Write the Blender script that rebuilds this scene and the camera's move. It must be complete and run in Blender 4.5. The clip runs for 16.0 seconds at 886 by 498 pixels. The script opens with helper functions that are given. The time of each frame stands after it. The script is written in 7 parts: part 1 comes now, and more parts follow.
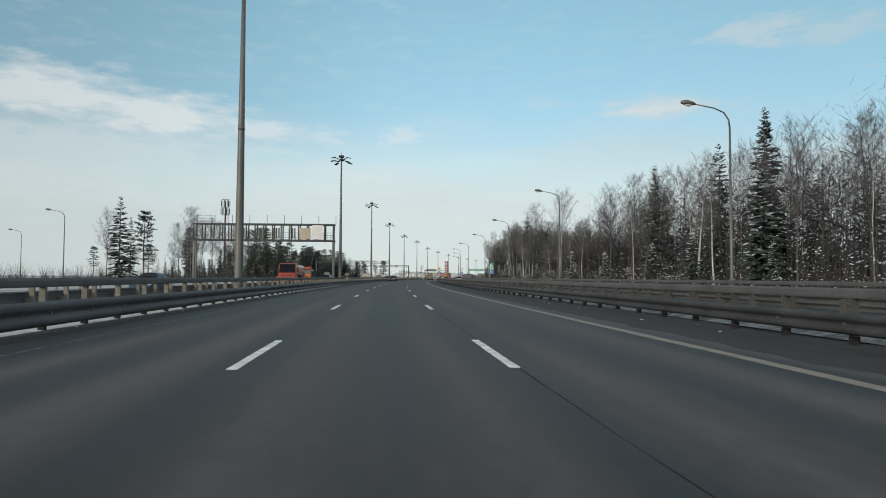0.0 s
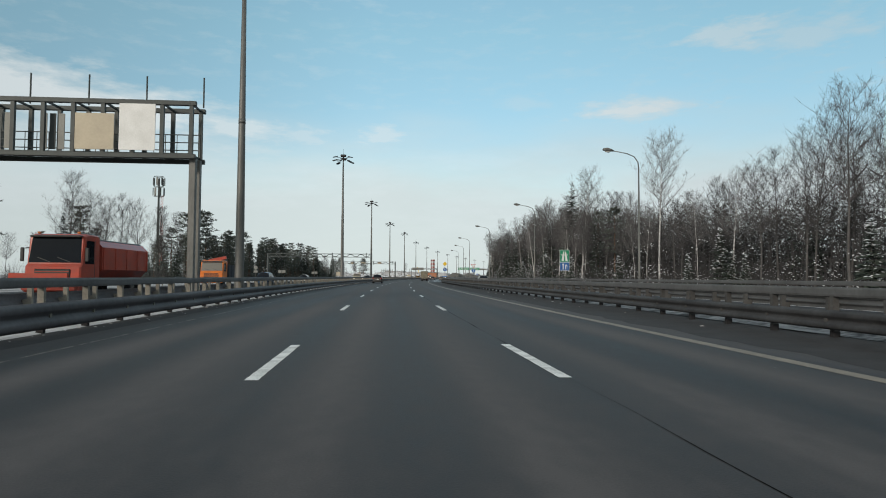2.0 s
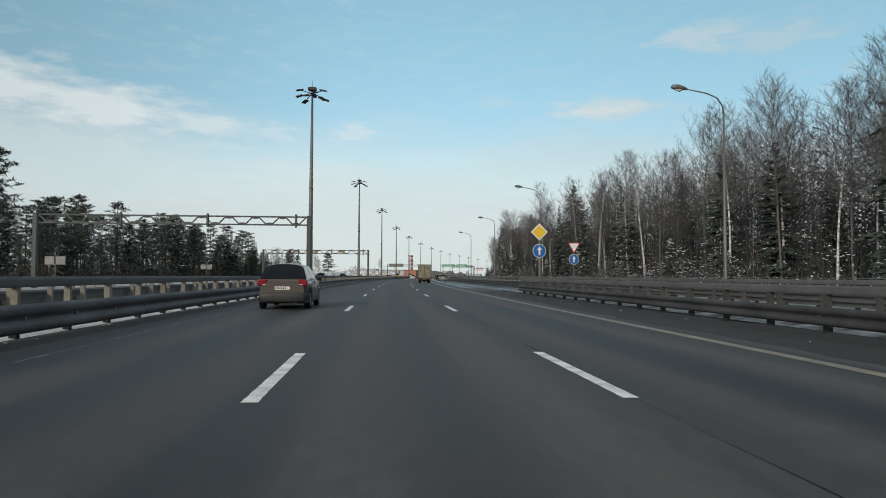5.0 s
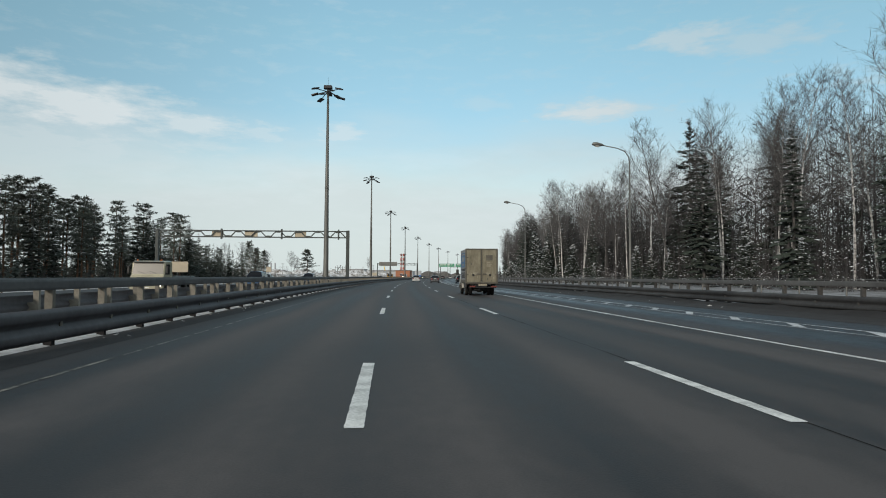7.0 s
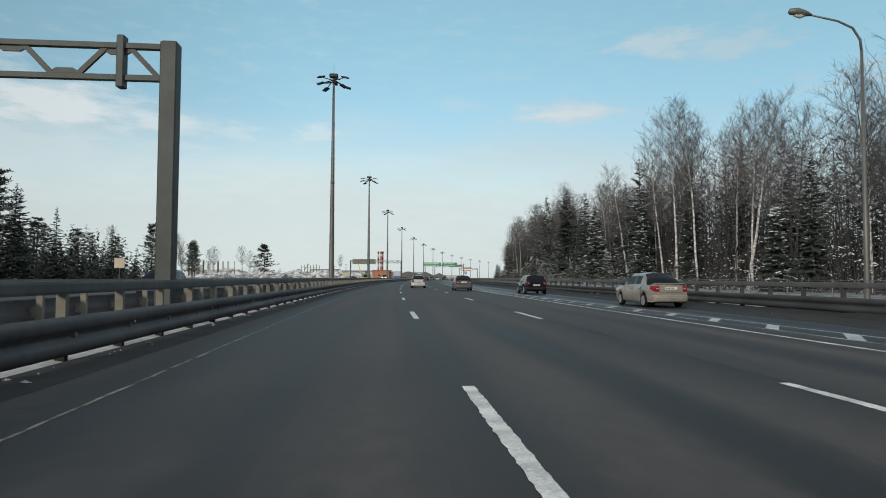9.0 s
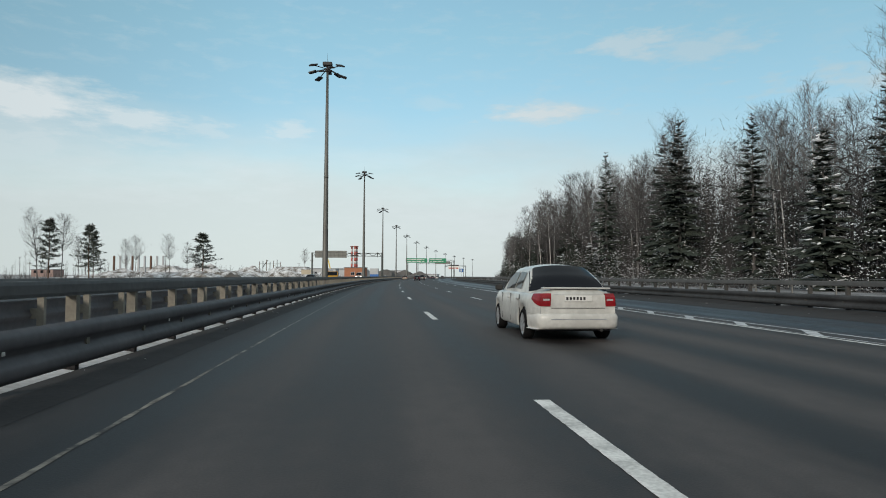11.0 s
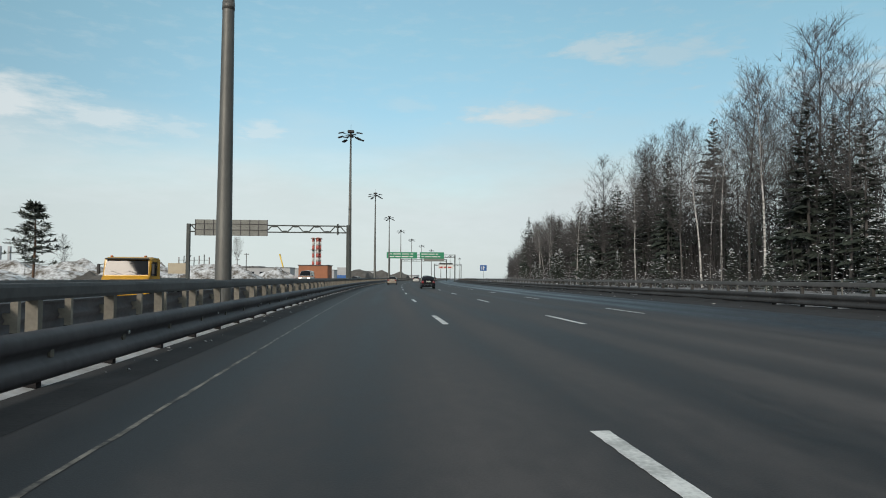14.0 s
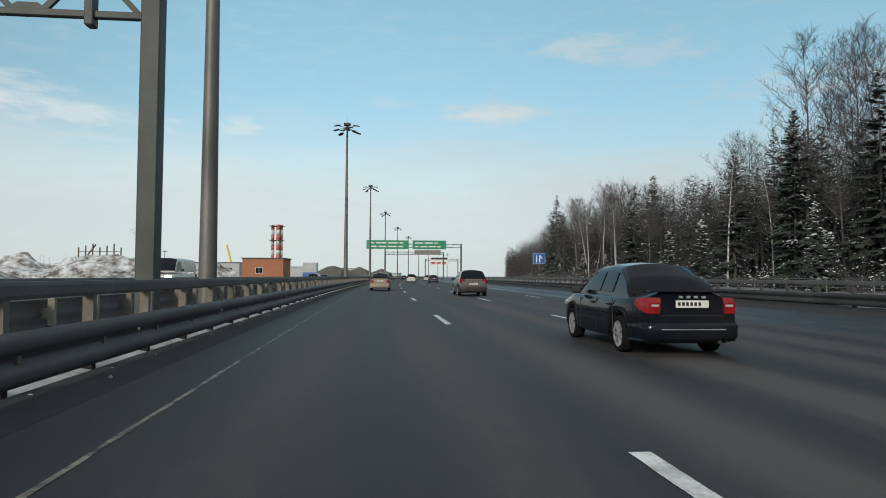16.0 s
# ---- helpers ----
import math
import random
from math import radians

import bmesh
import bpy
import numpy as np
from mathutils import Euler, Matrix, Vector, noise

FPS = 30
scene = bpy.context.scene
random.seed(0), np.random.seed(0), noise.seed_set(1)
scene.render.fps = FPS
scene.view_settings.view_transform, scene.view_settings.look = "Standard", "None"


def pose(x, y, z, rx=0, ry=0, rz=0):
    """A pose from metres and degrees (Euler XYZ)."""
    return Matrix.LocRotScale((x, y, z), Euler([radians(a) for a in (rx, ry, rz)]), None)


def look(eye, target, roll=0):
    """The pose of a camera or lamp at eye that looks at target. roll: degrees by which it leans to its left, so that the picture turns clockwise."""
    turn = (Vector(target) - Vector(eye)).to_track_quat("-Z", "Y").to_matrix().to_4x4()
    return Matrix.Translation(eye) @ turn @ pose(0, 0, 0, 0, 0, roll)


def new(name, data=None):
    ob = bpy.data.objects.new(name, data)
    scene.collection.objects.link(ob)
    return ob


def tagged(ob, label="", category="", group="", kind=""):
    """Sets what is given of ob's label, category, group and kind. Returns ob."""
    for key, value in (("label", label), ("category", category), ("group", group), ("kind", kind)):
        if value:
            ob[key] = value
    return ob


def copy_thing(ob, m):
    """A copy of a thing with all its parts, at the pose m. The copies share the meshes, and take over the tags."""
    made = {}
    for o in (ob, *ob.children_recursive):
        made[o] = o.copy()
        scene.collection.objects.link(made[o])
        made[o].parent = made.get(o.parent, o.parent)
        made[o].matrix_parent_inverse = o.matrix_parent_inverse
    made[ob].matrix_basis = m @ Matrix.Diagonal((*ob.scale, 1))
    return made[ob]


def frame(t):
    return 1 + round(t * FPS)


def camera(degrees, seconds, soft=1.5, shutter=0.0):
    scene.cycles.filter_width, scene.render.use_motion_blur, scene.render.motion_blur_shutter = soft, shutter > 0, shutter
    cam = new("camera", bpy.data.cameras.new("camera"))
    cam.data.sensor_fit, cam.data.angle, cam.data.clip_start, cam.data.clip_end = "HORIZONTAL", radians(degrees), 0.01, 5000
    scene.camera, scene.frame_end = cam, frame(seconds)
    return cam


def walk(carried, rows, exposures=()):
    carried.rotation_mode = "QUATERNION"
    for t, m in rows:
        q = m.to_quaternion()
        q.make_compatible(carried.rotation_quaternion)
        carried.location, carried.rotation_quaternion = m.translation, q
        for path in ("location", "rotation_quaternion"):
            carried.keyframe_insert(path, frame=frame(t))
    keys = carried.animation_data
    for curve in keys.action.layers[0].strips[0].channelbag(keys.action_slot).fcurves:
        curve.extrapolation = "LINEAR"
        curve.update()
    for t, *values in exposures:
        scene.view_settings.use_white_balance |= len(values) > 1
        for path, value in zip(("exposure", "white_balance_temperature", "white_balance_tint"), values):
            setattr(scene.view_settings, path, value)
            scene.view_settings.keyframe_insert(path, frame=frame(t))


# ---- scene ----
# The road is an arc that bends gently to the right. Places on it are given as
# s (metres along it), d (metres to the right of the left lane line) and z.
RADIUS = 2274.0
EYE = 1.218


def P(s, d, z=0.0):
    a = s / RADIUS
    return Vector((RADIUS - (RADIUS - d) * math.cos(a), (RADIUS - d) * math.sin(a), z))


def M(s, d, z=0.0, turn=0.0):
    """Pose on the road: x to the right, y along the road, turned by some degrees to the left."""
    return Matrix.Translation(P(s, d, z)) @ Matrix.Rotation(-s / RADIUS + radians(turn), 4, "Z")


# seconds, s, d, turn to the right of the road's line, tilt upwards (radians)
PATH = [
    (0.0, 0.00, 1.952, 0.0943, 0.0436),
    (0.5, 16.29, 1.953, 0.0944, 0.0444),
    (1.0, 32.51, 1.815, 0.0901, 0.0441),
    (1.5, 48.68, 1.639, 0.0941, 0.0435),
    (2.0, 64.91, 1.507, 0.0954, 0.0431),
    (2.5, 81.19, 1.457, 0.0982, 0.0418),
    (3.0, 97.45, 1.505, 0.0975, 0.0421),
    (3.5, 113.68, 1.628, 0.0964, 0.0446),
    (4.0, 129.86, 1.573, 0.0975, 0.0447),
    (4.2, 136.35, 1.515, 0.0976, 0.0428),
    (5.3, 172.10, 1.120, 0.0955, 0.0408),
    (6.5, 211.09, 0.565, 0.0908, 0.0389),
    (7.0, 227.44, 0.265, 0.0850, 0.0424),
    (7.5, 243.84, -0.061, 0.0850, 0.0437),
    (8.0, 260.26, -0.427, 0.0866, 0.0454),
    (8.5, 276.76, -0.721, 0.0919, 0.0432),
    (9.0, 293.37, -0.969, 0.0940, 0.0441),
    (9.2, 299.92, -1.057, 0.0927, 0.0445),
    (10.3, 335.65, -1.450, 0.0993, 0.0428),
    (11.5, 374.59, -1.768, 0.1061, 0.0413),
    (12.0, 390.95, -1.861, 0.1071, 0.0397),
    (12.5, 407.35, -1.893, 0.1086, 0.0421),
    (13.0, 423.54, -1.819, 0.1082, 0.0427),
    (13.5, 439.52, -1.767, 0.1060, 0.0435),
    (14.0, 455.58, -1.790, 0.1024, 0.0447),
    (14.5, 471.67, -1.845, 0.1046, 0.0436),
    (15.0, 487.79, -1.824, 0.1057, 0.0432),
    (15.5, 504.00, -1.840, 0.1051, 0.0440),
    (16.0, 520.28, -1.848, 0.1059, 0.0419),
]
cam = camera(68.4, 16.0, soft=1.0)
ROWS = []
for t, s, d, turn, tilt in PATH:
    eye = P(s, d, EYE)
    a = s / RADIUS + turn
    way = Vector((math.sin(a) * math.cos(tilt), math.cos(a) * math.cos(tilt), math.sin(tilt)))
    ROWS.append((t, look(eye, eye + way * 10, 0.3)))
walk(cam, ROWS, exposures=[(0.0, 0.0), (16.0, 0.0)])

# ---- sky and sun ----
SUN_AZ, SUN_EL = radians(-140), radians(20)
world = bpy.data.worlds.new("winter_sky")
scene.world = world
world.use_nodes = True
wn, wl = world.node_tree.nodes, world.node_tree.links
wn.clear()


def wmath(op, a, b=None, c=None, clamp=False):
    n = wn.new("ShaderNodeMath")
    n.operation, n.use_clamp = op, clamp
    for i, v in enumerate((a, b, c)):
        if v is None:
            continue
        if isinstance(v, (int, float)):
            n.inputs[i].default_value = v
        else:
            wl.new(v, n.inputs[i])
    return n.outputs[0]


sky = wn.new("ShaderNodeTexSky")
sky.sky_type = "NISHITA"
sky.sun_disc = False
sky.sun_elevation, sky.sun_rotation = SUN_EL, SUN_AZ
sky.altitude, sky.air_density, sky.dust_density, sky.ozone_density = 50, 1.0, 0.6, 1.2
coord = wn.new("ShaderNodeTexCoord")
sep = wn.new("ShaderNodeSeparateXYZ")
wl.new(coord.outputs["Generated"], sep.inputs[0])
AZ = wmath("ARCTAN2", sep.outputs[0], sep.outputs[1])
EL = wmath("ARCSINE", sep.outputs[2])
comb = wn.new("ShaderNodeCombineXYZ")
wl.new(wmath("MULTIPLY", AZ, 5.0), comb.inputs[0])
wl.new(wmath("MULTIPLY", EL, 17.0), comb.inputs[1])
fluff = wn.new("ShaderNodeTexNoise")
fluff.inputs["Scale"].default_value, fluff.inputs["Detail"].default_value = 3.6, 9.0
fluff.inputs["Roughness"].default_value = 0.62
wl.new(comb.outputs[0], fluff.inputs["Vector"])
FL = fluff.outputs["Fac"]
wide = wn.new("ShaderNodeTexNoise")
wide.inputs["Scale"].default_value, wide.inputs["Detail"].default_value = 0.7, 4.0
wl.new(comb.outputs[0], wide.inputs["Vector"])


def cloud(az, el, wide_az, wide_el, amount, ragged=1.5):
    """A soft bank of cloud round one direction, torn at its edge by the noise."""
    u = wmath("DIVIDE", wmath("SUBTRACT", AZ, az), wide_az)
    v = wmath("DIVIDE", wmath("SUBTRACT", EL, el), wide_el)
    r = wmath("SQRT", wmath("ADD", wmath("MULTIPLY", u, u), wmath("MULTIPLY", v, v)))
    r = wmath("ADD", r, wmath("MULTIPLY", wmath("SUBTRACT", FL, 0.5), -2.0 * ragged))
    return wmath("MULTIPLY", wmath("MULTIPLY", wmath("SUBTRACT", 1.0, r), 1.35, clamp=True), amount)


banks = [
    cloud(0.417, 0.245, 0.11, 0.021, 0.9, 1.0), cloud(0.25, 0.262, 0.06, 0.014, 0.22),
    cloud(0.55, 0.335, 0.09, 0.024, 0.55), cloud(0.64, 0.322, 0.10, 0.03, 0.4),
    cloud(-0.47, 0.236, 0.20, 0.052, 0.95, 0.8), cloud(-0.32, 0.222, 0.17, 0.045, 0.95, 0.8), cloud(-0.17, 0.212, 0.10, 0.026, 0.75, 1.0),
    cloud(-0.45, 0.165, 0.55, 0.085, 0.7, 0.6),
    cloud(0.52, 0.085, 0.48, 0.125, 0.9, 0.4),
    cloud(0.03, 0.212, 0.055, 0.02, 0.6), cloud(-0.09, 0.208, 0.06, 0.015, 0.5),
    cloud(0.17, 0.178, 0.12, 0.02, 0.45), cloud(0.28, 0.19, 0.06, 0.014, 0.4),
    cloud(-0.75, 0.22, 0.35, 0.07, 0.8, 1.2), cloud(1.1, 0.25, 0.4, 0.05, 0.6, 1.3),
]
cover = banks[0]
for b in banks[1:]:
    cover = wmath("MAXIMUM", cover, b)
# the veil that thickens towards the horizon
thick = wn.new("ShaderNodeMapRange")
thick.interpolation_type = "SMOOTHSTEP"
thick.inputs["From Min"].default_value, thick.inputs["From Max"].default_value = 0.27, 0.10
wl.new(wmath("ADD", EL, wmath("MULTIPLY", wmath("SUBTRACT", wide.outputs["Fac"], 0.5), -0.16)), thick.inputs["Value"])
veil = wmath("MULTIPLY", thick.outputs[0], 0.95)
# thin wisps
wisp = wmath("MULTIPLY", wmath("MULTIPLY", wmath("SUBTRACT", FL, 0.5), 3.2, clamp=True), wmath("MULTIPLY", wide.outputs["Fac"], 0.5))
cover = wmath("MAXIMUM", cover, wisp)
bright = cover
cover = wmath("MAXIMUM", cover, veil)
# broken cloud, unseen behind and overhead, added to make the light more neutral
aside = wn.new("ShaderNodeMapRange")
aside.interpolation_type = "SMOOTHSTEP"
aside.inputs["From Min"].default_value, aside.inputs["From Max"].default_value = 0.95, 1.7
wl.new(wmath("ABSOLUTE", AZ), aside.inputs["Value"])
overhead = wn.new("ShaderNodeMapRange")
overhead.interpolation_type = "SMOOTHSTEP"
overhead.inputs["From Min"].default_value, overhead.inputs["From Max"].default_value = 0.5, 0.85
wl.new(EL, overhead.inputs["Value"])
rest = wmath("MULTIPLY", wmath("MAXIMUM", aside.outputs[0], overhead.outputs[0]), wmath("ADD", 0.55, wmath("MULTIPLY", FL, 0.6)), clamp=True)
bright = wmath("MAXIMUM", bright, wmath("MULTIPLY", rest, 0.4))
cover = wmath("MAXIMUM", cover, rest)
skyscale = wn.new("ShaderNodeMixRGB")
skyscale.blend_type, skyscale.inputs[0].default_value = "MULTIPLY", 1.0
lift = wn.new("ShaderNodeMapRange")
lift.inputs["From Min"].default_value, lift.inputs["From Max"].default_value = 0.2, 0.45
lift.inputs["To Min"].default_value, lift.inputs["To Max"].default_value = 0.92, 1.2
wl.new(EL, lift.inputs["Value"])
lifted = wn.new("ShaderNodeMixRGB")
lifted.blend_type, lifted.inputs[0].default_value = "MULTIPLY", 1.0
wl.new(sky.outputs[0], lifted.inputs[1])
wl.new(lift.outputs[0], lifted.inputs[2])
wl.new(lifted.outputs[0], skyscale.inputs[1])
hue = wn.new("ShaderNodeMixRGB")
hue.inputs[1].default_value, hue.inputs[2].default_value = (1.07, 1.17, 1.06, 1), (1.10, 1.26, 1.03, 1)
rise = wn.new("ShaderNodeMapRange")
rise.inputs["From Min"].default_value, rise.inputs["From Max"].default_value = 0.2, 0.36
wl.new(EL, rise.inputs["Value"])
wl.new(rise.outputs[0], hue.inputs[0])
wl.new(hue.outputs[0], skyscale.inputs[2])
tone = wn.new("ShaderNodeMixRGB")
tone.inputs[1].default_value = (4.42, 4.95, 5.0, 1)
tone.inputs[2].default_value = (5.0, 5.5, 5.65, 1)
wl.new(bright, tone.inputs[0])
mixsky = wn.new("ShaderNodeMixRGB")
wl.new(cover, mixsky.inputs[0])
wl.new(skyscale.outputs[0], mixsky.inputs[1])
wl.new(tone.outputs[0], mixsky.inputs[2])
# the sky is a little deeper away from the low sun
deep = wn.new("ShaderNodeMapRange")
deep.interpolation_type = "SMOOTHSTEP"
deep.inputs["From Min"].default_value, deep.inputs["From Max"].default_value = -0.1, 0.75
deep.inputs["To Min"].default_value, deep.inputs["To Max"].default_value = 1.0, 0.8
wl.new(wmath("ABSOLUTE", AZ), deep.inputs["Value"])
dim = wn.new("ShaderNodeMixRGB")
dim.blend_type, dim.inputs[0].default_value = "MULTIPLY", 1.0
wl.new(mixsky.outputs[0], dim.inputs[1])
back = wn.new("ShaderNodeBackground")
back.inputs["Strength"].default_value = 0.15
wl.new(deep.outputs[0], dim.inputs[2])
wl.new(dim.outputs[0], back.inputs["Color"])
wout = wn.new("ShaderNodeOutputWorld")
wl.new(back.outputs[0], wout.inputs["Surface"])

sun_data = bpy.data.lights.new("sun", "SUN")
sun_data.energy, sun_data.angle, sun_data.color = 2.2, radians(12), (1.0, 0.89, 0.76)
sun = new("sun", sun_data)
sun_dir = Vector((math.sin(SUN_AZ) * math.cos(SUN_EL), math.cos(SUN_AZ) * math.cos(SUN_EL), math.sin(SUN_EL)))
sun.matrix_basis = look(sun_dir * 100, (0, 0, 0))


# ---- materials ----
def material(name, color, rough=0.8, metal=0.0, color2=None, scale=3.0, fine=40.0, bump=0.2, mix=0.5, spec=0.5, stretch=(1, 1, 1), island=0.0):
    """A surface with stains at one scale and grain at a finer one."""
    m = bpy.data.materials.new(name)
    m.use_nodes = True
    n, l = m.node_tree.nodes, m.node_tree.links
    bs = n["Principled BSDF"]
    bs.inputs["Roughness"].default_value, bs.inputs["Metallic"].default_value = rough, metal
    bs.inputs["Specular IOR Level"].default_value = spec
    co = n.new("ShaderNodeTexCoord")
    mp = n.new("ShaderNodeMapping")
    mp.inputs["Scale"].default_value = stretch
    l.new(co.outputs["Object"], mp.inputs[0])
    n1, n2 = n.new("ShaderNodeTexNoise"), n.new("ShaderNodeTexNoise")
    n1.inputs["Scale"].default_value, n1.inputs["Detail"].default_value = scale, 6
    n2.inputs["Scale"].default_value, n2.inputs["Detail"].default_value = fine, 3
    l.new(mp.outputs[0], n1.inputs["Vector"])
    l.new(mp.outputs[0], n2.inputs["Vector"])
    ad = n.new("ShaderNodeMath")
    ad.operation = "MULTIPLY_ADD"
    l.new(n2.outputs["Fac"], ad.inputs[0])
    ad.inputs[1].default_value = 0.5
    l.new(n1.outputs["Fac"], ad.inputs[2])
    rp = n.new("ShaderNodeMapRange")
    rp.inputs["From Min"].default_value, rp.inputs["From Max"].default_value = 0.75 - mix / 2.2, 0.75 + mix / 2.2
    l.new(ad.outputs[0], rp.inputs["Value"])
    c2 = color2 or tuple(c * 0.62 for c in color)
    mx = n.new("ShaderNodeMixRGB")
    mx.inputs[1].default_value, mx.inputs[2].default_value = (*color, 1), (*c2, 1)
    l.new(rp.outputs[0], mx.inputs[0])
    result = mx.outputs[0]
    if island:
        ob = n.new("ShaderNodeObjectInfo")
        hs = n.new("ShaderNodeHueSaturation")
        mr = n.new("ShaderNodeMapRange")
        mr.inputs["To Min"].default_value, mr.inputs["To Max"].default_value = 1 - island, 1 + island
        l.new(ob.outputs["Random"], mr.inputs["Value"])
        l.new(mr.outputs[0], hs.inputs["Value"])
        l.new(result, hs.inputs["Color"])
        result = hs.outputs[0]
    l.new(result, bs.inputs["Base Color"])
    if bump:
        bp = n.new("ShaderNodeBump")
        bp.inputs["Strength"].default_value, bp.inputs["Distance"].default_value = bump, 0.01
        l.new(ad.outputs[0], bp.inputs["Height"])
        l.new(bp.outputs[0], bs.inputs["Normal"])
    return m


def glow(name, color, strength):
    m = bpy.data.materials.new(name)
    m.use_nodes = True
    bs = m.node_tree.nodes["Principled BSDF"]
    bs.inputs["Base Color"].default_value = (*color, 1)
    bs.inputs["Emission Color"].default_value = (*color, 1)
    bs.inputs["Emission Strength"].default_value = strength
    bs.inputs["Roughness"].default_value = 0.3
    return m


def asphalt_material(name, tracks, rough=(0.62, 0.9), wet_from=None):
    """Worn asphalt: salt-grey wheel tracks, dark strips of wet dirt between them and at the edges, fine grit.
    The UV map holds d and s in metres."""
    m = bpy.data.materials.new(name)
    m.use_nodes = True
    n, l = m.node_tree.nodes, m.node_tree.links
    bs = n["Principled BSDF"]
    uv = n.new("ShaderNodeUVMap")
    sp = n.new("ShaderNodeSeparateXYZ")
    l.new(uv.outputs[0], sp.inputs[0])

    def mth(op, a, b=None, clamp=False):
        k = n.new("ShaderNodeMath")
        k.operation, k.use_clamp = op, clamp
        for i, v in enumerate((a, b)):
            if v is None:
                continue
            if isinstance(v, (int, float)):
                k.inputs[i].default_value = v
            else:
                l.new(v, k.inputs[i])
        return k.outputs[0]

    def nz(scale, detail, stretch):
        mp = n.new("ShaderNodeMapping")
        mp.inputs["Scale"].default_value = stretch
        l.new(uv.outputs[0], mp.inputs[0])
        t = n.new("ShaderNodeTexNoise")
        t.inputs["Scale"].default_value, t.inputs["Detail"].default_value = scale, detail
        l.new(mp.outputs[0], t.inputs["Vector"])
        return t.outputs["Fac"]

    long_stain = nz(0.9, 6, (1, 0.03, 1))
    blotch = nz(0.25, 7, (1, 0.35, 1))
    grit = nz(55.0, 2, (1, 1, 1))
    mottle = nz(5.0, 5, (1, 0.5, 1))
    # wheel tracks: two in each 3.75 m lane
    wave = mth("COSINE", mth("MULTIPLY", mth("SUBTRACT", sp.outputs[0], 0.95), 2 * math.pi / 1.875))
    tr = mth("MULTIPLY", wave, tracks)
    v = mth("ADD", mth("ADD", mth("MULTIPLY", mth("SUBTRACT", long_stain, 0.5), 1.9), mth("MULTIPLY", mth("SUBTRACT", blotch, 0.5), 0.9)), tr)
    v = mth("ADD", v, mth("MULTIPLY", mth("SUBTRACT", grit, 0.5), 0.95))
    v = mth("ADD", v, mth("MULTIPLY", mth("SUBTRACT", mottle, 0.5), 0.85))
    # the left lane and the hard shoulder stay darker with damp dirt
    off = mth("MULTIPLY", mth("ADD", mth("MULTIPLY", mth("ADD", sp.outputs[0], 0.6), -0.32), 0.0, clamp=True), -0.34)
    v = mth("ADD", v, off)
    v = mth("ADD", v, 0.5, clamp=True)
    mx = n.new("ShaderNodeMixRGB")
    mx.inputs[1].default_value, mx.inputs[2].default_value = (0.0185, 0.0172, 0.018, 1), (0.079, 0.073, 0.0735, 1)
    l.new(v, mx.inputs[0])
    shade = mx.outputs[0]
    if wet_from is not None:
        # damp ground, ragged at its edge, darker and smoother; the blue tint paints reflected sky
        damp = mth("MULTIPLY", mth("ADD", mth("SUBTRACT", sp.outputs[0], wet_from), mth("MULTIPLY", mth("SUBTRACT", long_stain, 0.5), 2.2)), 1.1, clamp=True)
        dk = n.new("ShaderNodeMixRGB")
        dk.inputs[2].default_value = (0.022, 0.024, 0.030, 1)
        l.new(mth("MULTIPLY", damp, 0.8), dk.inputs[0])
        l.new(shade, dk.inputs[1])
        shade = dk.outputs[0]
    l.new(shade, bs.inputs["Base Color"])
    rg = n.new("ShaderNodeMapRange")
    rg.inputs["To Min"].default_value, rg.inputs["To Max"].default_value = rough
    l.new(v, rg.inputs["Value"])
    l.new(mth("SUBTRACT", rg.outputs[0], mth("MULTIPLY", damp, 0.26)) if wet_from is not None else rg.outputs[0], bs.inputs["Roughness"])
    bs.inputs["Specular IOR Level"].default_value = 0.3
    bp = n.new("ShaderNodeBump")
    bp.inputs["Strength"].default_value, bp.inputs["Distance"].default_value = 0.35, 0.006
    l.new(grit, bp.inputs["Height"])
    l.new(bp.outputs[0], bs.inputs["Normal"])
    return m


def worn_paint(name, color, wear=0.45, under=(0.045, 0.045, 0.046)):
    """Road paint, worn through to the asphalt in flecks."""
    return material(name, color, 0.75, 0, under, scale=2.2, fine=26, bump=0.1, mix=wear)


ASPHALT = asphalt_material("asphalt_worn", 0.34)
ASPHALT_DAMP = asphalt_material("asphalt_damp", 0.27, wet_from=7.9)
ASPHALT_OLD = asphalt_material("asphalt_side_wet", 0.05, wet_from=7.9)
PAINT = worn_paint("road_paint", (0.74, 0.74, 0.72), 0.3, (0.42, 0.42, 0.41))
PAINT_DIRTY = worn_paint("road_paint_dirty", (0.25, 0.215, 0.17), 0.6, (0.14, 0.122, 0.1))
PAINT_FADED = material("road_paint_faded", (0.24, 0.22, 0.19), 0.8, 0, (0.035, 0.033, 0.033), scale=2.5, fine=14, bump=0, mix=0.3)
TAR = material("tar_seam", (0.018, 0.018, 0.018), 1.0, 0, (0.03, 0.03, 0.03), scale=3, bump=0, spec=0.0)
SLUSH = worn_paint("slush", (0.68, 0.7, 0.72), 0.6, (0.2, 0.21, 0.23))
SNOW_DIRTY = material("roadside_snow", (0.5, 0.5, 0.51), 0.85, 0, (0.16, 0.15, 0.14), scale=1.1, fine=9, bump=0.6, mix=0.55)
MEDIAN_SNOW = material("median_snow", (0.66, 0.67, 0.69), 0.85, 0, (0.34, 0.335, 0.33), scale=1.1, fine=9, bump=0.5, mix=0.5)
SHOULDER = material("damp_shoulder_dirt", (0.036, 0.0335, 0.0345), 0.95, 0, (0.017, 0.016, 0.017), scale=1.2, fine=18, bump=0.5)
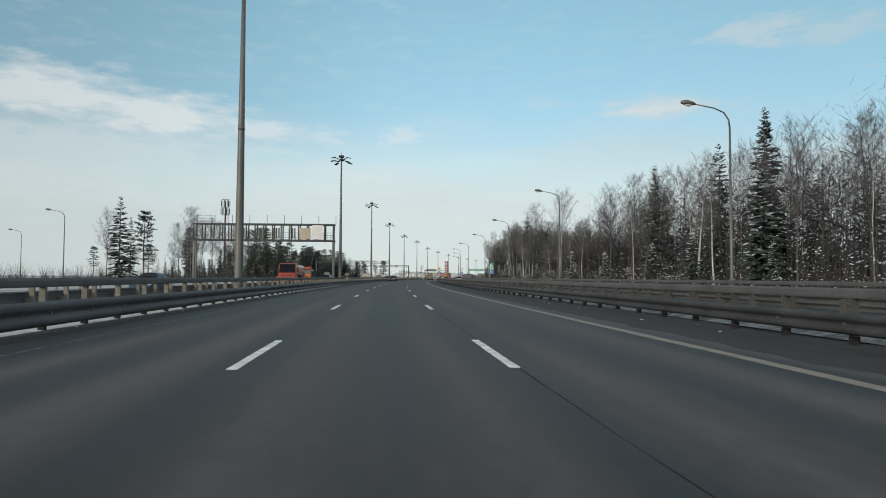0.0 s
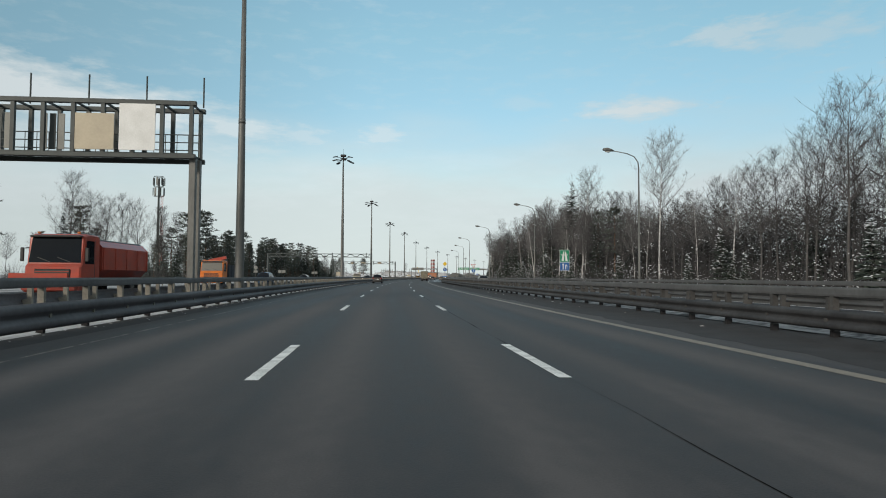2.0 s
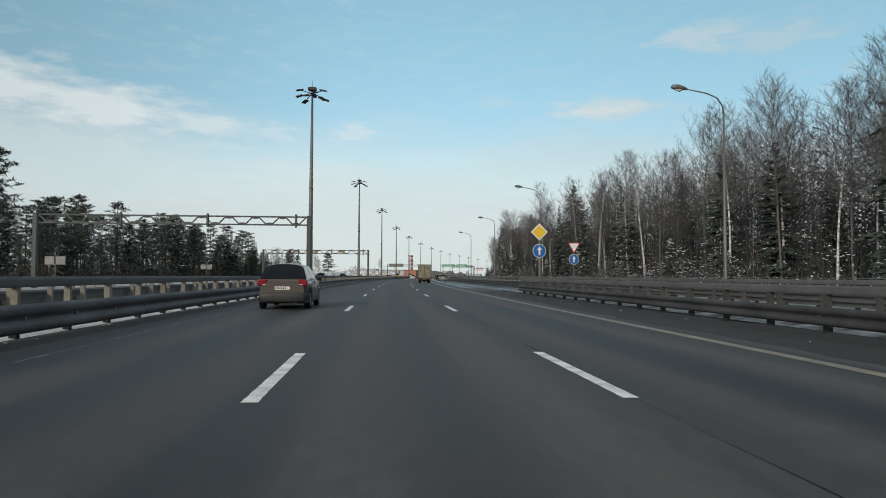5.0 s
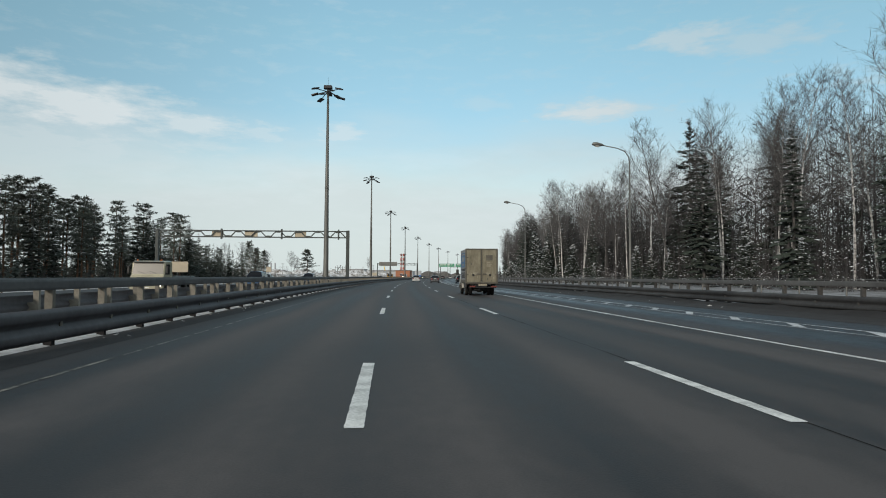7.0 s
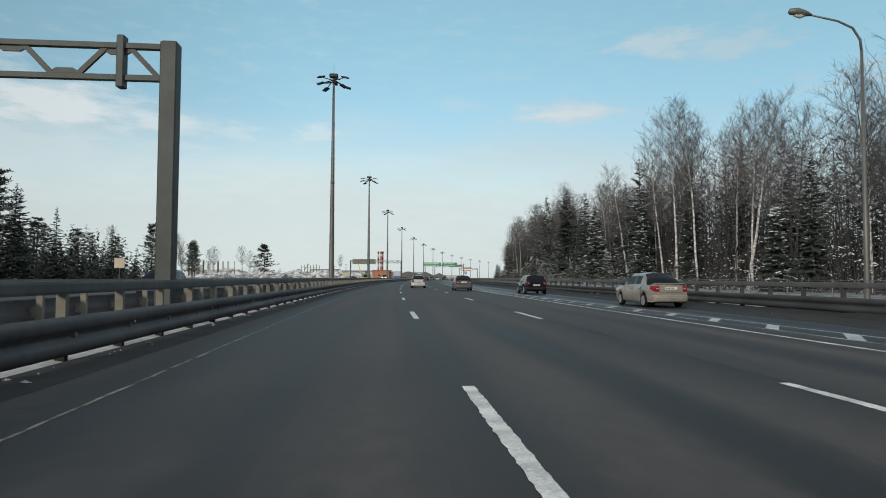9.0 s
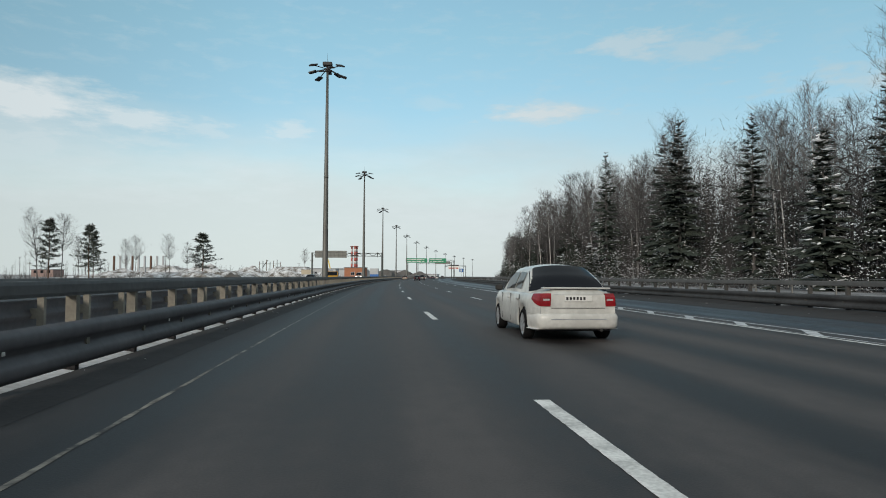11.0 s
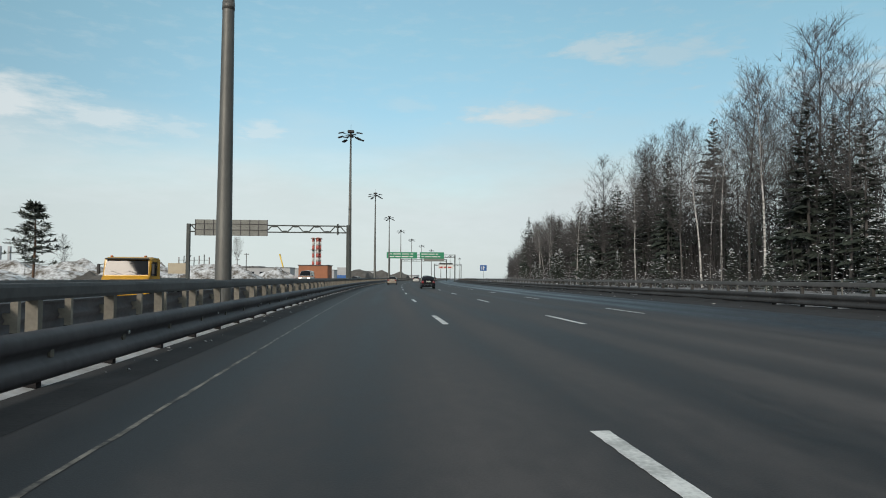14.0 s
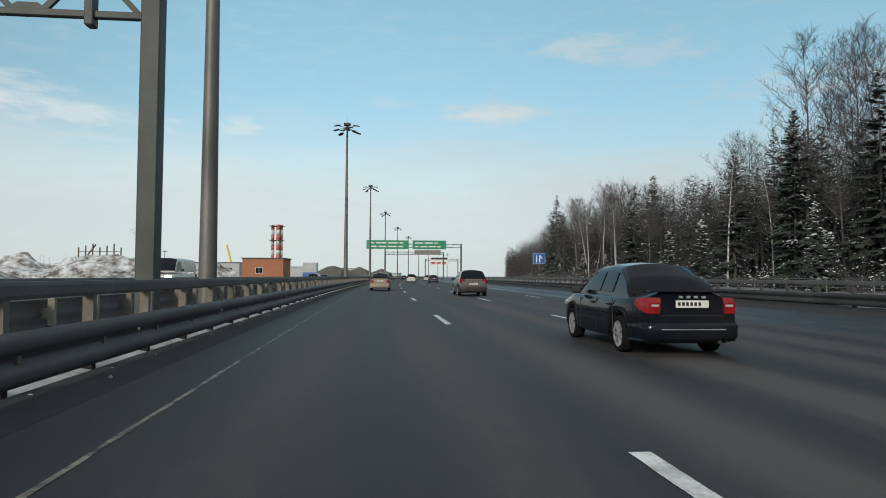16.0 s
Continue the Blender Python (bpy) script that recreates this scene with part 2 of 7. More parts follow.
FOREST_FLOOR = material("patchy_forest_snow", (0.34, 0.35, 0.37), 0.95, 0, (0.05, 0.045, 0.042), scale=0.7, fine=4, bump=0.6, mix=0.42)
SEPARATOR = material("grimy_snow_ridge", (0.36, 0.35, 0.35), 0.9, 0, (0.035, 0.033, 0.033), scale=1.3, fine=6, bump=0.6, mix=0.36)
# road grit, its colour taken darker for the black shade under the beams
DIRT_SHADED = material("road_dirt", (0.022, 0.0205, 0.022), 0.95, 0, (0.010, 0.0095, 0.0105), scale=1.6, fine=22, bump=0.7)
GROUND = material("winter_ground", (0.42, 0.43, 0.45), 0.95, 0, (0.075, 0.06, 0.045), scale=0.12, fine=0.9, bump=0.5, mix=0.55)
GALV = material("galvanised_steel", (0.135, 0.135, 0.135), 0.65, 0.2, (0.075, 0.074, 0.074), scale=0.9, fine=9, bump=0.08, mix=0.6)
GALV_DARK = material("dirty_galvanised_beam", (0.112, 0.106, 0.112), 0.66, 0.1, (0.05, 0.047, 0.05), scale=0.6, fine=7, bump=0.08, mix=0.6)
GALV_POST = material("dusty_steel_post", (0.215, 0.198, 0.165), 0.75, 0.05, (0.13, 0.12, 0.10), scale=3, fine=20, bump=0.08, island=0.18)
POLE = material("galvanised_pole", (0.17, 0.17, 0.16), 0.55, 0.45, (0.11, 0.11, 0.105), scale=1.5, fine=14, bump=0.05, stretch=(1, 1, 0.3))
STEEL_DARK = material("painted_gantry_steel", (0.062, 0.072, 0.070), 0.6, 0.2, (0.042, 0.048, 0.047), scale=2, fine=15, bump=0.05)
BLACK = material("black_fitting", (0.02, 0.02, 0.022), 0.5, 0.1, scale=3, bump=0.05)
BEAM_MID = material("grimy_steel_beam", (0.12, 0.12, 0.12), 0.62, 0.2, (0.055, 0.054, 0.054), scale=0.6, fine=7, bump=0.08, mix=0.6)
# grimy steel, toned darker overall to hold the shade on the beam's lower half
BEAM_GRIME_SHADE = material("mud_caked_steel_beam", (0.062, 0.062, 0.064), 0.75, 0.1, (0.018, 0.0175, 0.019), scale=0.7, fine=8, bump=0.15, mix=0.6)
POST_GREY = material("grimy_steel_post", (0.075, 0.073, 0.07), 0.8, 0.05, (0.04, 0.038, 0.037), scale=3, fine=20, bump=0.08, island=0.2)
SIGN_BACK = material("bare_sign_back", (0.2, 0.205, 0.19), 0.55, 0.2, (0.14, 0.145, 0.135), scale=1.2, fine=12, bump=0.04)
SIGN_BACK_TAN = material("tan_sign_back", (0.46, 0.40, 0.30), 0.6, 0.1, (0.38, 0.33, 0.25), scale=1.2, fine=12, bump=0.04)
WHITE = material("white_paint", (0.75, 0.75, 0.74), 0.5, 0, (0.6, 0.6, 0.58), scale=1.5, fine=15, bump=0.04)
GREEN = material("green_sign_face", (0.01, 0.24, 0.12), 0.45, 0, (0.008, 0.2, 0.1), scale=1, bump=0.02)
BLUE = material("blue_sign_face", (0.012, 0.11, 0.36), 0.45, 0, (0.01, 0.09, 0.3), scale=1, bump=0.02)
YELLOW = material("yellow_sign_face", (0.75, 0.5, 0.03), 0.45, 0, (0.65, 0.43, 0.03), scale=1, bump=0.02)
RED = material("red_paint", (0.45, 0.03, 0.025), 0.45, 0, (0.35, 0.025, 0.02), scale=1, bump=0.02)
REFLECT = material("reflector", (0.6, 0.6, 0.58), 0.3, 0, scale=3, bump=0)
CHIM = material("white_chimney_band", (0.66, 0.62, 0.6), 0.6, 0, (0.5, 0.47, 0.45), scale=0.6, bump=0.05)
CHIM_RED = material("faded_red_chimney_band", (0.5, 0.14, 0.12), 0.6, 0, (0.42, 0.12, 0.1), scale=0.6, bump=0.05)
GLASS_LAMP = material("lamp_glass", (0.5, 0.5, 0.48), 0.25, 0, scale=3, bump=0)


# ---- mesh helpers ----
def mesh(name, verts, faces, mat, smooth=False):
    me = bpy.data.meshes.new(name)
    me.from_pydata(verts, [], faces)
    me.materials.append(mat)
    if smooth:
        me.polygons.foreach_set("use_smooth", [True] * len(me.polygons))
    me.update()
    return me


def part(name, me, parent=None, label="", m=None):
    ob = new(name, me)
    if parent is not None:
        ob.parent = parent
    if m is not None:
        ob.matrix_basis = m
    if label:
        tagged(ob, label)
    return ob


def thing(name, label, category, m=None, group="", kind=""):
    ob = new(name)
    ob.empty_display_size = 0.3
    if m is not None:
        ob.matrix_basis = m
    return tagged(ob, label, category, group, kind)


def setting(name, me, label=""):
    return tagged(new(name, me), label or name.replace("_", " "), "", "", "structure")


class Build:
    """Collects boxes, tubes and sheets into one mesh."""

    def __init__(self):
        self.v, self.f = [], []

    def add(self, verts, faces):
        o = len(self.v)
        self.v.extend([tuple(p) for p in verts])
        self.f.extend([tuple(i + o for i in q) for q in faces])
        return self

    def box(self, a, b, bevel=0.0):
        """A box from corner a to corner b, its edges cut off by bevel."""
        (x0, y0, z0), (x1, y1, z1) = a, b
        if bevel <= 0:
            v = [(x, y, z) for z in (z0, z1) for y in (y0, y1) for x in (x0, x1)]
            return self.add(v, [(0, 2, 3, 1), (4, 5, 7, 6), (0, 1, 5, 4), (2, 6, 7, 3), (0, 4, 6, 2), (1, 3, 7, 5)])
        e = bevel
        rings = []
        for z, k in ((z0, e), (z0 + e, 0), (z1 - e, 0), (z1, e)):
            xa, xb, ya, yb = x0 + k, x1 - k, y0 + k, y1 - k
            rings.append([(xa + e, ya, z), (xb - e, ya, z), (xb, ya + e, z), (xb, yb - e, z), (xb - e, yb, z), (xa + e, yb, z), (xa, yb - e, z), (xa, ya + e, z)])
        v = [p for r in rings for p in r]
        f = [tuple(range(7, -1, -1)), tuple(range(24, 32))]
        for r in range(3):
            for i in range(8):
                j = (i + 1) % 8
                f.append((r * 8 + i, r * 8 + j, r * 8 + 8 + j, r * 8 + 8 + i))
        return self.add(v, f)

    def tube(self, pts, radii, sides=8, caps=True):
        pts = [Vector(p) for p in pts]
        n = len(pts)
        if isinstance(radii, (int, float)):
            radii = [radii] * n
        v, f = [], []
        for i, p in enumerate(pts):
            t = (pts[min(i + 1, n - 1)] - pts[max(i - 1, 0)]).normalized()
            ref = Vector((0, 0, 1)) if abs(t.z) < 0.9 else Vector((1, 0, 0))
            u = t.cross(ref).normalized()
            w = t.cross(u)
            for k in range(sides):
                a = 2 * math.pi * k / sides
                v.append(p + (u * math.cos(a) + w * math.sin(a)) * radii[i])
        for i in range(n - 1):
            for k in range(sides):
                j = (k + 1) % sides
                f.append((i * sides + k, i * sides + j, (i + 1) * sides + j, (i + 1) * sides + k))
        if caps:
            f.append(tuple(range(sides - 1, -1, -1)))
            f.append(tuple((n - 1) * sides + k for k in range(sides)))
        return self.add(v, f)

    def bar(self, a, b, w, h):
        """A square bar from a to b."""
        a, b = Vector(a), Vector(b)
        t = (b - a).normalized()
        ref = Vector((0, 0, 1)) if abs(t.z) < 0.9 else Vector((0, 1, 0))
        u = t.cross(ref).normalized() * w / 2
        k = u.cross(t).normalized() * h / 2
        v = [p + x + y for p in (a, b) for x, y in ((-u, -k), (u, -k), (u, k), (-u, k))]
        return self.add(v, [(3, 2, 1, 0), (4, 5, 6, 7), (0, 1, 5, 4), (1, 2, 6, 5), (2, 3, 7, 6), (3, 0, 4, 7)])

    def mesh(self, name, mat, smooth=False):
        return mesh(name, self.v, self.f, mat, smooth)


def strip(name, s0, s1, profile, mat, step=4.0, shift=None, smooth=False, thick=0.0):
    """Sweeps a profile of (d, z) along the road from s0 to s1; shift(s) moves it sideways. UV: d and s in metres."""
    n = max(1, round((s1 - s0) / step))
    v, f, uvs = [], [], []
    k = len(profile)
    for i in range(n + 1):
        s = s0 + (s1 - s0) * i / n
        o = shift(s) if shift else 0.0
        for d, z in profile:
            v.append(P(s, d + o, z))
            uvs.append((d + o, s))
    for i in range(n):
        for j in range(k - 1):
            a = i * k + j
            f.append((a, a + 1, a + k + 1, a + k))
    me = mesh(name, v, f, mat, smooth)
    layer = me.uv_layers.new(name="UVMap")
    flat = [c for lp in me.loops for c in uvs[lp.vertex_index]]
    layer.data.foreach_set("uv", flat)
    return me


def lerp_table(rows):
    """A smooth function through (s, value) rows."""
    xs, ys = [r[0] for r in rows], [r[1] for r in rows]

    def g(s):
        if s <= xs[0]:
            return ys[0]
        for i in range(len(xs) - 1):
            if s <= xs[i + 1]:
                u = (s - xs[i]) / (xs[i + 1] - xs[i])
                u = u * u * (3 - 2 * u)
                return ys[i] + (ys[i + 1] - ys[i]) * u
        return ys[-1]
    return g

# ---- the ground, the roads and their markings ----
S0, S1 = -40.0, 1400.0
outer = lerp_table([(0, 20.3), (160, 20.0), (200, 18.0), (255, 15.0), (315, 13.6), (400, 14.3), (510, 15.8), (700, 16.3)])

gv, gf = [], []
rings = [0, 40, 90, 160, 260, 420, 700, 1200, 2200, 4200]
c0 = P(300, 0)
for r in rings[1:]:
    for i in range(48):
        a = 2 * math.pi * i / 48
        gv.append((c0.x + r * math.cos(a), c0.y + r * math.sin(a), -0.12))
gv.append((c0.x, c0.y, -0.12))
for i in range(48):
    gf.append((len(gv) - 1, i, (i + 1) % 48))
    for k in range(len(rings) - 2):
        gf.append((k * 48 + i, (k + 1) * 48 + i, (k + 1) * 48 + (i + 1) % 48, k * 48 + (i + 1) % 48))
setting("ground", mesh("ground", gv, gf, GROUND), "snowy winter ground with bare brown patches")

setting("road", strip("road", S0, S1, [(x, 0.0) for x in (-5.6, -3.75, 0, 3.75, 6.9)], ASPHALT, 6), "dark worn asphalt carriageway with salt-grey wheel tracks")
setting("right_shoulder", strip("right_shoulder", S0, 226, [(6.9, 0.0), (8.5, 0.0), (10.6, 0.0)], ASPHALT, 6), "dark asphalt shoulder beside the crash barrier")
setting("joining_lane", strip("joining_lane", 226, S1, [(6.9, 0.0), (8.5, 0.0), (10.6, 0.0)], ASPHALT_DAMP, 6), "damp bluish asphalt of the joining lane")
setting("slip_road", strip("slip_road", S0, S1, [(10.6, -0.004), (13.0, -0.004), (15, -0.004), (21.5, -0.004)], ASPHALT_OLD, 6), "dark wet asphalt of the side road")
setting("oncoming_road", strip("oncoming_road", S0, S1, [(-25.5, -0.01), (-21, -0.01), (-16, -0.01), (-9.2, -0.01)], ASPHALT, 6), "asphalt carriageway of the oncoming traffic")
setting("median", strip("median", S0, S1, [(-9.2, 0.0), (-9.0, 0.03), (-7.5, 0.06), (-5.5, 0.04), (-5.3, 0.004)], MEDIAN_SNOW, 3), "snow-covered median strip")
setting("shoulder_dirt", strip("shoulder_dirt", S0, S1, [(-5.35, 0.03), (-5.0, 0.016), (-4.6, 0.003)], SHOULDER, 3), "dark dirt along the road edge")
setting("verge", strip("verge", S0, S1, [(0, 0.0), (0.7, 0.12), (3.0, 0.1)], SNOW_DIRTY, 4, shift=lambda s: outer(s) - 0.1), "dirty snow verge at the forest side")
setting("forest_floor", strip("forest_floor", S0, S1, [(3.0, 0.1), (5, 0.15), (8, 0.05), (14, 0.2), (24, 0.2), (40, 0.1), (60, -0.14)], FOREST_FLOOR, 4, shift=lambda s: outer(s) - 0.1), "patchy snow and dead leaves on the forest floor")
setting("left_verge", strip("left_verge", S0, S1, [(-48, -0.1), (-36, -0.08), (-30, -0.15), (-25.4, 0.0)], SNOW_DIRTY, 5), "snowy verge beyond the oncoming road")
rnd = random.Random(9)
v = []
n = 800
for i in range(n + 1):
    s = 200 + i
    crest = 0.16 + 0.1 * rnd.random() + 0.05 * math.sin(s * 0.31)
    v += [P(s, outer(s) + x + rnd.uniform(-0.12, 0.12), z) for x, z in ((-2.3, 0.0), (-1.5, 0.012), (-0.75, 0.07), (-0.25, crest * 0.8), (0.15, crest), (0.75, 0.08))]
setting("verge_dirt", mesh("verge_dirt", v, [(6 * i + k, 6 * i + k + 1, 6 * i + k + 7, 6 * i + k + 6) for i in range(n) for k in range(5)], DIRT_SHADED), "bank of grit toned dark for the shade under the forest-side barrier")
setting("separator", strip("separator", S0, 212, [(10.5, 0.1), (11.2, 0.2), (12.2, 0.22), (13.0, 0.12), (13.3, 0.0)], SEPARATOR, 3), "dirty snow between the main road and the side road")
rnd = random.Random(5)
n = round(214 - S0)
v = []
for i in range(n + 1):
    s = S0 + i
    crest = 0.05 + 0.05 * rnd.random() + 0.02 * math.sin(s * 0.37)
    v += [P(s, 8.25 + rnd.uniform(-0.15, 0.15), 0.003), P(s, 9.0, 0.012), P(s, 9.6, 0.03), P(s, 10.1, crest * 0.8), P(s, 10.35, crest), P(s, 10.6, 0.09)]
setting("separator_dirt", mesh("separator_dirt", v, [(6 * i + k, 6 * i + k + 1, 6 * i + k + 7, 6 * i + k + 6) for i in range(n) for k in range(5)], DIRT_SHADED), "grit along the right road edge, toned darker for the barrier's shade")


def marking(name, s0, s1, d, width, mat, label, step=3.0, shift=None, rough_edge=0.0, z=0.004):
    rnd = random.Random(len(name) + int(s0))
    n = max(2, round((s1 - s0) / step))
    v, f = [], []
    for i in range(n + 1):
        s = s0 + (s1 - s0) * i / n
        o = d + (shift(s) if shift else 0)
        v += [P(s, o - width / 2 + rnd.uniform(0, rough_edge), z), P(s, o + width / 2 - rnd.uniform(0, rough_edge), z)]
    f = [(2 * i, 2 * i + 1, 2 * i + 3, 2 * i + 2) for i in range(n)]
    return setting(name, mesh(name, v, f, mat), label)


marking("edge_line_left", S0, 900, -3.75, 0.07, PAINT_FADED, "faded thin edge line", 0.35, rough_edge=0.02)
marking("joining_line", 228, 431, 7.55, 0.17, PAINT, "white edge line of the joining lane", 1.2, rough_edge=0.04)
marking("edge_line_right", S0, 227, 7.53, 0.29, PAINT_DIRTY, "dirty pale edge line", 1.2, rough_edge=0.03)
marking("road_seam", S0, 330, 3.80, 0.04, TAR, "dark tar seam in the asphalt", 1.5, rough_edge=0.04, z=0.003)


def dash_mesh(i):
    rnd = random.Random(i)
    n, v = 44, []
    for k in range(n + 1):
        y = 3.95 * k / n
        e = 0.022 if i % 3 == 0 else 0.01
        v += [(-0.085 + rnd.uniform(0, e), y, 0), (0.085 - rnd.uniform(0, e * 0.7), y, 0)]
    return mesh("dash", v, [(2 * k, 2 * k + 1, 2 * k + 3, 2 * k + 2) for k in range(n)], PAINT)


DASHES = [dash_mesh(i) for i in range(6)]
for name, d, first in (("lane_line", 0.0, 0), ("lane_line", 3.75, 0), ("lane_line", -13.4, 3), ("lane_line", -17.1, 1)):
    line = tagged(thing(name, "broken white lane line on the asphalt", ""), kind="structure")
    for k in range(-2, 56):
        part("dash", DASHES[(k + first) % 6], line, m=M(8.75 + 16 * k, d, 0.005 if d > -5 else -0.004))
# merge hatching and slush where the side road joins
merge_outer = lerp_table([(214, 12.4), (255, 10.95), (295, 9.62), (340, 8.85), (404, 8.0), (418, 7.6)])
merge_inner = lerp_table([(214, 11.6), (255, 10.15), (292, 8.6), (340, 8.05), (380, 7.75)])
marking("merge_line", 216, 417, 0, 0.15, SLUSH, "slush-covered line of the joining lane", 1.0, shift=merge_outer, rough_edge=0.05)
marking("merge_line_inner", 216, 378, 0, 0.12, SLUSH, "thin line of the joining lane", 1.0, shift=merge_inner, rough_edge=0.06)
hatch = tagged(thing("hatching", "painted hatching half covered by slush", ""), kind="structure")
for k in range(68):
    s = 220 + 2.85 * k
    e = 1.3
    lo, hi = (merge_inner(s) + 0.06, merge_outer(s + e) - 0.08) if s < 340 else (7.65, merge_outer(s + e) - 0.08)
    v = [P(s, lo, 0.007), P(s + 0.55, lo, 0.007), P(s + 0.55 + e, hi, 0.007), P(s + e, hi, 0.007)]
    part("stripe", mesh("stripe", v, [(0, 1, 2, 3)], SLUSH), hatch)
for k in range(9):
    s = 430 + 16 * k
    part("dash", DASHES[k % 6], hatch, m=M(s, 7.6, 0.005))


# ---- crash barriers ----
def post_mesh(height, side, mat):
    """An open C-shaped post."""
    b = Build()
    b.box((-0.065, -0.05, -0.3), (0.065, -0.042, height), 0)
    b.box((-0.065, -0.042, -0.3), (-0.057, 0.05, height), 0)
    b.box((0.057, -0.042, -0.3), (0.065, 0.05, height), 0)
    if side:
        b.box((0.065, -0.04, 0.35), (0.2, 0.04, 0.55), 0) if side > 0 else b.box((-0.2, -0.04, 0.35), (-0.065, 0.04, 0.55), 0)
    me = b.mesh("post", mat)
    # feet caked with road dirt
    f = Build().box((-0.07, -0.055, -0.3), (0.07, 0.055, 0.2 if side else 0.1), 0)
    foot = f.mesh("foot", DIRT_SHADED)
    return me, foot


def wave_profile(face, low, high, side):
    """A corrugated beam, as (d, z), facing the road on the given side."""
    h = high - low
    depth = 0.08 * side
    out = [(face - depth * 0.9, low), (face - depth * 0.2, low + 0.07 * h), (face, low + 0.12 * h), (face, low + 0.27 * h), (face - depth * 0.2, low + 0.33 * h), (face - depth, low + 0.45 * h), (face - depth, low + 0.52 * h),
           (face - depth * 0.2, low + 0.64 * h), (face, low + 0.7 * h), (face, low + 0.86 * h), (face - depth * 0.2, low + 0.92 * h), (face - depth * 0.95, high)]
    back = [(d - 0.006 * side, z) for d, z in reversed(out)]
    return out + back + [out[0]]


def barrier(s0, s1, d, side, label, low=0.14, high=0.68, rail=True, post=2.0, shift=None, near=560, beam=GALV_DARK, top=GALV, posts=GALV_POST, rail_z=0.96):
    """side: 1 if its beam faces right, -1 if it faces left."""
    root = thing("crash_barrier", label, "crash barrier")
    part("beam", strip("beam", s0, s1, wave_profile(d + 0.25 * side, low, high, side), beam, 4, shift, smooth=True), root, "dirty corrugated steel beam")
    if rail:
        w = 0.07
        prof = [(d + k * (w + e), rail_z + z) for k, e, z in ((-1, 0, 0), (1, 0, 0), (1, 0.01, 0.04), (1, 0.01, 0.14), (1, 0, 0.18), (-1, 0, 0.18), (-1, 0.01, 0.14), (-1, 0.01, 0.04), (-1, 0, 0))]
        part("top_rail", strip("top_rail", s0, s1, prof, top, 4, shift), root, "grey steel top rail")
    pm = post_mesh(rail_z + 0.005 if rail else high, side, posts)
    s = s0 + 1
    far = Build()
    while s < s1:
        o = shift(s) if shift else 0
        m = M(s, d + o, 0)
        if s < near:
            part("post_foot", pm[1], part("post", pm[0], root, m=m))
        else:
            x = [m @ Vector(c) for c in ((-0.065, -0.05, -0.3), (0.065, -0.05, -0.3), (0.065, 0.05, -0.3), (-0.065, 0.05, -0.3), (-0.065, -0.05, 0.96), (0.065, -0.05, 0.96), (0.065, 0.05, 0.96), (-0.065, 0.05, 0.96))]
            far.add(x, [(0, 1, 5, 4), (1, 2, 6, 5), (2, 3, 7, 6), (3, 0, 4, 7), (4, 5, 6, 7)])
        s += post
    if far.v:
        tagged(part("distant_posts", far.mesh("distant_posts", posts), root, "row of far steel posts"), kind="stuff")
    return root


barrier(S0, 1000, -5.45, 1, "grey steel crash barrier with top rail on the snowy median", low=0.12, high=0.66)
barrier(S0 + 0.9, 1000, -8.2, -1, "steel crash barrier facing the oncoming road", high=0.72)
barrier(S0, 206, 10.35, -1, "dirty steel crash barrier with top rail beside the slow lane", low=0.24, high=0.62, rail_z=0.88, beam=BEAM_GRIME_SHADE, posts=POST_GREY)
barrier(S0, 214, 13.1, 1, "steel crash barrier of the side road", low=0.46, high=0.74, rail=False, beam=BEAM_MID, posts=POST_GREY)
barrier(S0, 1000, 0, -1, "dark steel crash barrier at the forest edge", low=0.2, high=0.66, shift=outer, near=520, beam=BEAM_GRIME_SHADE, posts=POST_GREY)
barrier(S0, 900, -25.9, 1, "far steel crash barrier beyond the oncoming road", rail=False, near=1, post=4.0, low=0.3, high=0.66)
# small reflectors on the median barrier's beam
refl = Build().box((-0.006, -0.03, -0.02), (0.006, 0.03, 0.02), 0.004).mesh("reflector", REFLECT)
studs = thing("barrier_reflectors", "row of small white reflectors on the barrier beam", "reflector")
for k in range(60):
    part("reflector", refl, studs, m=M(250 + 5.0 * k, -5.19, 0.45))


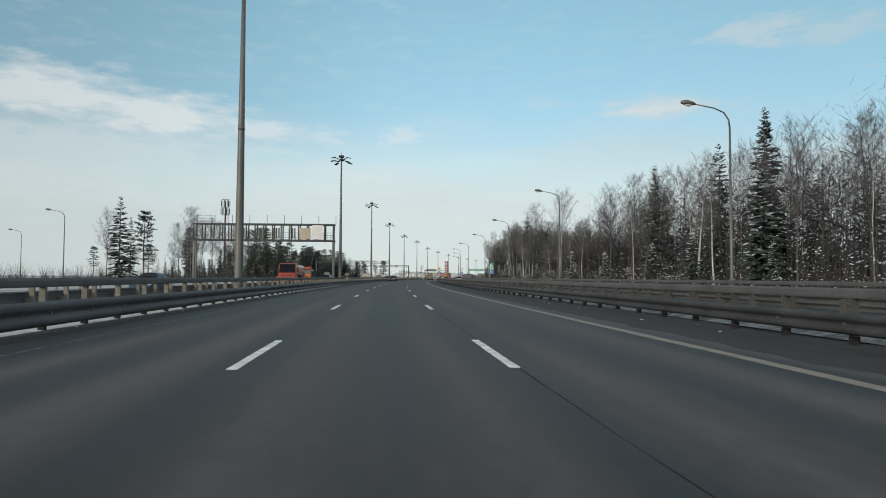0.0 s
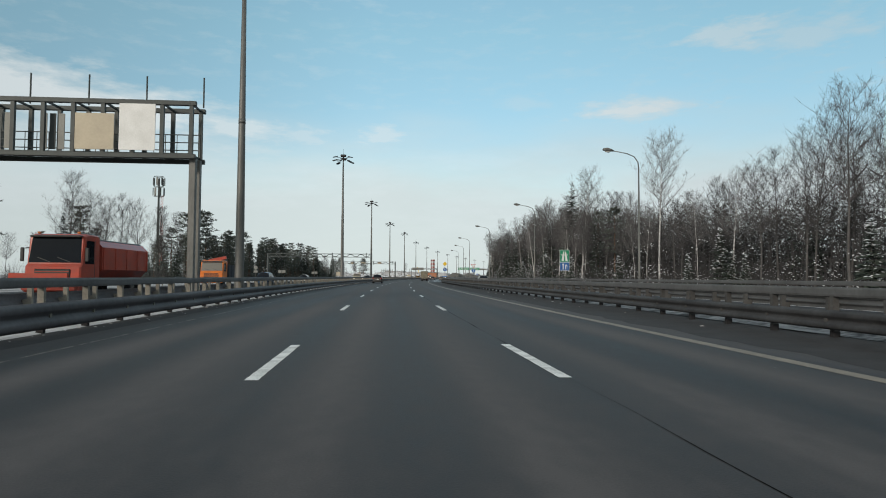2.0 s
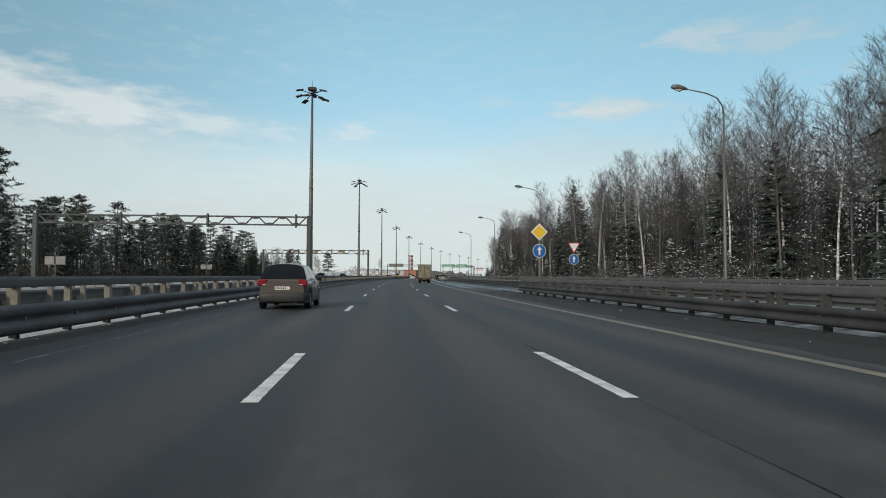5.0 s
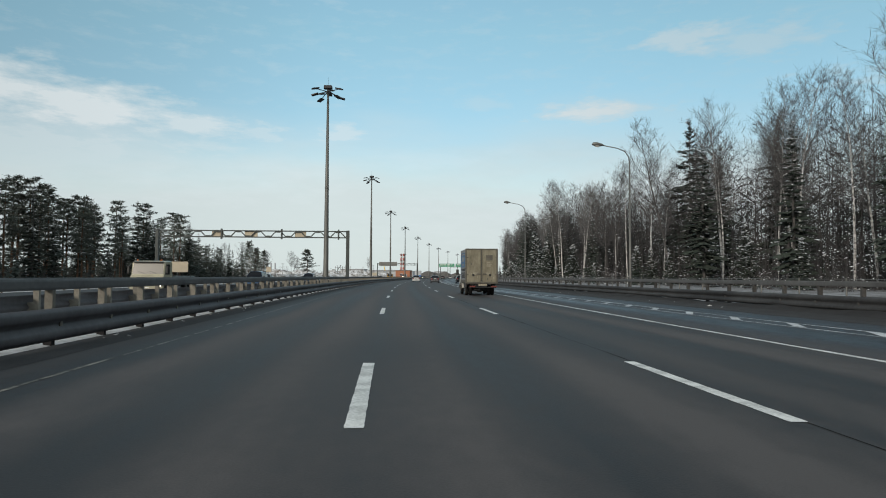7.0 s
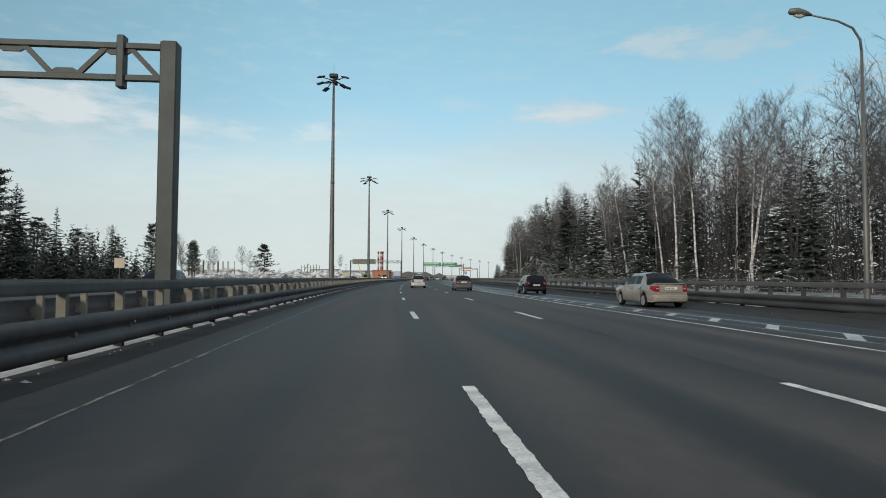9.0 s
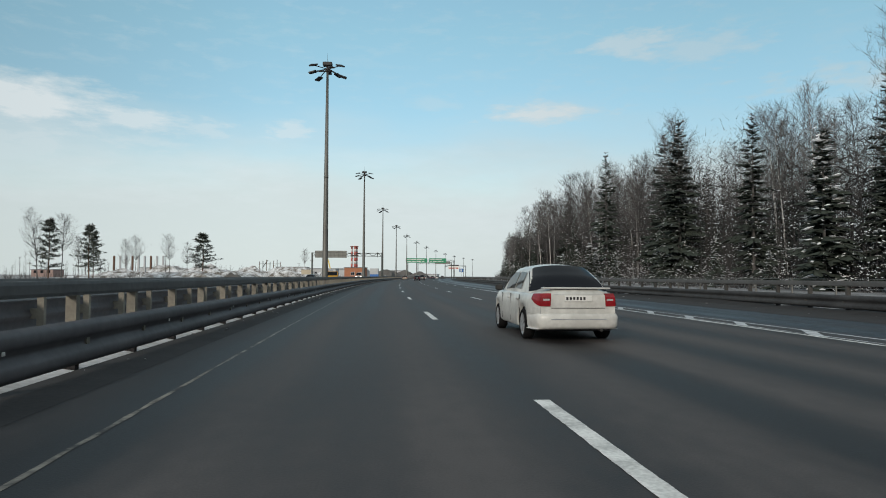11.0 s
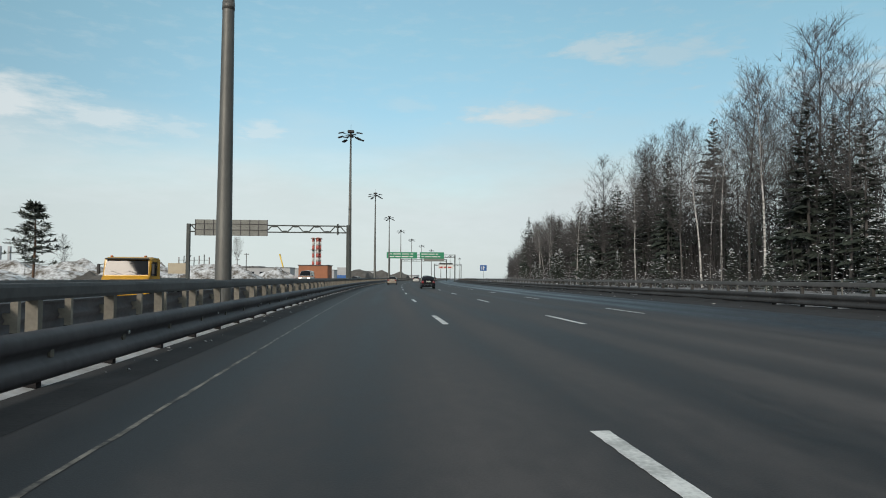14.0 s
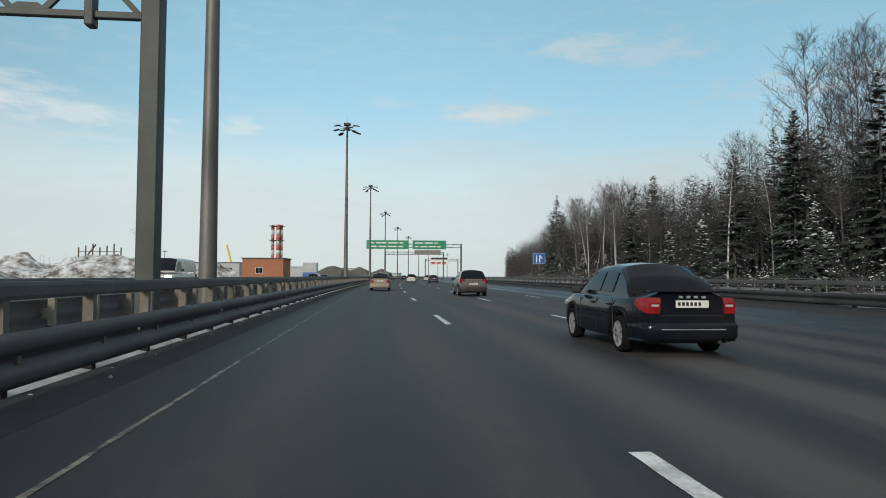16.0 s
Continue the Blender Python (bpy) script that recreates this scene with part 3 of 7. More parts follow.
# ---- lighting masts on the median ----
def lighting_mast(m):
    root = thing("lighting_mast", "tall grey steel lighting mast with a crown of floodlights", "lamp mast", m, "masts along the median")
    b = Build()
    b.tube([(0, 0, -0.2), (0, 0, 0.0), (0, 0, 2.5), (0, 0, 10), (0, 0, 19.7)], [0.27, 0.27, 0.25, 0.19, 0.1], 16)
    b.tube([(0, 0, 9.9), (0, 0, 10.15)], 0.2, 16)
    part("pole", b.mesh("pole", POLE, True), root)
    b = Build().tube([(0, 0, -0.2), (0, 0, 0.18)], 0.42, 12)
    part("base_flange", b.mesh("base_flange", POLE), root)
    b = Build()
    b.tube([(0, 0, 19.45), (0, 0, 19.75)], 0.2, 10)
    b.box((-0.42, -0.3, 19.95), (0.42, 0.3, 20.3), 0.06)
    b.tube([(0, 0, 19.7), (0, 0, 20.0)], 0.12, 8)
    part("head", b.mesh("head", BLACK), root, "black crown housing")
    part("spike", Build().tube([(0, 0, 20.25), (0, 0, 21.2)], [0.02, 0.008], 5).mesh("spike", BLACK), root)
    for k in range(9):
        a = radians(40 * k + 10)
        dx, dy = math.cos(a), math.sin(a)
        b = Build()
        zz = 19.1 + 0.36 * (k % 3)
        b.bar((0.15 * dx, 0.15 * dy, 19.7), (1.35 * dx, 1.35 * dy, zz), 0.06, 0.06)
        arm = part("arm", b.mesh("arm", BLACK), root)
        b = Build()
        lamp = Matrix.Translation((1.35 * dx, 1.35 * dy, zz)) @ Matrix.Rotation(a, 4, "Z") @ Matrix.Rotation(radians(14), 4, "Y")
        bb = Build().box((-0.36, -0.24, -0.06), (0.36, 0.24, 0.06), 0.025)
        b.add([lamp @ Vector(p) for p in bb.v], bb.f)
        part("floodlight", b.mesh("floodlight", BLACK), root)
    return root


MASTS = [39.3, 102.6, 167.1, 228.8, 292.7, 357.7, 416.5, 477.0, 539.9, 601.7, 657.3, 713.8, 773.0, 832.0, 892.0, 952.0, 1012.0, 1072.0]
mast0 = lighting_mast(M(MASTS[0], -6.75))
for s in MASTS[1:]:
    copy_thing(mast0, M(s, -6.75)).scale = (1, 1, 1.05 if s == 357.7 else 1.0)


# ---- street lamps along the side road ----
def street_lamp(m):
    root = thing("street_lamp", "slim galvanised street lamp with a curved arm", "street lamp", m, "lamps along the forest")
    b = Build()
    b.tube([(0, 0, -0.3), (0, 0, 0), (0, 0, 1.5), (0, 0, 10.2)], [0.11, 0.11, 0.1, 0.055], 10)
    part("pole", b.mesh("pole", POLE, True), root)
    b = Build()
    b.tube([(0, 0, 10.1), (-0.05, 0, 10.6), (-0.35, 0, 11.05), (-0.95, 0, 11.3), (-2.2, 0, 11.52)], [0.05, 0.048, 0.045, 0.04, 0.035], 8)
    part("arm", b.mesh("arm", POLE, True), root)
    b = Build()
    b.tube([(-2.05, 0, 11.5), (-2.25, 0, 11.55), (-2.6, 0, 11.6), (-2.9, 0, 11.6), (-2.98, 0, 11.57)], [0.05, 0.11, 0.16, 0.12, 0.03], 10)
    head = part("lamp_head", b.mesh("lamp_head", POLE, True), root)
    b = Build().tube([(-2.3, 0, 11.47), (-2.5, 0, 11.44), (-2.75, 0, 11.46)], [0.04, 0.1, 0.05], 8)
    part("lens", b.mesh("lens", GLASS_LAMP, True), head)
    return root


LAMPS = [(36.8, 22.1), (76.2, 21.7), (116.2, 21.7), (156.4, 21.4), (196.5, 19.7), (236.7, 18.4), (277.0, 18.5), (317.0, 17.5), (105.0, -50.1), (150.0, -84.2), (60.0, -50.0)]
lamp0 = street_lamp(M(*LAMPS[0]))
for s, d in LAMPS[1:]:
    copy_thing(lamp0, M(s, d))


# ---- sign gantries ----
def truss_gantry(s, d0, d1, top, h=0.75, brackets=()):
    """A light gantry: two legs and a zigzag truss."""
    root = thing("sign_gantry", "grey steel sign gantry with a zigzag truss over the oncoming road", "gantry", M(s, 0))
    for d in (d0, d1):
        b = Build().box((d - 0.2, -0.2, -0.2), (d + 0.2, 0.2, top + 0.12), 0.03)
        part("leg", b.mesh("leg", STEEL_DARK), root)
    for z, n in ((top, "upper_chord"), (top - h, "lower_chord")):
        part(n, Build().box((d0, -0.08, z - 0.07), (d1, 0.08, z + 0.07), 0.01).mesh(n, STEEL_DARK), root)
    n = max(4, round((d1 - d0) / 1.25))
    for i in range(n + 1):
        x = d0 + (d1 - d0) * i / n
        z, k = (top - h + 0.07, 1) if i % 2 else (top - 0.07, -1)
        if 0 < i < n:
            b = Build().add([(x - 0.42, y, z) for y in (-0.03, 0.03)] + [(x + 0.42, y, z) for y in (-0.03, 0.03)] + [(x + 0.2, y, z + 0.14 * k) for y in (-0.03, 0.03)] + [(x - 0.2, y, z + 0.14 * k) for y in (-0.03, 0.03)], [(0, 2, 4, 6), (1, 7, 5, 3), (6, 4, 5, 7)])
            part("gusset", b.mesh("gusset", STEEL_DARK), root)
    for i in range(n):
        xa, xb = d0 + (d1 - d0) * (i + 0.2) / n, d0 + (d1 - d0) * (i + 0.8) / n
        za, zb = (top - h, top) if i % 2 else (top, top - h)
        part("brace", Build().bar((xa, 0, za), (xb, 0, zb), 0.09, 0.12).mesh("brace", STEEL_DARK), root)
    for x in brackets:
        part("bracket", Build().box((x - 0.09, -0.14, top - h - 0.25), (x + 0.09, 0.14, top + 0.25), 0.02).mesh("bracket", STEEL_DARK), root)
    return root


truss_gantry(225.6, -31.7, -6.46, 6.77, 0.77, (-24, -16, -7.7))
truss_gantry(309.6, -29.6, -6.2, 6.8, 0.78, (-21.8, -14.4, -7.35))
gantry_d = truss_gantry(534.2, -25.2, -6.5, 7.38, 0.8, (-7.75,))


def panel(x0, x1, z0, z1, y, mat, name="panel", cols=0):
    b = Build().box((x0, y - 0.02, z0), (x1, y + 0.02, z1), 0.008)
    return b.mesh(name, mat)


# bare backs of boards on the gantries
for x0, x1 in ((-19.0, -17.4), (-12.8, -11.4), (-23.0, -21.6)):
    part("sign_back", panel(x0, x1, 6.05, 6.78, 0.12, SIGN_BACK_TAN, "sign_back"), bpy.data.objects["sign_gantry.001"], "tan back of a small sign board")
board = part("sign_back", panel(-24.4, -16.0, 6.1, 8.0, -0.15, SIGN_BACK, "sign_back"), gantry_d, "bare metal back of a wide sign board")
for k in range(9):
    x = -24.4 + 1.05 * k
    part("rib", Build().box((x - 0.03, -0.24, 6.1), (x + 0.03, -0.172, 8.0), 0).mesh("rib", GALV_DARK), board)
for z in (6.8, 7.5):
    part("rib", Build().box((-24.4, -0.25, z - 0.03), (-16.0, -0.176, z + 0.03), 0).mesh("rib", GALV_DARK), board)


def box_gantry(s):
    """The large gantry with a railed walkway."""
    root = thing("camera_gantry", "large grey steel box gantry with a railed walkway and sign backs", "gantry", M(s, 0))
    x0, x1, z0, z1 = -26.4, -6.85, 6.35, 8.65
    for x in (x0, x1):
        for y in (-0.35, 0.35):
            part("leg", Build().box((x - 0.14, y - 0.14, -0.2), (x + 0.14, y + 0.14, z0), 0.02).mesh("leg", POLE), root)
    for y in (-0.7, 0.7):
        for z in (z0, z1):
            part("chord", Build().box((x0 - 0.2, y - 0.1, z - 0.1), (x1 + 0.2, y + 0.1, z + 0.1), 0.015).mesh("chord", STEEL_DARK), root)
    n = 16
    for i in range(n + 1):
        x = x0 + (x1 - x0) * i / n
        for y in (-0.7, 0.7):
            part("upright", Build().box((x - 0.08, y - 0.08, z0), (x + 0.08, y + 0.08, z1), 0).mesh("upright", STEEL_DARK), root)
        part("cross_tie", Build().bar((x, -0.7, z1), (x, 0.7, z1), 0.08, 0.08).mesh("cross_tie", STEEL_DARK), root)
        if i % 2 == 0:
            part("aerial", Build().tube([(x + 0.3, 0, z1), (x + 0.3, 0, z1 + 1.35)], 0.035, 6).mesh("aerial", STEEL_DARK), root)
    part("walkway", Build().box((x0, -0.6, z0 + 0.1), (x1, 0.6, z0 + 0.16), 0).mesh("walkway", STEEL_DARK), root, "grating floor of the walkway")
    for z in (z0 + 0.5, z0 + 0.85, z0 + 1.2):
        part("handrail", Build().tube([(x0, 0.6, z), (x1, 0.6, z)], 0.025, 6).mesh("handrail", POLE), root)
    for i in range(40):
        x = x0 + (x1 - x0) * i / 39
        part("baluster", Build().tube([(x, 0.6, z0 + 0.16), (x, 0.6, z0 + 1.2)], 0.018, 5).mesh("baluster", POLE), root)
    for x, w in ((-20.0, 1.1), (-17.7, 1.1), (-15.4, 1.0), (-13.2, 1.0)):
        for k in range(3):
            part("sign_back", panel(x + k * 0.36, x + k * 0.36 + 0.26, z0 + 0.25, z1 - 0.5, -0.4, STEEL_DARK if k == 1 else SIGN_BACK, "sign_back"), root, "narrow back of a switching sign")
    part("sign_back", panel(-11.6, -10.0, z0 + 0.2, z0 + 1.75, -0.85, SIGN_BACK_TAN, "sign_back"), root, "tan sign back")
    part("sign_back", panel(-9.8, -8.3, z0 + 0.2, z1 - 0.1, -0.85, WHITE, "sign_back"), root, "pale grey sign back")
    lad = part("ladder", Build().bar((x0 - 0.55, 0, 0), (x0 - 0.55, 0, z1), 0.05, 0.05).bar((x0 - 1.0, 0, 0), (x0 - 1.0, 0, z1), 0.05, 0.05).mesh("ladder", POLE), root, "steel access ladder")
    for k in range(24):
        part("rung", Build().tube([(x0 - 0.55, 0, 0.4 + k * 0.34), (x0 - 1.0, 0, 0.4 + k * 0.34)], 0.02, 5).mesh("rung", POLE), lad)
    for z in (z1 + 0.4, z1 + 0.8, z1 + 1.2):
        part("cage_rail", Build().tube([(x0, -0.6, z), (x0 + 2.4, -0.6, z), (x0 + 2.4, 0.6, z), (x0, 0.6, z)], 0.02, 5).mesh("cage_rail", POLE), root)
    return root


box_gantry(94.3)


# ---- green signs over the road ahead ----
def bars(root, x0, x1, z0, z1, y, mat, rows, seed, name="lettering"):
    """Unreadable writing as plain bars."""
    rnd = random.Random(seed)
    h = (z1 - z0) / rows
    for r in range(rows):
        x = x0
        z = z1 - (r + 0.5) * h
        while x < x1 - 0.1 * (x1 - x0):
            w = min(rnd.uniform(0.12, 0.34) * (x1 - x0), x1 - x)
            part(name, Build().box((x, y - 0.012, z - h * 0.17), (x + w, y + 0.012, z + h * 0.17), 0).mesh(name, mat), root)
            x += w + 0.05 * (x1 - x0)


far_gantry = thing("sign_gantry", "grey gantry with two green direction signs over the road", "gantry", M(688, 0))
for x in (-8.9, 14.4):
    part("leg", Build().box((x - 0.2, -0.2, -0.2), (x + 0.2, 0.2, 9.6), 0.03).mesh("leg", STEEL_DARK), far_gantry)
for z in (8.6, 9.5):
    part("chord", Build().box((-8.9, -0.1, z - 0.08), (14.4, 0.1, z + 0.08), 0.01).mesh("chord", STEEL_DARK), far_gantry)
for i in range(16):
    xa, xb = -8.9 + 1.456 * i, -8.9 + 1.456 * (i + 1)
    part("brace", Build().bar((xa, 0, 9.5 if i % 2 else 8.6), (xb, 0, 8.6 if i % 2 else 9.5), 0.08, 0.08).mesh("brace", STEEL_DARK), far_gantry)
for x0, x1, seed in ((-9.9, 0.9, 1), (1.9, 10.5, 2)):
    sp = part("sign_panel", panel(x0, x1, 8.15, 10.4, -0.3, GREEN, "sign_panel"), far_gantry, "green direction sign with white writing")
    bars(sp, x0 + 0.6, x1 - 1.4, 8.35, 10.2, -0.33, WHITE, 2, seed)

# ---- trees ----
BARK_BIRCH = material("birch_bark", (0.78, 0.77, 0.75), 0.85, 0, (0.12, 0.11, 0.105), scale=1.6, fine=5, bump=0.3, mix=0.5, stretch=(1, 1, 2.6))
BARK_GREY = material("grey_bark", (0.13, 0.126, 0.123), 0.95, 0, (0.06, 0.057, 0.056), scale=3, fine=16, bump=0.5, stretch=(1, 1, 0.4))
BARK_PINE = material("pine_bark", (0.16, 0.095, 0.06), 0.95, 0, (0.07, 0.045, 0.032), scale=3, fine=14, bump=0.5, stretch=(1, 1, 0.4))
TWIG_PALE = material("pale_frosty_twigs", (0.175, 0.168, 0.168), 0.9, 0, (0.10, 0.095, 0.095), scale=0.6, fine=4, bump=0, island=0.25)
TWIG = material("bare_twigs", (0.098, 0.092, 0.093), 0.9, 0, (0.052, 0.049, 0.05), scale=0.6, fine=4, bump=0, island=0.25)
NEEDLE = material("spruce_needles", (0.046, 0.060, 0.047), 0.85, 0, (0.024, 0.033, 0.027), scale=0.8, fine=5, bump=0, island=0.25)
NEEDLE_PINE = material("pine_needles", (0.135, 0.15, 0.128), 0.85, 0, (0.068, 0.08, 0.07), scale=0.8, fine=5, bump=0, island=0.25)
TREE_SNOW = material("snow_on_branches", (0.86, 0.88, 0.91), 0.8, 0, (0.74, 0.76, 0.8), scale=2, fine=12, bump=0.2)
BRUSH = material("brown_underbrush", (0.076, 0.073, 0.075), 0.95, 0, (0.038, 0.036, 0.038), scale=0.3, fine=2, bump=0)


class Twigs:
    """Collects many thin tapering spikes quickly."""

    def __init__(self):
        self.v, self.f = [], []

    def spike(self, a, b, r, r2=0.0, sides=3):
        t = b - a
        if t.length < 1e-4:
            return
        t.normalize()
        ref = Vector((0, 0, 1)) if abs(t.z) < 0.9 else Vector((1, 0, 0))
        u = t.cross(ref).normalized()
        w = t.cross(u)
        o = len(self.v)
        ring = [(math.cos(2 * math.pi * k / sides), math.sin(2 * math.pi * k / sides)) for k in range(sides)]
        for c, s in ring:
            self.v.append(tuple(a + (u * c + w * s) * r))
        if r2 <= 0:
            self.v.append(tuple(b))
            for k in range(sides):
                self.f.append((o + k, o + (k + 1) % sides, o + sides))
        else:
            for c, s in ring:
                self.v.append(tuple(b + (u * c + w * s) * r2))
            for k in range(sides):
                j = (k + 1) % sides
                self.f.append((o + k, o + j, o + sides + j, o + sides + k))

    def blob(self, c, r, flat=0.5, rnd=random):
        o = len(self.v)
        a = rnd.uniform(0, math.pi)
        ca, sa, lg, tilt = math.cos(a), math.sin(a), rnd.uniform(1.0, 2.2), rnd.uniform(-0.35, 0.35)
        for dx, dy, dz in ((1, 0, 0), (0, 1, 0), (-1, 0, 0), (0, -1, 0), (0, 0, 1), (0, 0, -1)):
            k = rnd.uniform(0.6, 1.2) * r
            x, y = dx * lg, dy * 0.7
            self.v.append((c.x + (x * ca - y * sa) * k, c.y + (x * sa + y * ca) * k, c.z + (dz * flat + x * tilt) * k))
        for q in ((0, 1, 4), (1, 2, 4), (2, 3, 4), (3, 0, 4), (1, 0, 5), (2, 1, 5), (3, 2, 5), (0, 3, 5)):
            self.f.append(tuple(o + i for i in q))

    def blade(self, a, b, w, rnd):
        """A flat tapering frond with a slight fold."""
        t = (b - a)
        side = t.cross(Vector((0, 0, 1)))
        if side.length < 1e-4:
            side = Vector((1, 0, 0))
        side = side.normalized() * w
        m = a + t * 0.4
        o = len(self.v)
        lift = Vector((0, 0, w * 0.5))
        self.v += [tuple(a), tuple(m + side - lift), tuple(b), tuple(m - side - lift)]
        self.f += [(o, o + 1, o + 2), (o, o + 2, o + 3)]

    def needle(self, a, b, w, rnd):
        """A thin flat twig: one narrow triangle."""
        q = rnd.uniform(0, 6.283)
        o = len(self.v)
        x, y, z = w * math.cos(q), w * math.sin(q), w * rnd.uniform(-0.5, 0.5)
        self.v += [(a.x - x, a.y - y, a.z - z), (a.x + x, a.y + y, a.z + z), (b.x, b.y, b.z)]
        self.f.append((o, o + 1, o + 2))

    def mesh(self, name, mat):
        return mesh(name, self.v, self.f, mat)


def rvec(rnd, up=0.0):
    a = rnd.uniform(0, 2 * math.pi)
    return Vector((math.cos(a), math.sin(a), up))


def bare_tree(seed, h, birch, spread=1.0, clear=0.4):
    """A leafless tree: slender trunk, rising limbs that fill a domed crown, branches and fine twigs."""
    rnd = random.Random(seed)
    bark = BARK_BIRCH if birch else BARK_GREY
    r0 = 0.0078 * h * rnd.uniform(0.75, 1.05)
    pts, rad = [], []
    p = Vector((0, 0, -0.3))
    lean = Vector((rnd.uniform(-0.05, 0.05), rnd.uniform(-0.05, 0.05), 1))
    n = 9
    top = 0.93
    for i in range(n + 1):
        pts.append(p.copy())
        rad.append(max(0.014, r0 * (1 - i / n) ** 0.8))
        lean += Vector((rnd.uniform(-0.05, 0.05), rnd.uniform(-0.05, 0.05), 0))
        p = p + lean.normalized() * (h * top + 0.3) / n
    trunk = Build().tube(pts, rad, 7, caps=False).mesh("trunk", bark, True)
    tw = Twigs()

    def at(z):
        k = max(0.0, min(z / top, 0.999)) * n
        i = int(k)
        return pts[i].lerp(pts[i + 1], k - i)

    R = h * 0.15 * spread
    limbs = 32
    for i in range(limbs):
        # the limb's end lies in the dome, its foot further down the trunk
        v = ((i + rnd.random()) / limbs) ** 0.8
        a = i * 2.4 + rnd.uniform(-0.5, 0.5)
        wide = R * (math.sqrt(max(0.03, 1 - ((v - 0.4) / 0.61) ** 2)) if v > 0.4 else 0.65 + 0.87 * v) * rnd.uniform(0.5, 1.12)
        ze = clear + (1 - clear) * v * rnd.uniform(0.95, 1.0)
        zb = max(clear * 0.85, ze - (wide * rnd.uniform(0.8, 1.5)) / h - 0.03)
        foot = at(zb)
        end = at(ze) * 0.8 + Vector((foot.x, foot.y, 0)) * 0.2
        end = Vector((end.x + math.cos(a) * wide, end.y + math.sin(a) * wide, ze * h))
        bow = foot.lerp(end, 0.5) + Vector((math.cos(a), math.sin(a), -0.35)) * wide * rnd.uniform(0.08, 0.3)
        length = (end - foot).length
        r = max(0.014, r0 * 0.34 * (1.1 - zb))
        q, segs = foot, 4
        for k in range(segs):
            f = (k + 1) / segs
            e = foot.lerp(bow, f).lerp(bow.lerp(end, f), f) + Vector((rnd.gauss(0, 0.03), rnd.gauss(0, 0.03), rnd.gauss(0, 0.03))) * length
            w = (e - q).normalized()
            tw.spike(q, e, r * (1 - k / segs) + 0.008, r * (1 - f) + 0.006)
            for c in range(2 if k == 0 else 3):
                o = q.lerp(e, rnd.random())
                bw = (w + rvec(rnd) * 0.85 + Vector((0, 0, rnd.uniform(-0.05, 0.6)))).normalized()
                oe = o + bw * (0.5 + length * rnd.uniform(0.14, 0.34))
                tw.needle(o, oe, 0.016, rnd)
                for g in range(10):
                    x = o.lerp(oe, rnd.uniform(0.15, 1))
                    ww = (bw + rvec(rnd) * 0.85 + Vector((0, 0, rnd.uniform(-0.75, 0.55)))).normalized()
                    tw.needle(x, x + ww * rnd.uniform(0.4, 1.15), 0.0115, rnd)
            q = e
    # dead stubs low on the trunk
    for i in range(9):
        base = at(rnd.uniform(0.08, clear))
        tw.spike(base, base + (rvec(rnd) + Vector((0, 0, rnd.uniform(-0.3, 0.4)))).normalized() * rnd.uniform(0.4, 1.9), 0.014)
    return trunk, tw.mesh("crown", TWIG_PALE if birch else TWIG), None


def conifer(seed, h, wide=0.17, bottom=0.06, snow=60):
    """A spruce: whorls of drooping boughs set with flat sprays, some loaded with snow."""
    rnd = random.Random(seed)
    b = Build().tube([(0, 0, -0.3), (0, 0, h * 0.4), (0, 0, h * 0.98)], [0.012 * h, 0.008 * h, 0.012], 7, caps=False)
    trunk = b.mesh("trunk", BARK_GREY, True)
    tw, sn = Twigs(), Twigs()
    z = bottom * h
    boughs = []
    while z < h * 0.985:
        u = z / h
        reach = h * wide * (1 - u) ** 0.72 * min(1, 0.6 + u * 1.6) + 0.14
        count = 7
        a0 = rnd.uniform(0, 6.28)
        for k in range(count):
            if rnd.random() < 0.14:
                continue
            a = a0 + 6.283 * k / count + rnd.uniform(-0.5, 0.5)
            L = reach * rnd.uniform(0.35, 1.2)
            droop = -0.32 + 0.75 * u * u + rnd.uniform(-0.1, 0.1)
            way = Vector((math.cos(a), math.sin(a), droop))
            o = Vector((0, 0, z + rnd.uniform(-0.02, 0.02) * h))
            tip = o + way * L + Vector((0, 0, 0.1 * L))
            tw.blade(o, tip, 0.12 * L + 0.07, rnd)
            boughs.append((o, tip, L))
            steps = 5 if L > 1.2 else 3
            for g in range(steps):
                f = 0.25 + 0.7 * g / steps
                x = o.lerp(tip, f)
                for sgn in (-1, 1):
                    sd = Vector((-math.sin(a), math.cos(a), 0)) * sgn
                    ww = (way.normalized() * 0.75 + sd * rnd.uniform(0.6, 1.0) + Vector((0, 0, rnd.uniform(-0.55, -0.1))))
                    tw.blade(x, x + ww * L * 0.34 * rnd.uniform(0.7, 1.2), 0.085 * L + 0.07, rnd)
        z += (0.028 + 0.012 * rnd.random()) * h * (1.15 - 0.55 * u)
    for i in range(snow):
        o, tip, L = boughs[int(rnd.random() ** 1.4 * len(boughs))]
        c = o.lerp(tip, rnd.uniform(0.45, 1.0)) + Vector((rnd.uniform(-0.2, 0.2), rnd.uniform(-0.2, 0.2), 0.06))
        sn.blob(c, rnd.uniform(0.07, 0.24), 0.32, rnd)
    return trunk, tw.mesh("crown", NEEDLE), (sn.mesh("snow_load", TREE_SNOW) if snow else None)


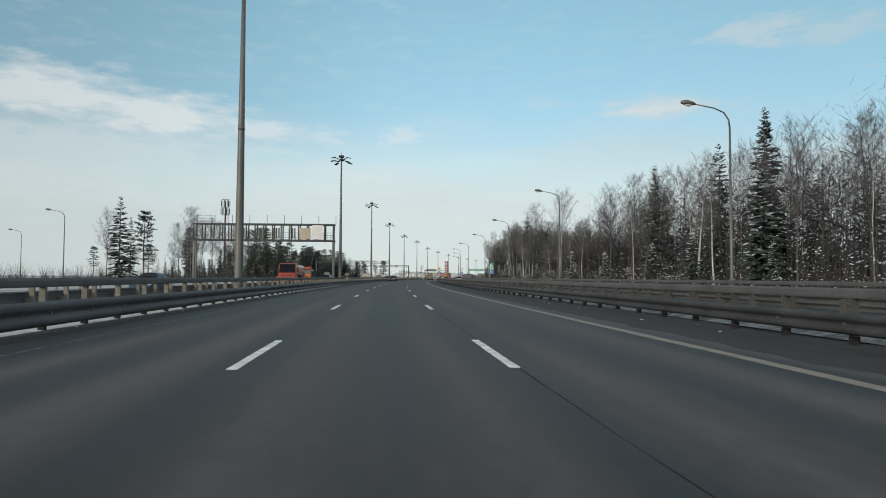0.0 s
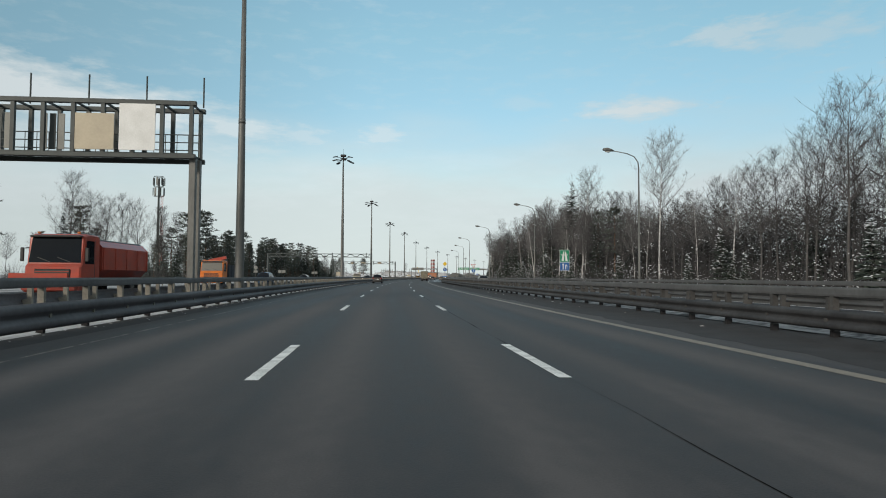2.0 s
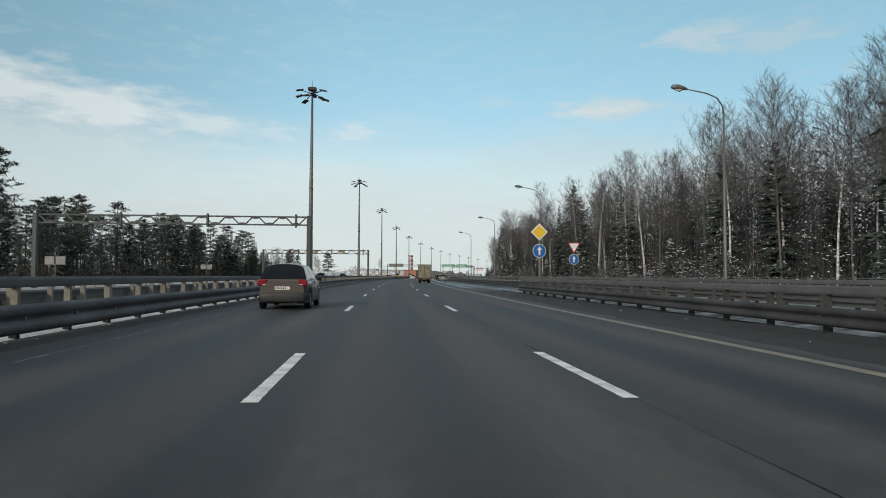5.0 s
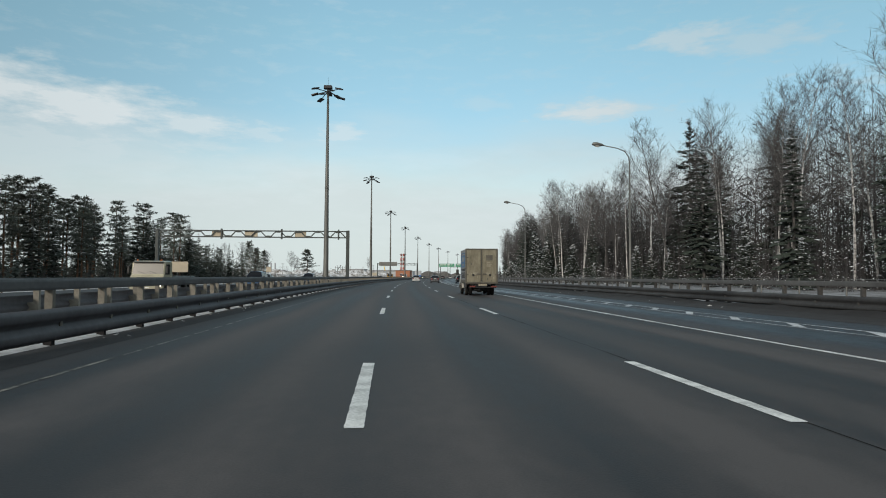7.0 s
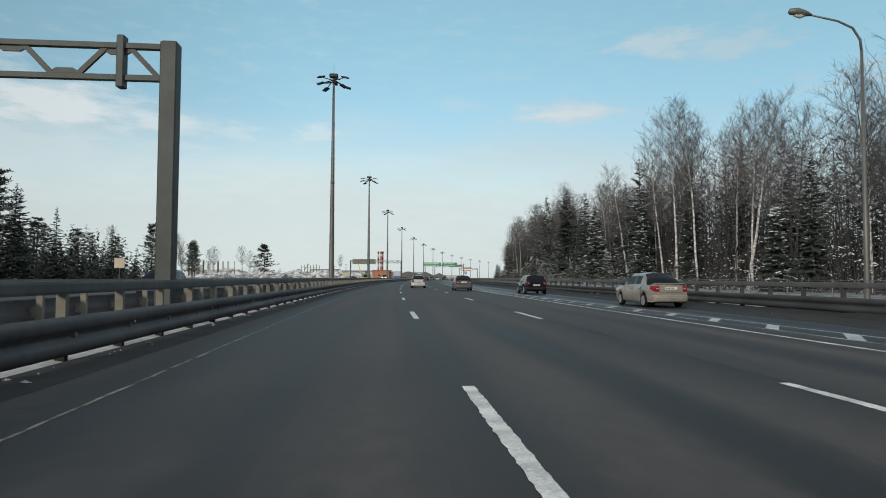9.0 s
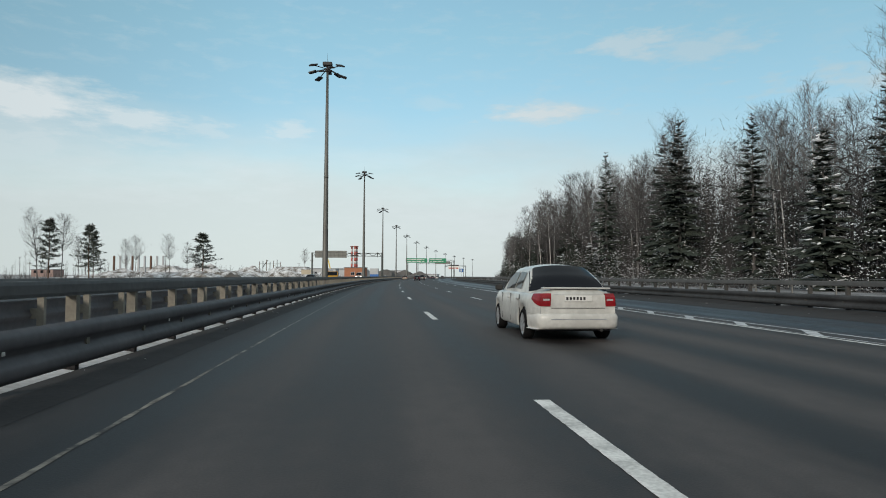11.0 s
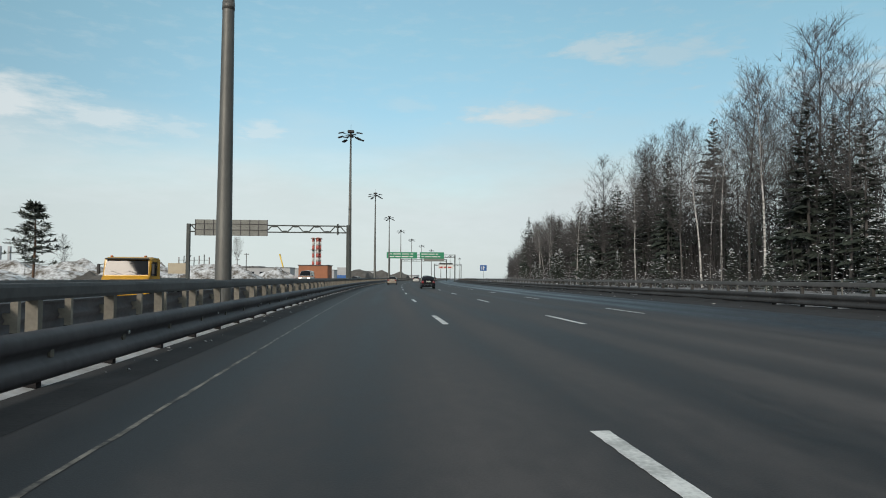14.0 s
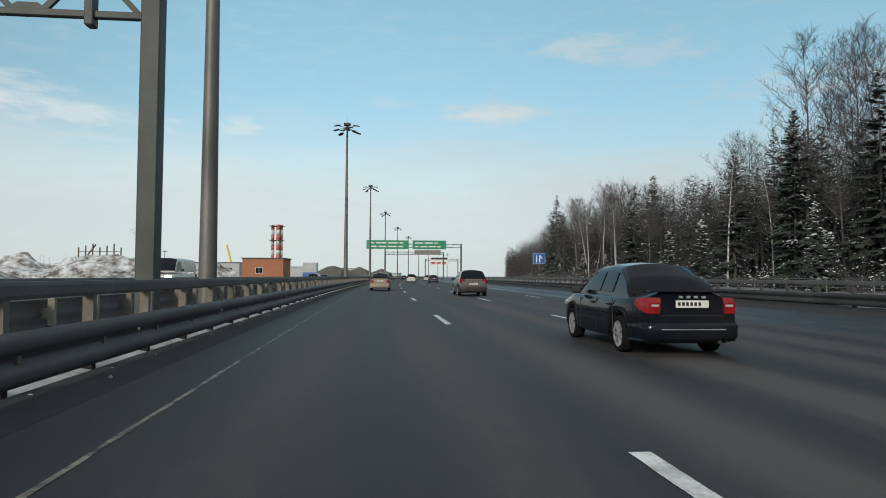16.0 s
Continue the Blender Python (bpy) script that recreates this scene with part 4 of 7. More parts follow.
def pine(seed, h, low=None, reach=0.165, cone=False):
    """A pine: long bare trunk, whorled limbs that carry flat plates of needles, a rounded top and a dusting of snow."""
    rnd = random.Random(seed)
    b = Build().tube([(0, 0, -0.3), (rnd.uniform(-0.2, 0.2), 0.1, h * 0.5), (0, 0, h * 0.97)], [0.011 * h, 0.009 * h, 0.02], 7, caps=False)
    trunk = b.mesh("trunk", BARK_PINE, True)
    tw, sn = Twigs(), Twigs()
    low = low or rnd.uniform(0.3, 0.45)
    u = low
    while u < 0.985:
        # one whorl of limbs for each year
        v = (u - low) / (1 - low)
        a0 = rnd.uniform(0, 6.28)
        for k in range(5):
            if rnd.random() < (0.4 if v < 0.25 else 0.12):
                continue
            a = a0 + 1.257 * k + rnd.uniform(-0.35, 0.35)
            L = h * reach * ((0.12 + 0.88 * (1 - v) ** 0.8) if cone else 0.28 + 0.72 * math.sqrt(max(0.0, 1 - max(0.0, (v - 0.3) / 0.72) ** 2))) * rnd.uniform(0.45, 1.1)
            o = Vector((0, 0, u * h + rnd.uniform(-0.3, 0.3)))
            way = Vector((math.cos(a), math.sin(a), (0.6 * v + 0.12 if cone else 0.7 * v - 0.12) + rnd.uniform(-0.15, 0.15))).normalized()
            tip = o + way * L
            side = Vector((-math.sin(a), math.cos(a), 0))
            tw.spike(o, tip, 0.045 * (1.2 - u), 0.012)
            for c in range(4):
                f = 0.4 + 0.2 * c
                x = o.lerp(tip, f + rnd.uniform(-0.06, 0.06)) + side * L * rnd.uniform(-0.3, 0.3) + Vector((0, 0, rnd.uniform(-0.05, 0.25)))
                for g in range(12):
                    ww = Vector((rnd.gauss(0, 1), rnd.gauss(0, 1), rnd.gauss(0.15, 0.3))).normalized()
                    tw.blade(x, x + ww * rnd.uniform(0.4, 0.95) * (0.6 + 0.024 * h), 0.11, rnd)
                if rnd.random() < 0.22:
                    sn.blob(x + Vector((0, 0, 0.16)), rnd.uniform(0.1, 0.3), 0.3, rnd)
        u += rnd.uniform(0.045, 0.07)
    return trunk, tw.mesh("crown", NEEDLE_PINE), sn.mesh("snow_load", TREE_SNOW)


def tree(name, label, category, meshes, group):
    root = thing(name, label, category, pose(0, 0, -50), group)
    part("trunk", meshes[0], root)
    part("crown", meshes[1], root)
    if meshes[2]:
        tagged(part("snow_load", meshes[2], root, "clumps of white snow"), kind="stuff")
    return root


PROTO = {}
PROTO["birch"] = [(20.0, tree("birch_tree", "leafless white-barked birch at the forest edge", "tree", bare_tree(s, 20.0, True, 0.85 + 0.12 * (s % 3), 0.45 + 0.06 * (s % 3)), "birches of the forest")) for s in range(11, 16)]
PROTO["bare"] = [(18.0, tree("bare_tree", "leafless grey-brown tree with fine twigs", "tree", bare_tree(s, 18.0, False, 1.0 + 0.12 * (s % 3), 0.36 + 0.08 * (s % 3)), "bare trees of the forest")) for s in range(21, 27)]
PROTO["spruce"] = [(22.0, tree("spruce_tree", "dark green spruce with a little snow on its boughs", "tree", conifer(s, 22.0, 0.145 + 0.02 * (s % 3), 0.1, 170), "spruces of the forest")) for s in range(31, 35)]
PROTO["young"] = [(9.0, tree("young_spruce", "young spruce loaded with white snow", "tree", conifer(s, 9.0, 0.2, 0.04, 190), "snowy young spruces")) for s in range(41, 44)]
PROTO["pine"] = [(17.0, tree("pine_tree", "tall dark pine with a tufted crown", "tree", pine(s, 17.0), "pines beyond the oncoming road")) for s in range(51, 55)]
PROTO["field_pine"] = [(12.0, tree("pine_tree", "lone spreading pine with upswept limbs", "tree", pine(s, 12.0, 0.2, 0.3, True), "pines by the building site")) for s in (61, 62)]
USED = set()


def plant(kind, s, d, h, rnd, z=-0.1, wide=1.0):
    base_h, ob = PROTO[kind][rnd.randrange(len(PROTO[kind]))]
    k = h / base_h
    m = M(s, d, z, rnd.uniform(0, 360)) @ Matrix.Diagonal((k * wide * rnd.uniform(0.9, 1.15), k * wide * rnd.uniform(0.9, 1.15), k, 1))
    if ob.name not in USED:
        USED.add(ob.name)
        ob.matrix_basis = m
        return ob
    c = copy_thing(ob, Matrix.Identity(4))
    c.matrix_basis = m
    return c


edge = lerp_table([(0, 40), (60, 41), (120, 40), (155, 37), (220, 35.5), (290, 40), (360, 33), (430, 36), (500, 37), (575, 35), (650, 40), (720, 42), (800, 45)])
# how high the wood rises along the road
TALL = lerp_table([(54, 22), (64, 18.5), (76, 19.5), (90, 18.5), (115, 18.5), (129, 17), (138, 13.5), (150, 14), (165, 12.5), (175, 15.5), (188, 13.5), (200, 19.5), (215, 19), (234, 21), (275, 22), (296, 22), (317, 23.5),
                   (347, 18.5), (363, 20.5), (371, 22), (400, 21), (410, 19.5), (434, 23), (461, 22), (480, 24), (500, 24), (508, 21), (520, 24), (534, 25), (546, 23), (552, 22), (560, 19.5), (572, 17.5), (587, 17), (602, 17), (623, 18), (649, 21.5), (680, 21), (710, 24), (760, 22), (854, 21)])


def tall(s):
    return TALL(s) / 20.0

rnd = random.Random(7)
# spruces loaded with snow at the edge of the wood
SNOWY = ((319, 5.5), (314, 5.2), (304, 5.2), (296, 5.7), (408, 13.6), (379, 9.5), (570, 5.2), (569, 5.0), (444, 5.6), (475, 6.7), (502, 6.5), (489, 7.3), (132, 4.4), (64, 12.4), (134, 6.8))
# trees that stand out
for kind, s, d, h in (("spruce", 81, 49.7, 23.5), ("spruce", 88, 47, 20.5), ("spruce", 74, 46, 21.5), ("birch", 199, 38.9, 24.0), ("spruce", 206, 38.7, 22.3), ("birch", 203, 40.5, 20.5), ("pine", 193, 41, 14.5), ("pine", 179, 40, 13.9), ("spruce", 180, 42, 12.0), ("bare", 184, 42, 17.4), ("bare", 187.5, 41, 17.7), ("bare", 182, 44, 17.0), ("birch", 201, 37, 15.0), ("birch", 205, 37.2, 16.5), ("birch", 208, 37.5, 14.0), ("birch", 212, 37, 17.5), ("birch", 195, 36.5, 11.5), ("birch", 190, 37.2, 13.0), ("birch", 158, 40, 22.8), ("bare", 278, 42.6, 24.1), ("birch", 336, 38, 21.3), ("birch", 358, 36, 20.0), ("birch", 490, 39.9, 24.6), ("bare", 516, 39.8, 26.5), ("bare", 113, 43, 19.6), ("spruce", 102, 43.2, 19.6),
                      ("birch", 219, 37, 20.3), ("spruce", 323, 43.4, 25.8), ("birch", 299, 43, 23.6), ("birch", 286, 43, 21.5), ("birch", 364, 33, 21.5), ("birch", 372, 34, 22.5),
                      ("birch", 504, 41, 22.3), ("spruce", 479, 38.5, 25.3), ("spruce", 553, 48, 26.5), ("bare", 578, 38, 24.8), ("bare", 588, 50, 29.0), ("bare", 583, 48, 27.5), ("bare", 593, 53, 28.0), ("spruce", 614, 59, 27.5), ("spruce", 616, 57, 24.5), ("bare", 612, 50, 21.8), ("spruce", 618, 52, 21.6), ("spruce", 674, 60, 25.8), ("spruce", 570, 43, 20.5), ("spruce", 596, 50, 20.0), ("spruce", 588, 46, 18.5), ("spruce", 602, 53, 21.0), ("spruce", 648, 50, 21.8), ("spruce", 708, 43.2, 25.6),
                      ("spruce", 300, 35, 16.5), ("spruce", 284, 36, 15.5), ("spruce", 563, 41, 21), ("spruce", 569, 38, 18.5), ("spruce", 572, 43, 19.5), ("spruce", 578, 36.5, 17), ("spruce", 584, 40, 18), ("spruce", 590, 37, 15.5), ("bare", 560, 42, 25), ("bare", 521, 36, 22.0), ("birch", 518, 36, 22.5), ("spruce", 440, 36, 22), ("spruce", 452, 39, 23)):
    plant(kind, s, d, h, rnd)
s = 36.0
while s < 760:
    n = 1 if s > 560 else rnd.choice((1, 1, 2))
    for _ in range(n):
        u = rnd.random()
        conif = 0.36 if s > 380 else (0.28 if s > 260 else 0.12)
        kind = "spruce" if u < conif else ("birch" if u < conif + 0.42 else "bare")
        dd = edge(s) + rnd.uniform(0, 11) ** 1.0
        hh = 20.0 * tall(s) * (rnd.uniform(0.58, 0.95) if kind == "spruce" else rnd.uniform(0.8, 1.03))
        plant(kind, s + rnd.uniform(-1.5, 1.5), dd, hh, rnd)
    s += 3.5
for k in range(40):
    s = 60 + k * 16 + rnd.uniform(-6, 6)
    plant("young", s, edge(s) - rnd.uniform(1.0, 4.5), rnd.uniform(3.0, 7.5), rnd)
for s, h in SNOWY:
    plant("young", s, edge(s) - 1.5, h, rnd)
# beyond the oncoming road
BELT_TREES = (
    ("spruce", 148, -61.3, 19.3), ("spruce", 172, -70, 17), ("bare", 160, -70, 17.5), ("pine", 180, -70, 19), ("bare", 200, -66, 22.5), ("bare", 226, -80, 19.7), ("bare", 216, -70, 20.8),
    ("bare", 227, -72, 20.6), ("bare", 256, -90, 20), ("bare", 232, -70, 22), ("bare", 244, -72, 22), ("spruce", 191, -62, 13.6), ("spruce", 217, -62, 11.2), ("bare", 257.5, -72, 21.8), ("bare", 262, -72, 21.3), ("spruce", 251, -60, 11.5), ("spruce", 241.5, -60, 9.7),
    ("bare", 246, -62, 19), ("pine", 253.5, -62, 18.9), ("pine", 262.5, -62, 20.6), ("pine", 268.5, -62, 21.0), ("spruce", 266, -66, 11.8),
)
# pines and lone trees by the building site
SITE_TREES = (
    ("pine", 301, -66, 17.8), ("pine", 318, -66, 18.2), ("pine", 337, -64, 17.4), ("pine", 335, -60, 16.8), ("pine", 343, -63, 16.6), ("pine", 340, -60, 15.6), ("pine", 346, -58, 15.3),
    ("pine", 370, -57, 16.6), ("pine", 389, -58, 16.5), ("spruce", 405, -58, 12.8), ("spruce", 448, -60, 11.6), ("bare", 477, -64, 13), ("pine", 473, -60, 10.9), ("pine", 530, -82, 14.5), ("pine", 534, -83, 12.5), ("bare", 528, -88, 17.0),
    ("bare", 566, -76, 14.2), ("pine", 364, -60, 16.6), ("pine", 352, -64, 15.0), ("spruce", 412, -52, 10.5), ("pine", 424, -50, 11.5), ("bare", 420, -56, 11), ("pine", 591, -75, 16.4),
    ("birch", 660, -54.7, 14.0), ("bare", 610, -88, 14), ("bare", 640, -96, 13), ("bare", 570, -92, 13), ("bare", 585, -96, 15), ("bare", 540, -90, 12),
)
for kind, s, d, h in BELT_TREES + SITE_TREES:
    plant("field_pine" if kind == "pine" and s > 400 else kind, s, d, h, rnd, wide=1.5 if s == 591 else 1.0)
for k in range(20):
    plant("bare" if k % 3 else "pine", 205 + rnd.random() * 125, -72 - rnd.random() * 34, rnd.uniform(11, 18), rnd)
for k in range(80):
    s = 246 + rnd.random() * 158
    d = -54 - rnd.random() * 38
    plant("pine" if rnd.random() < 0.5 else "spruce", s, d, rnd.uniform(6, 13), rnd)
for k in range(34):
    s = 262 + rnd.random() * 80
    plant("pine", s, -53 - rnd.random() * 22, rnd.uniform(10.5, 15.5), rnd)
for k in range(24):
    s = 328 + rnd.random() * 72
    plant("pine" if k % 3 else "spruce", s, -52 - rnd.random() * 18, rnd.uniform(11.5, 15.5), rnd)
for k in range(18):
    s = 392 + rnd.random() * 52
    plant("pine" if rnd.random() < 0.6 else "spruce", s, -55 - rnd.random() * 26, rnd.uniform(8.5, 13), rnd)
for lst in PROTO.values():
    for _, ob in lst:
        if ob.name not in USED:
            for c in list(ob.children_recursive) + [ob]:
                bpy.data.objects.remove(c)

# the wood behind, too deep to count: dark trunks, brush and conifers
back_wood, back_needles, back_pine = Twigs(), Twigs(), Twigs()
for k in range(1500):
    s = rnd.uniform(20, 900)
    d = edge(s) + rnd.uniform(5, 32)
    h = 20 * tall(s) * rnd.uniform(0.6, 0.97)
    o = P(s, d, -0.2)
    top = o + Vector((rnd.uniform(-0.8, 0.8), rnd.uniform(-0.8, 0.8), h))
    back_wood.spike(o, top, 0.1, 0.015, 4)
    if rnd.random() < 0.4:
        for g in range(80):
            z = 1 - rnd.random() ** 0.75 * 0.92
            c = o.lerp(top, z)
            R = h * 0.15 * (1 - z) + 0.25
            w = rvec(rnd, rnd.uniform(-0.6, 0.15))
            back_needles.blade(c, c + w * R * rnd.uniform(0.5, 1.25), rnd.uniform(0.12, 0.34) * (1.2 - z), rnd)
    else:
        for g in range(30):
            z = rnd.uniform(0.2, 0.99)
            c = o.lerp(top, z)
            w = (rvec(rnd) + Vector((0, 0, rnd.uniform(0.4, 1.3)))).normalized()
            e = c + w * h * 0.16 * (1.15 - z) * rnd.uniform(0.5, 1.2)
            back_wood.spike(c, e, 0.028)
            for q in range(4):
                x = c.lerp(e, rnd.uniform(0.2, 1.0))
                back_wood.needle(x, x + (w + rvec(rnd)).normalized() * rnd.uniform(0.5, 1.3), 0.018, rnd)
# a thicket of saplings and twigs that closes the wood between the trunks
thicket = Twigs()
snow_bits = []
for k in range(13000):
    s = 25 + rnd.random() * 800
    d = edge(s) + rnd.uniform(0.5, 20)
    h = rnd.uniform(3.5, 15.5) * tall(s)
    o = P(s, d, -0.2)
    thicket.spike(o, o + Vector((rnd.gauss(0, 0.07) * h, rnd.gauss(0, 0.07) * h, h)), rnd.uniform(0.03, 0.06))
for k in range(600):
    s = 25 + rnd.random() * 800
    d = edge(s) + rnd.uniform(1.5, 17)
    h = 20 * tall(s)
    o = P(s, d, -0.2) + Vector((0, 0, rnd.random() ** 1.3 * h * 0.62))
    r = rnd.uniform(0.5, 1.6)
    if o.z < 7 and rnd.random() < 0.7:
        for g in range(3):
            snow_bits.append((o + Vector((rnd.gauss(0, r), rnd.gauss(0, r), rnd.gauss(0, r))), rnd.uniform(0.03, 0.1)))
    for g in range(26):
        a = o + Vector((rnd.gauss(0, r), rnd.gauss(0, r), rnd.gauss(0, r * 1.3)))
        w = (rvec(rnd) * 0.8 + Vector((0, 0, rnd.uniform(0.1, 1.4)))).normalized()
        thicket.spike(a, a + w * rnd.uniform(0.8, 2.5), rnd.uniform(0.02, 0.036))
# flakes for dead boughs and needled sprays that stand in for the wood's gloom
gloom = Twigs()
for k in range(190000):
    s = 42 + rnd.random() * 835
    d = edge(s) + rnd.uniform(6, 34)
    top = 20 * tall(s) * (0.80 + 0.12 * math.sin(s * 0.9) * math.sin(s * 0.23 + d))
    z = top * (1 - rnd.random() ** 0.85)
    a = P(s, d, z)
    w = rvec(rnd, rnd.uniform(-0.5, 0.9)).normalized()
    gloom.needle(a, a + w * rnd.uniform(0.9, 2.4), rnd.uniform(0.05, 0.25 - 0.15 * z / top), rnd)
# two stretches thick with conifers, where more flakes deepen the gloom
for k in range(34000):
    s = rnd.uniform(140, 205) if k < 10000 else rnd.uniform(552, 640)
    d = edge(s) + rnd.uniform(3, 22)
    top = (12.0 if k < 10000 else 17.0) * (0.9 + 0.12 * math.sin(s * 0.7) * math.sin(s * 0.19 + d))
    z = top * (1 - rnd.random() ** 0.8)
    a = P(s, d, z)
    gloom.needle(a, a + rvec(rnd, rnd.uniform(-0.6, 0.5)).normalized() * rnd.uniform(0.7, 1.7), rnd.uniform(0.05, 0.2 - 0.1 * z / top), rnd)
# the wood goes on beyond
for k in range(26000):
    s = 850 + rnd.random() * 350
    a = P(s, 44 + rnd.uniform(0, 26), 19 * (1 - rnd.random() ** 0.8) * (0.85 + 0.15 * math.sin(s * 0.21)))
    gloom.needle(a, a + rvec(rnd, rnd.uniform(-0.2, 1.2)).normalized() * rnd.uniform(1.0, 2.6), rnd.uniform(0.08, 0.26), rnd)
# the fine haze of twigs between the crowns
haze = Twigs()
for k in range(150000):
    s = 42 + rnd.random() * 835
    d = edge(s) + rnd.uniform(2, 26)
    z = 20 * tall(s) * (0.45 + 0.47 * rnd.random() ** 1.2) * (0.93 + 0.07 * math.sin(s * 1.3 + d))
    a = P(s, d, z)
    haze.needle(a, a + (rvec(rnd) + Vector((0, 0, rnd.uniform(0.2, 1.6)))).normalized() * rnd.uniform(0.6, 1.7), rnd.uniform(0.014, 0.034), rnd)
tagged(new("crown_twigs", haze.mesh("crown_twigs", TWIG_PALE)), "haze of pale leafless twigs between the crowns", "wood", "", "stuff")
tagged(new("wood_interior", gloom.mesh("wood_interior", BRUSH)), "flakes of boughs standing in for the gloom inside the wood", "wood", "", "stuff")
# snow lodged on boughs and twigs at the edge of the wood
for k in range(11000):
    s = 30 + rnd.random() * 720 if k < 6500 else rnd.uniform(395, 500)
    z = min(11, 0.3 + rnd.expovariate(0.55 if k < 6500 else 0.34))
    snow_bits.append((P(s, edge(s) + rnd.uniform(-3.0, 5.0), z), rnd.uniform(0.03, 0.1)))
for k in range(620):
    s = 30 + rnd.random() * 720
    c = P(s, edge(s) + rnd.uniform(-2.5, 5.0), min(10, 0.6 + rnd.expovariate(0.4)))
    r = rnd.uniform(0.2, 0.7)
    for g in range(rnd.randrange(5, 13)):
        snow_bits.append((c + Vector((rnd.gauss(0, r), rnd.gauss(0, r), rnd.gauss(0, r * 0.55))), rnd.uniform(0.03, 0.12)))
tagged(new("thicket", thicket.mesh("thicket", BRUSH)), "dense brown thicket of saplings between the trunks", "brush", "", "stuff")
tagged(new("deep_wood", back_wood.mesh("deep_wood", TWIG)), "dense leafless wood behind the forest edge", "wood", "", "stuff")
tagged(new("deep_conifers", back_needles.mesh("deep_conifers", NEEDLE)), "dark conifers deep in the wood", "wood", "", "stuff")

brush, specks = Twigs(), Twigs()
for k in range(1500):
    s = 20 + rnd.random() ** 0.9 * 760
    d = edge(s) + rnd.uniform(-5.5, 14)
    h = rnd.uniform(1.2, 4.6)
    o = P(s, d, -0.2)
    for g in range(10):
        w = (rvec(rnd) * rnd.uniform(0.15, 0.7) + Vector((0, 0, 1))).normalized()
        e = o + w * h * rnd.uniform(0.5, 1.1)
        brush.spike(o + rvec(rnd) * 0.2, e, 0.024)
        for q in range(2):
            x = o.lerp(e, rnd.uniform(0.3, 0.9))
            brush.spike(x, x + (w + rvec(rnd)).normalized() * rnd.uniform(0.3, 0.9), 0.011)
        if rnd.random() < 0.5:
            specks.blob(o.lerp(e, rnd.uniform(0.25, 1.0)), rnd.uniform(0.03, 0.11), 0.45, rnd)
for c, r in snow_bits:
    if c.z > 0.3:
        specks.blob(c, r, 0.5, rnd)
tagged(new("underbrush", brush.mesh("underbrush", BRUSH)), "brown leafless underbrush along the forest edge", "brush", "", "stuff")
tagged(new("brush_snow", specks.mesh("brush_snow", TREE_SNOW)), "small clumps of snow caught in the underbrush", "snow", "", "stuff")
# dark young conifers under the pines
for k in range(800):
    s = rnd.uniform(238, 425) if k < 560 else rnd.uniform(382, 436)
    d = -rnd.uniform(52, 98) if k < 560 else -rnd.uniform(54, 72)
    h = (rnd.uniform(3, 9.5) if k < 560 else rnd.uniform(4, 11)) if s < 422 else rnd.uniform(3, 8)
    o = P(s, d, -0.2)
    for g in range(56):
        z = 1 - rnd.random() ** 0.75 * 0.95
        c = o + Vector((0, 0, h * z))
        w = rvec(rnd, rnd.uniform(-0.6, 0.15))
        back_pine.blade(c, c + w * (h * 0.17 * (1 - z) + 0.25) * rnd.uniform(0.5, 1.25), rnd.uniform(0.15, 0.4), rnd)
tagged(new("young_conifers", back_pine.mesh("young_conifers", NEEDLE_PINE)), "dark young conifers under the pines", "wood", "", "stuff")
# low scrub and thin far woods on the open side
scrub = Twigs()
for k in range(900):
    s = rnd.uniform(120, 520)
    d = -rnd.uniform(50, 100)
    o = P(s, d, -0.2)
    h = rnd.uniform(1.5, 5) if s < 430 else rnd.uniform(0.8, 2.5)
    for g in range(9):
        e = o + (rvec(rnd) * rnd.uniform(0.1, 0.6) + Vector((0, 0, 1))).normalized() * h
        scrub.spike(o, e, 0.03)
for k in range(500):
    s = rnd.uniform(500, 1300)
    d = -rnd.uniform(170, 330)
    o = P(s, d, -0.2)
    h = rnd.uniform(6, 13)
    scrub.spike(o, o + Vector((0, 0, h)), 0.12)
    for g in range(14):
        c = o + Vector((0, 0, h * rnd.uniform(0.3, 0.95)))
        scrub.spike(c, c + (rvec(rnd) + Vector((0, 0, 0.8))).normalized() * rnd.uniform(0.8, 2.2), 0.05)
for k in range(1100):
    s = rnd.uniform(740, 1400)
    d = edge(800) + rnd.uniform(0, 30)
    o = P(s, d, -0.2)
    h = 20 * rnd.uniform(0.6, 1.0)
    scrub.spike(o, o + Vector((0, 0, h)), 0.1)
    for g in range(16):
        c = o + Vector((0, 0, h * rnd.uniform(0.25, 0.97)))
        scrub.spike(c, c + (rvec(rnd) + Vector((0, 0, 0.9))).normalized() * rnd.uniform(0.8, 2.5), 0.06)
tagged(new("far_scrub", scrub.mesh("far_scrub", TWIG)), "thin leafless scrub and far woods", "scrub", "", "stuff")

# ---- vehicles ----
def car_paint(name, color, dirt=(0.09, 0.085, 0.08), mix=0.35):
    m = material(name, color, 0.2, 0.0, tuple(c * 0.7 + k * 0.3 for c, k in zip(color, dirt)), scale=1.4, fine=9, bump=0.0, mix=mix, spec=0.22)
    bs = m.node_tree.nodes["Principled BSDF"]
    bs.inputs["Coat Weight"].default_value, bs.inputs["Coat Roughness"].default_value = 0.0, 0.15
    return m


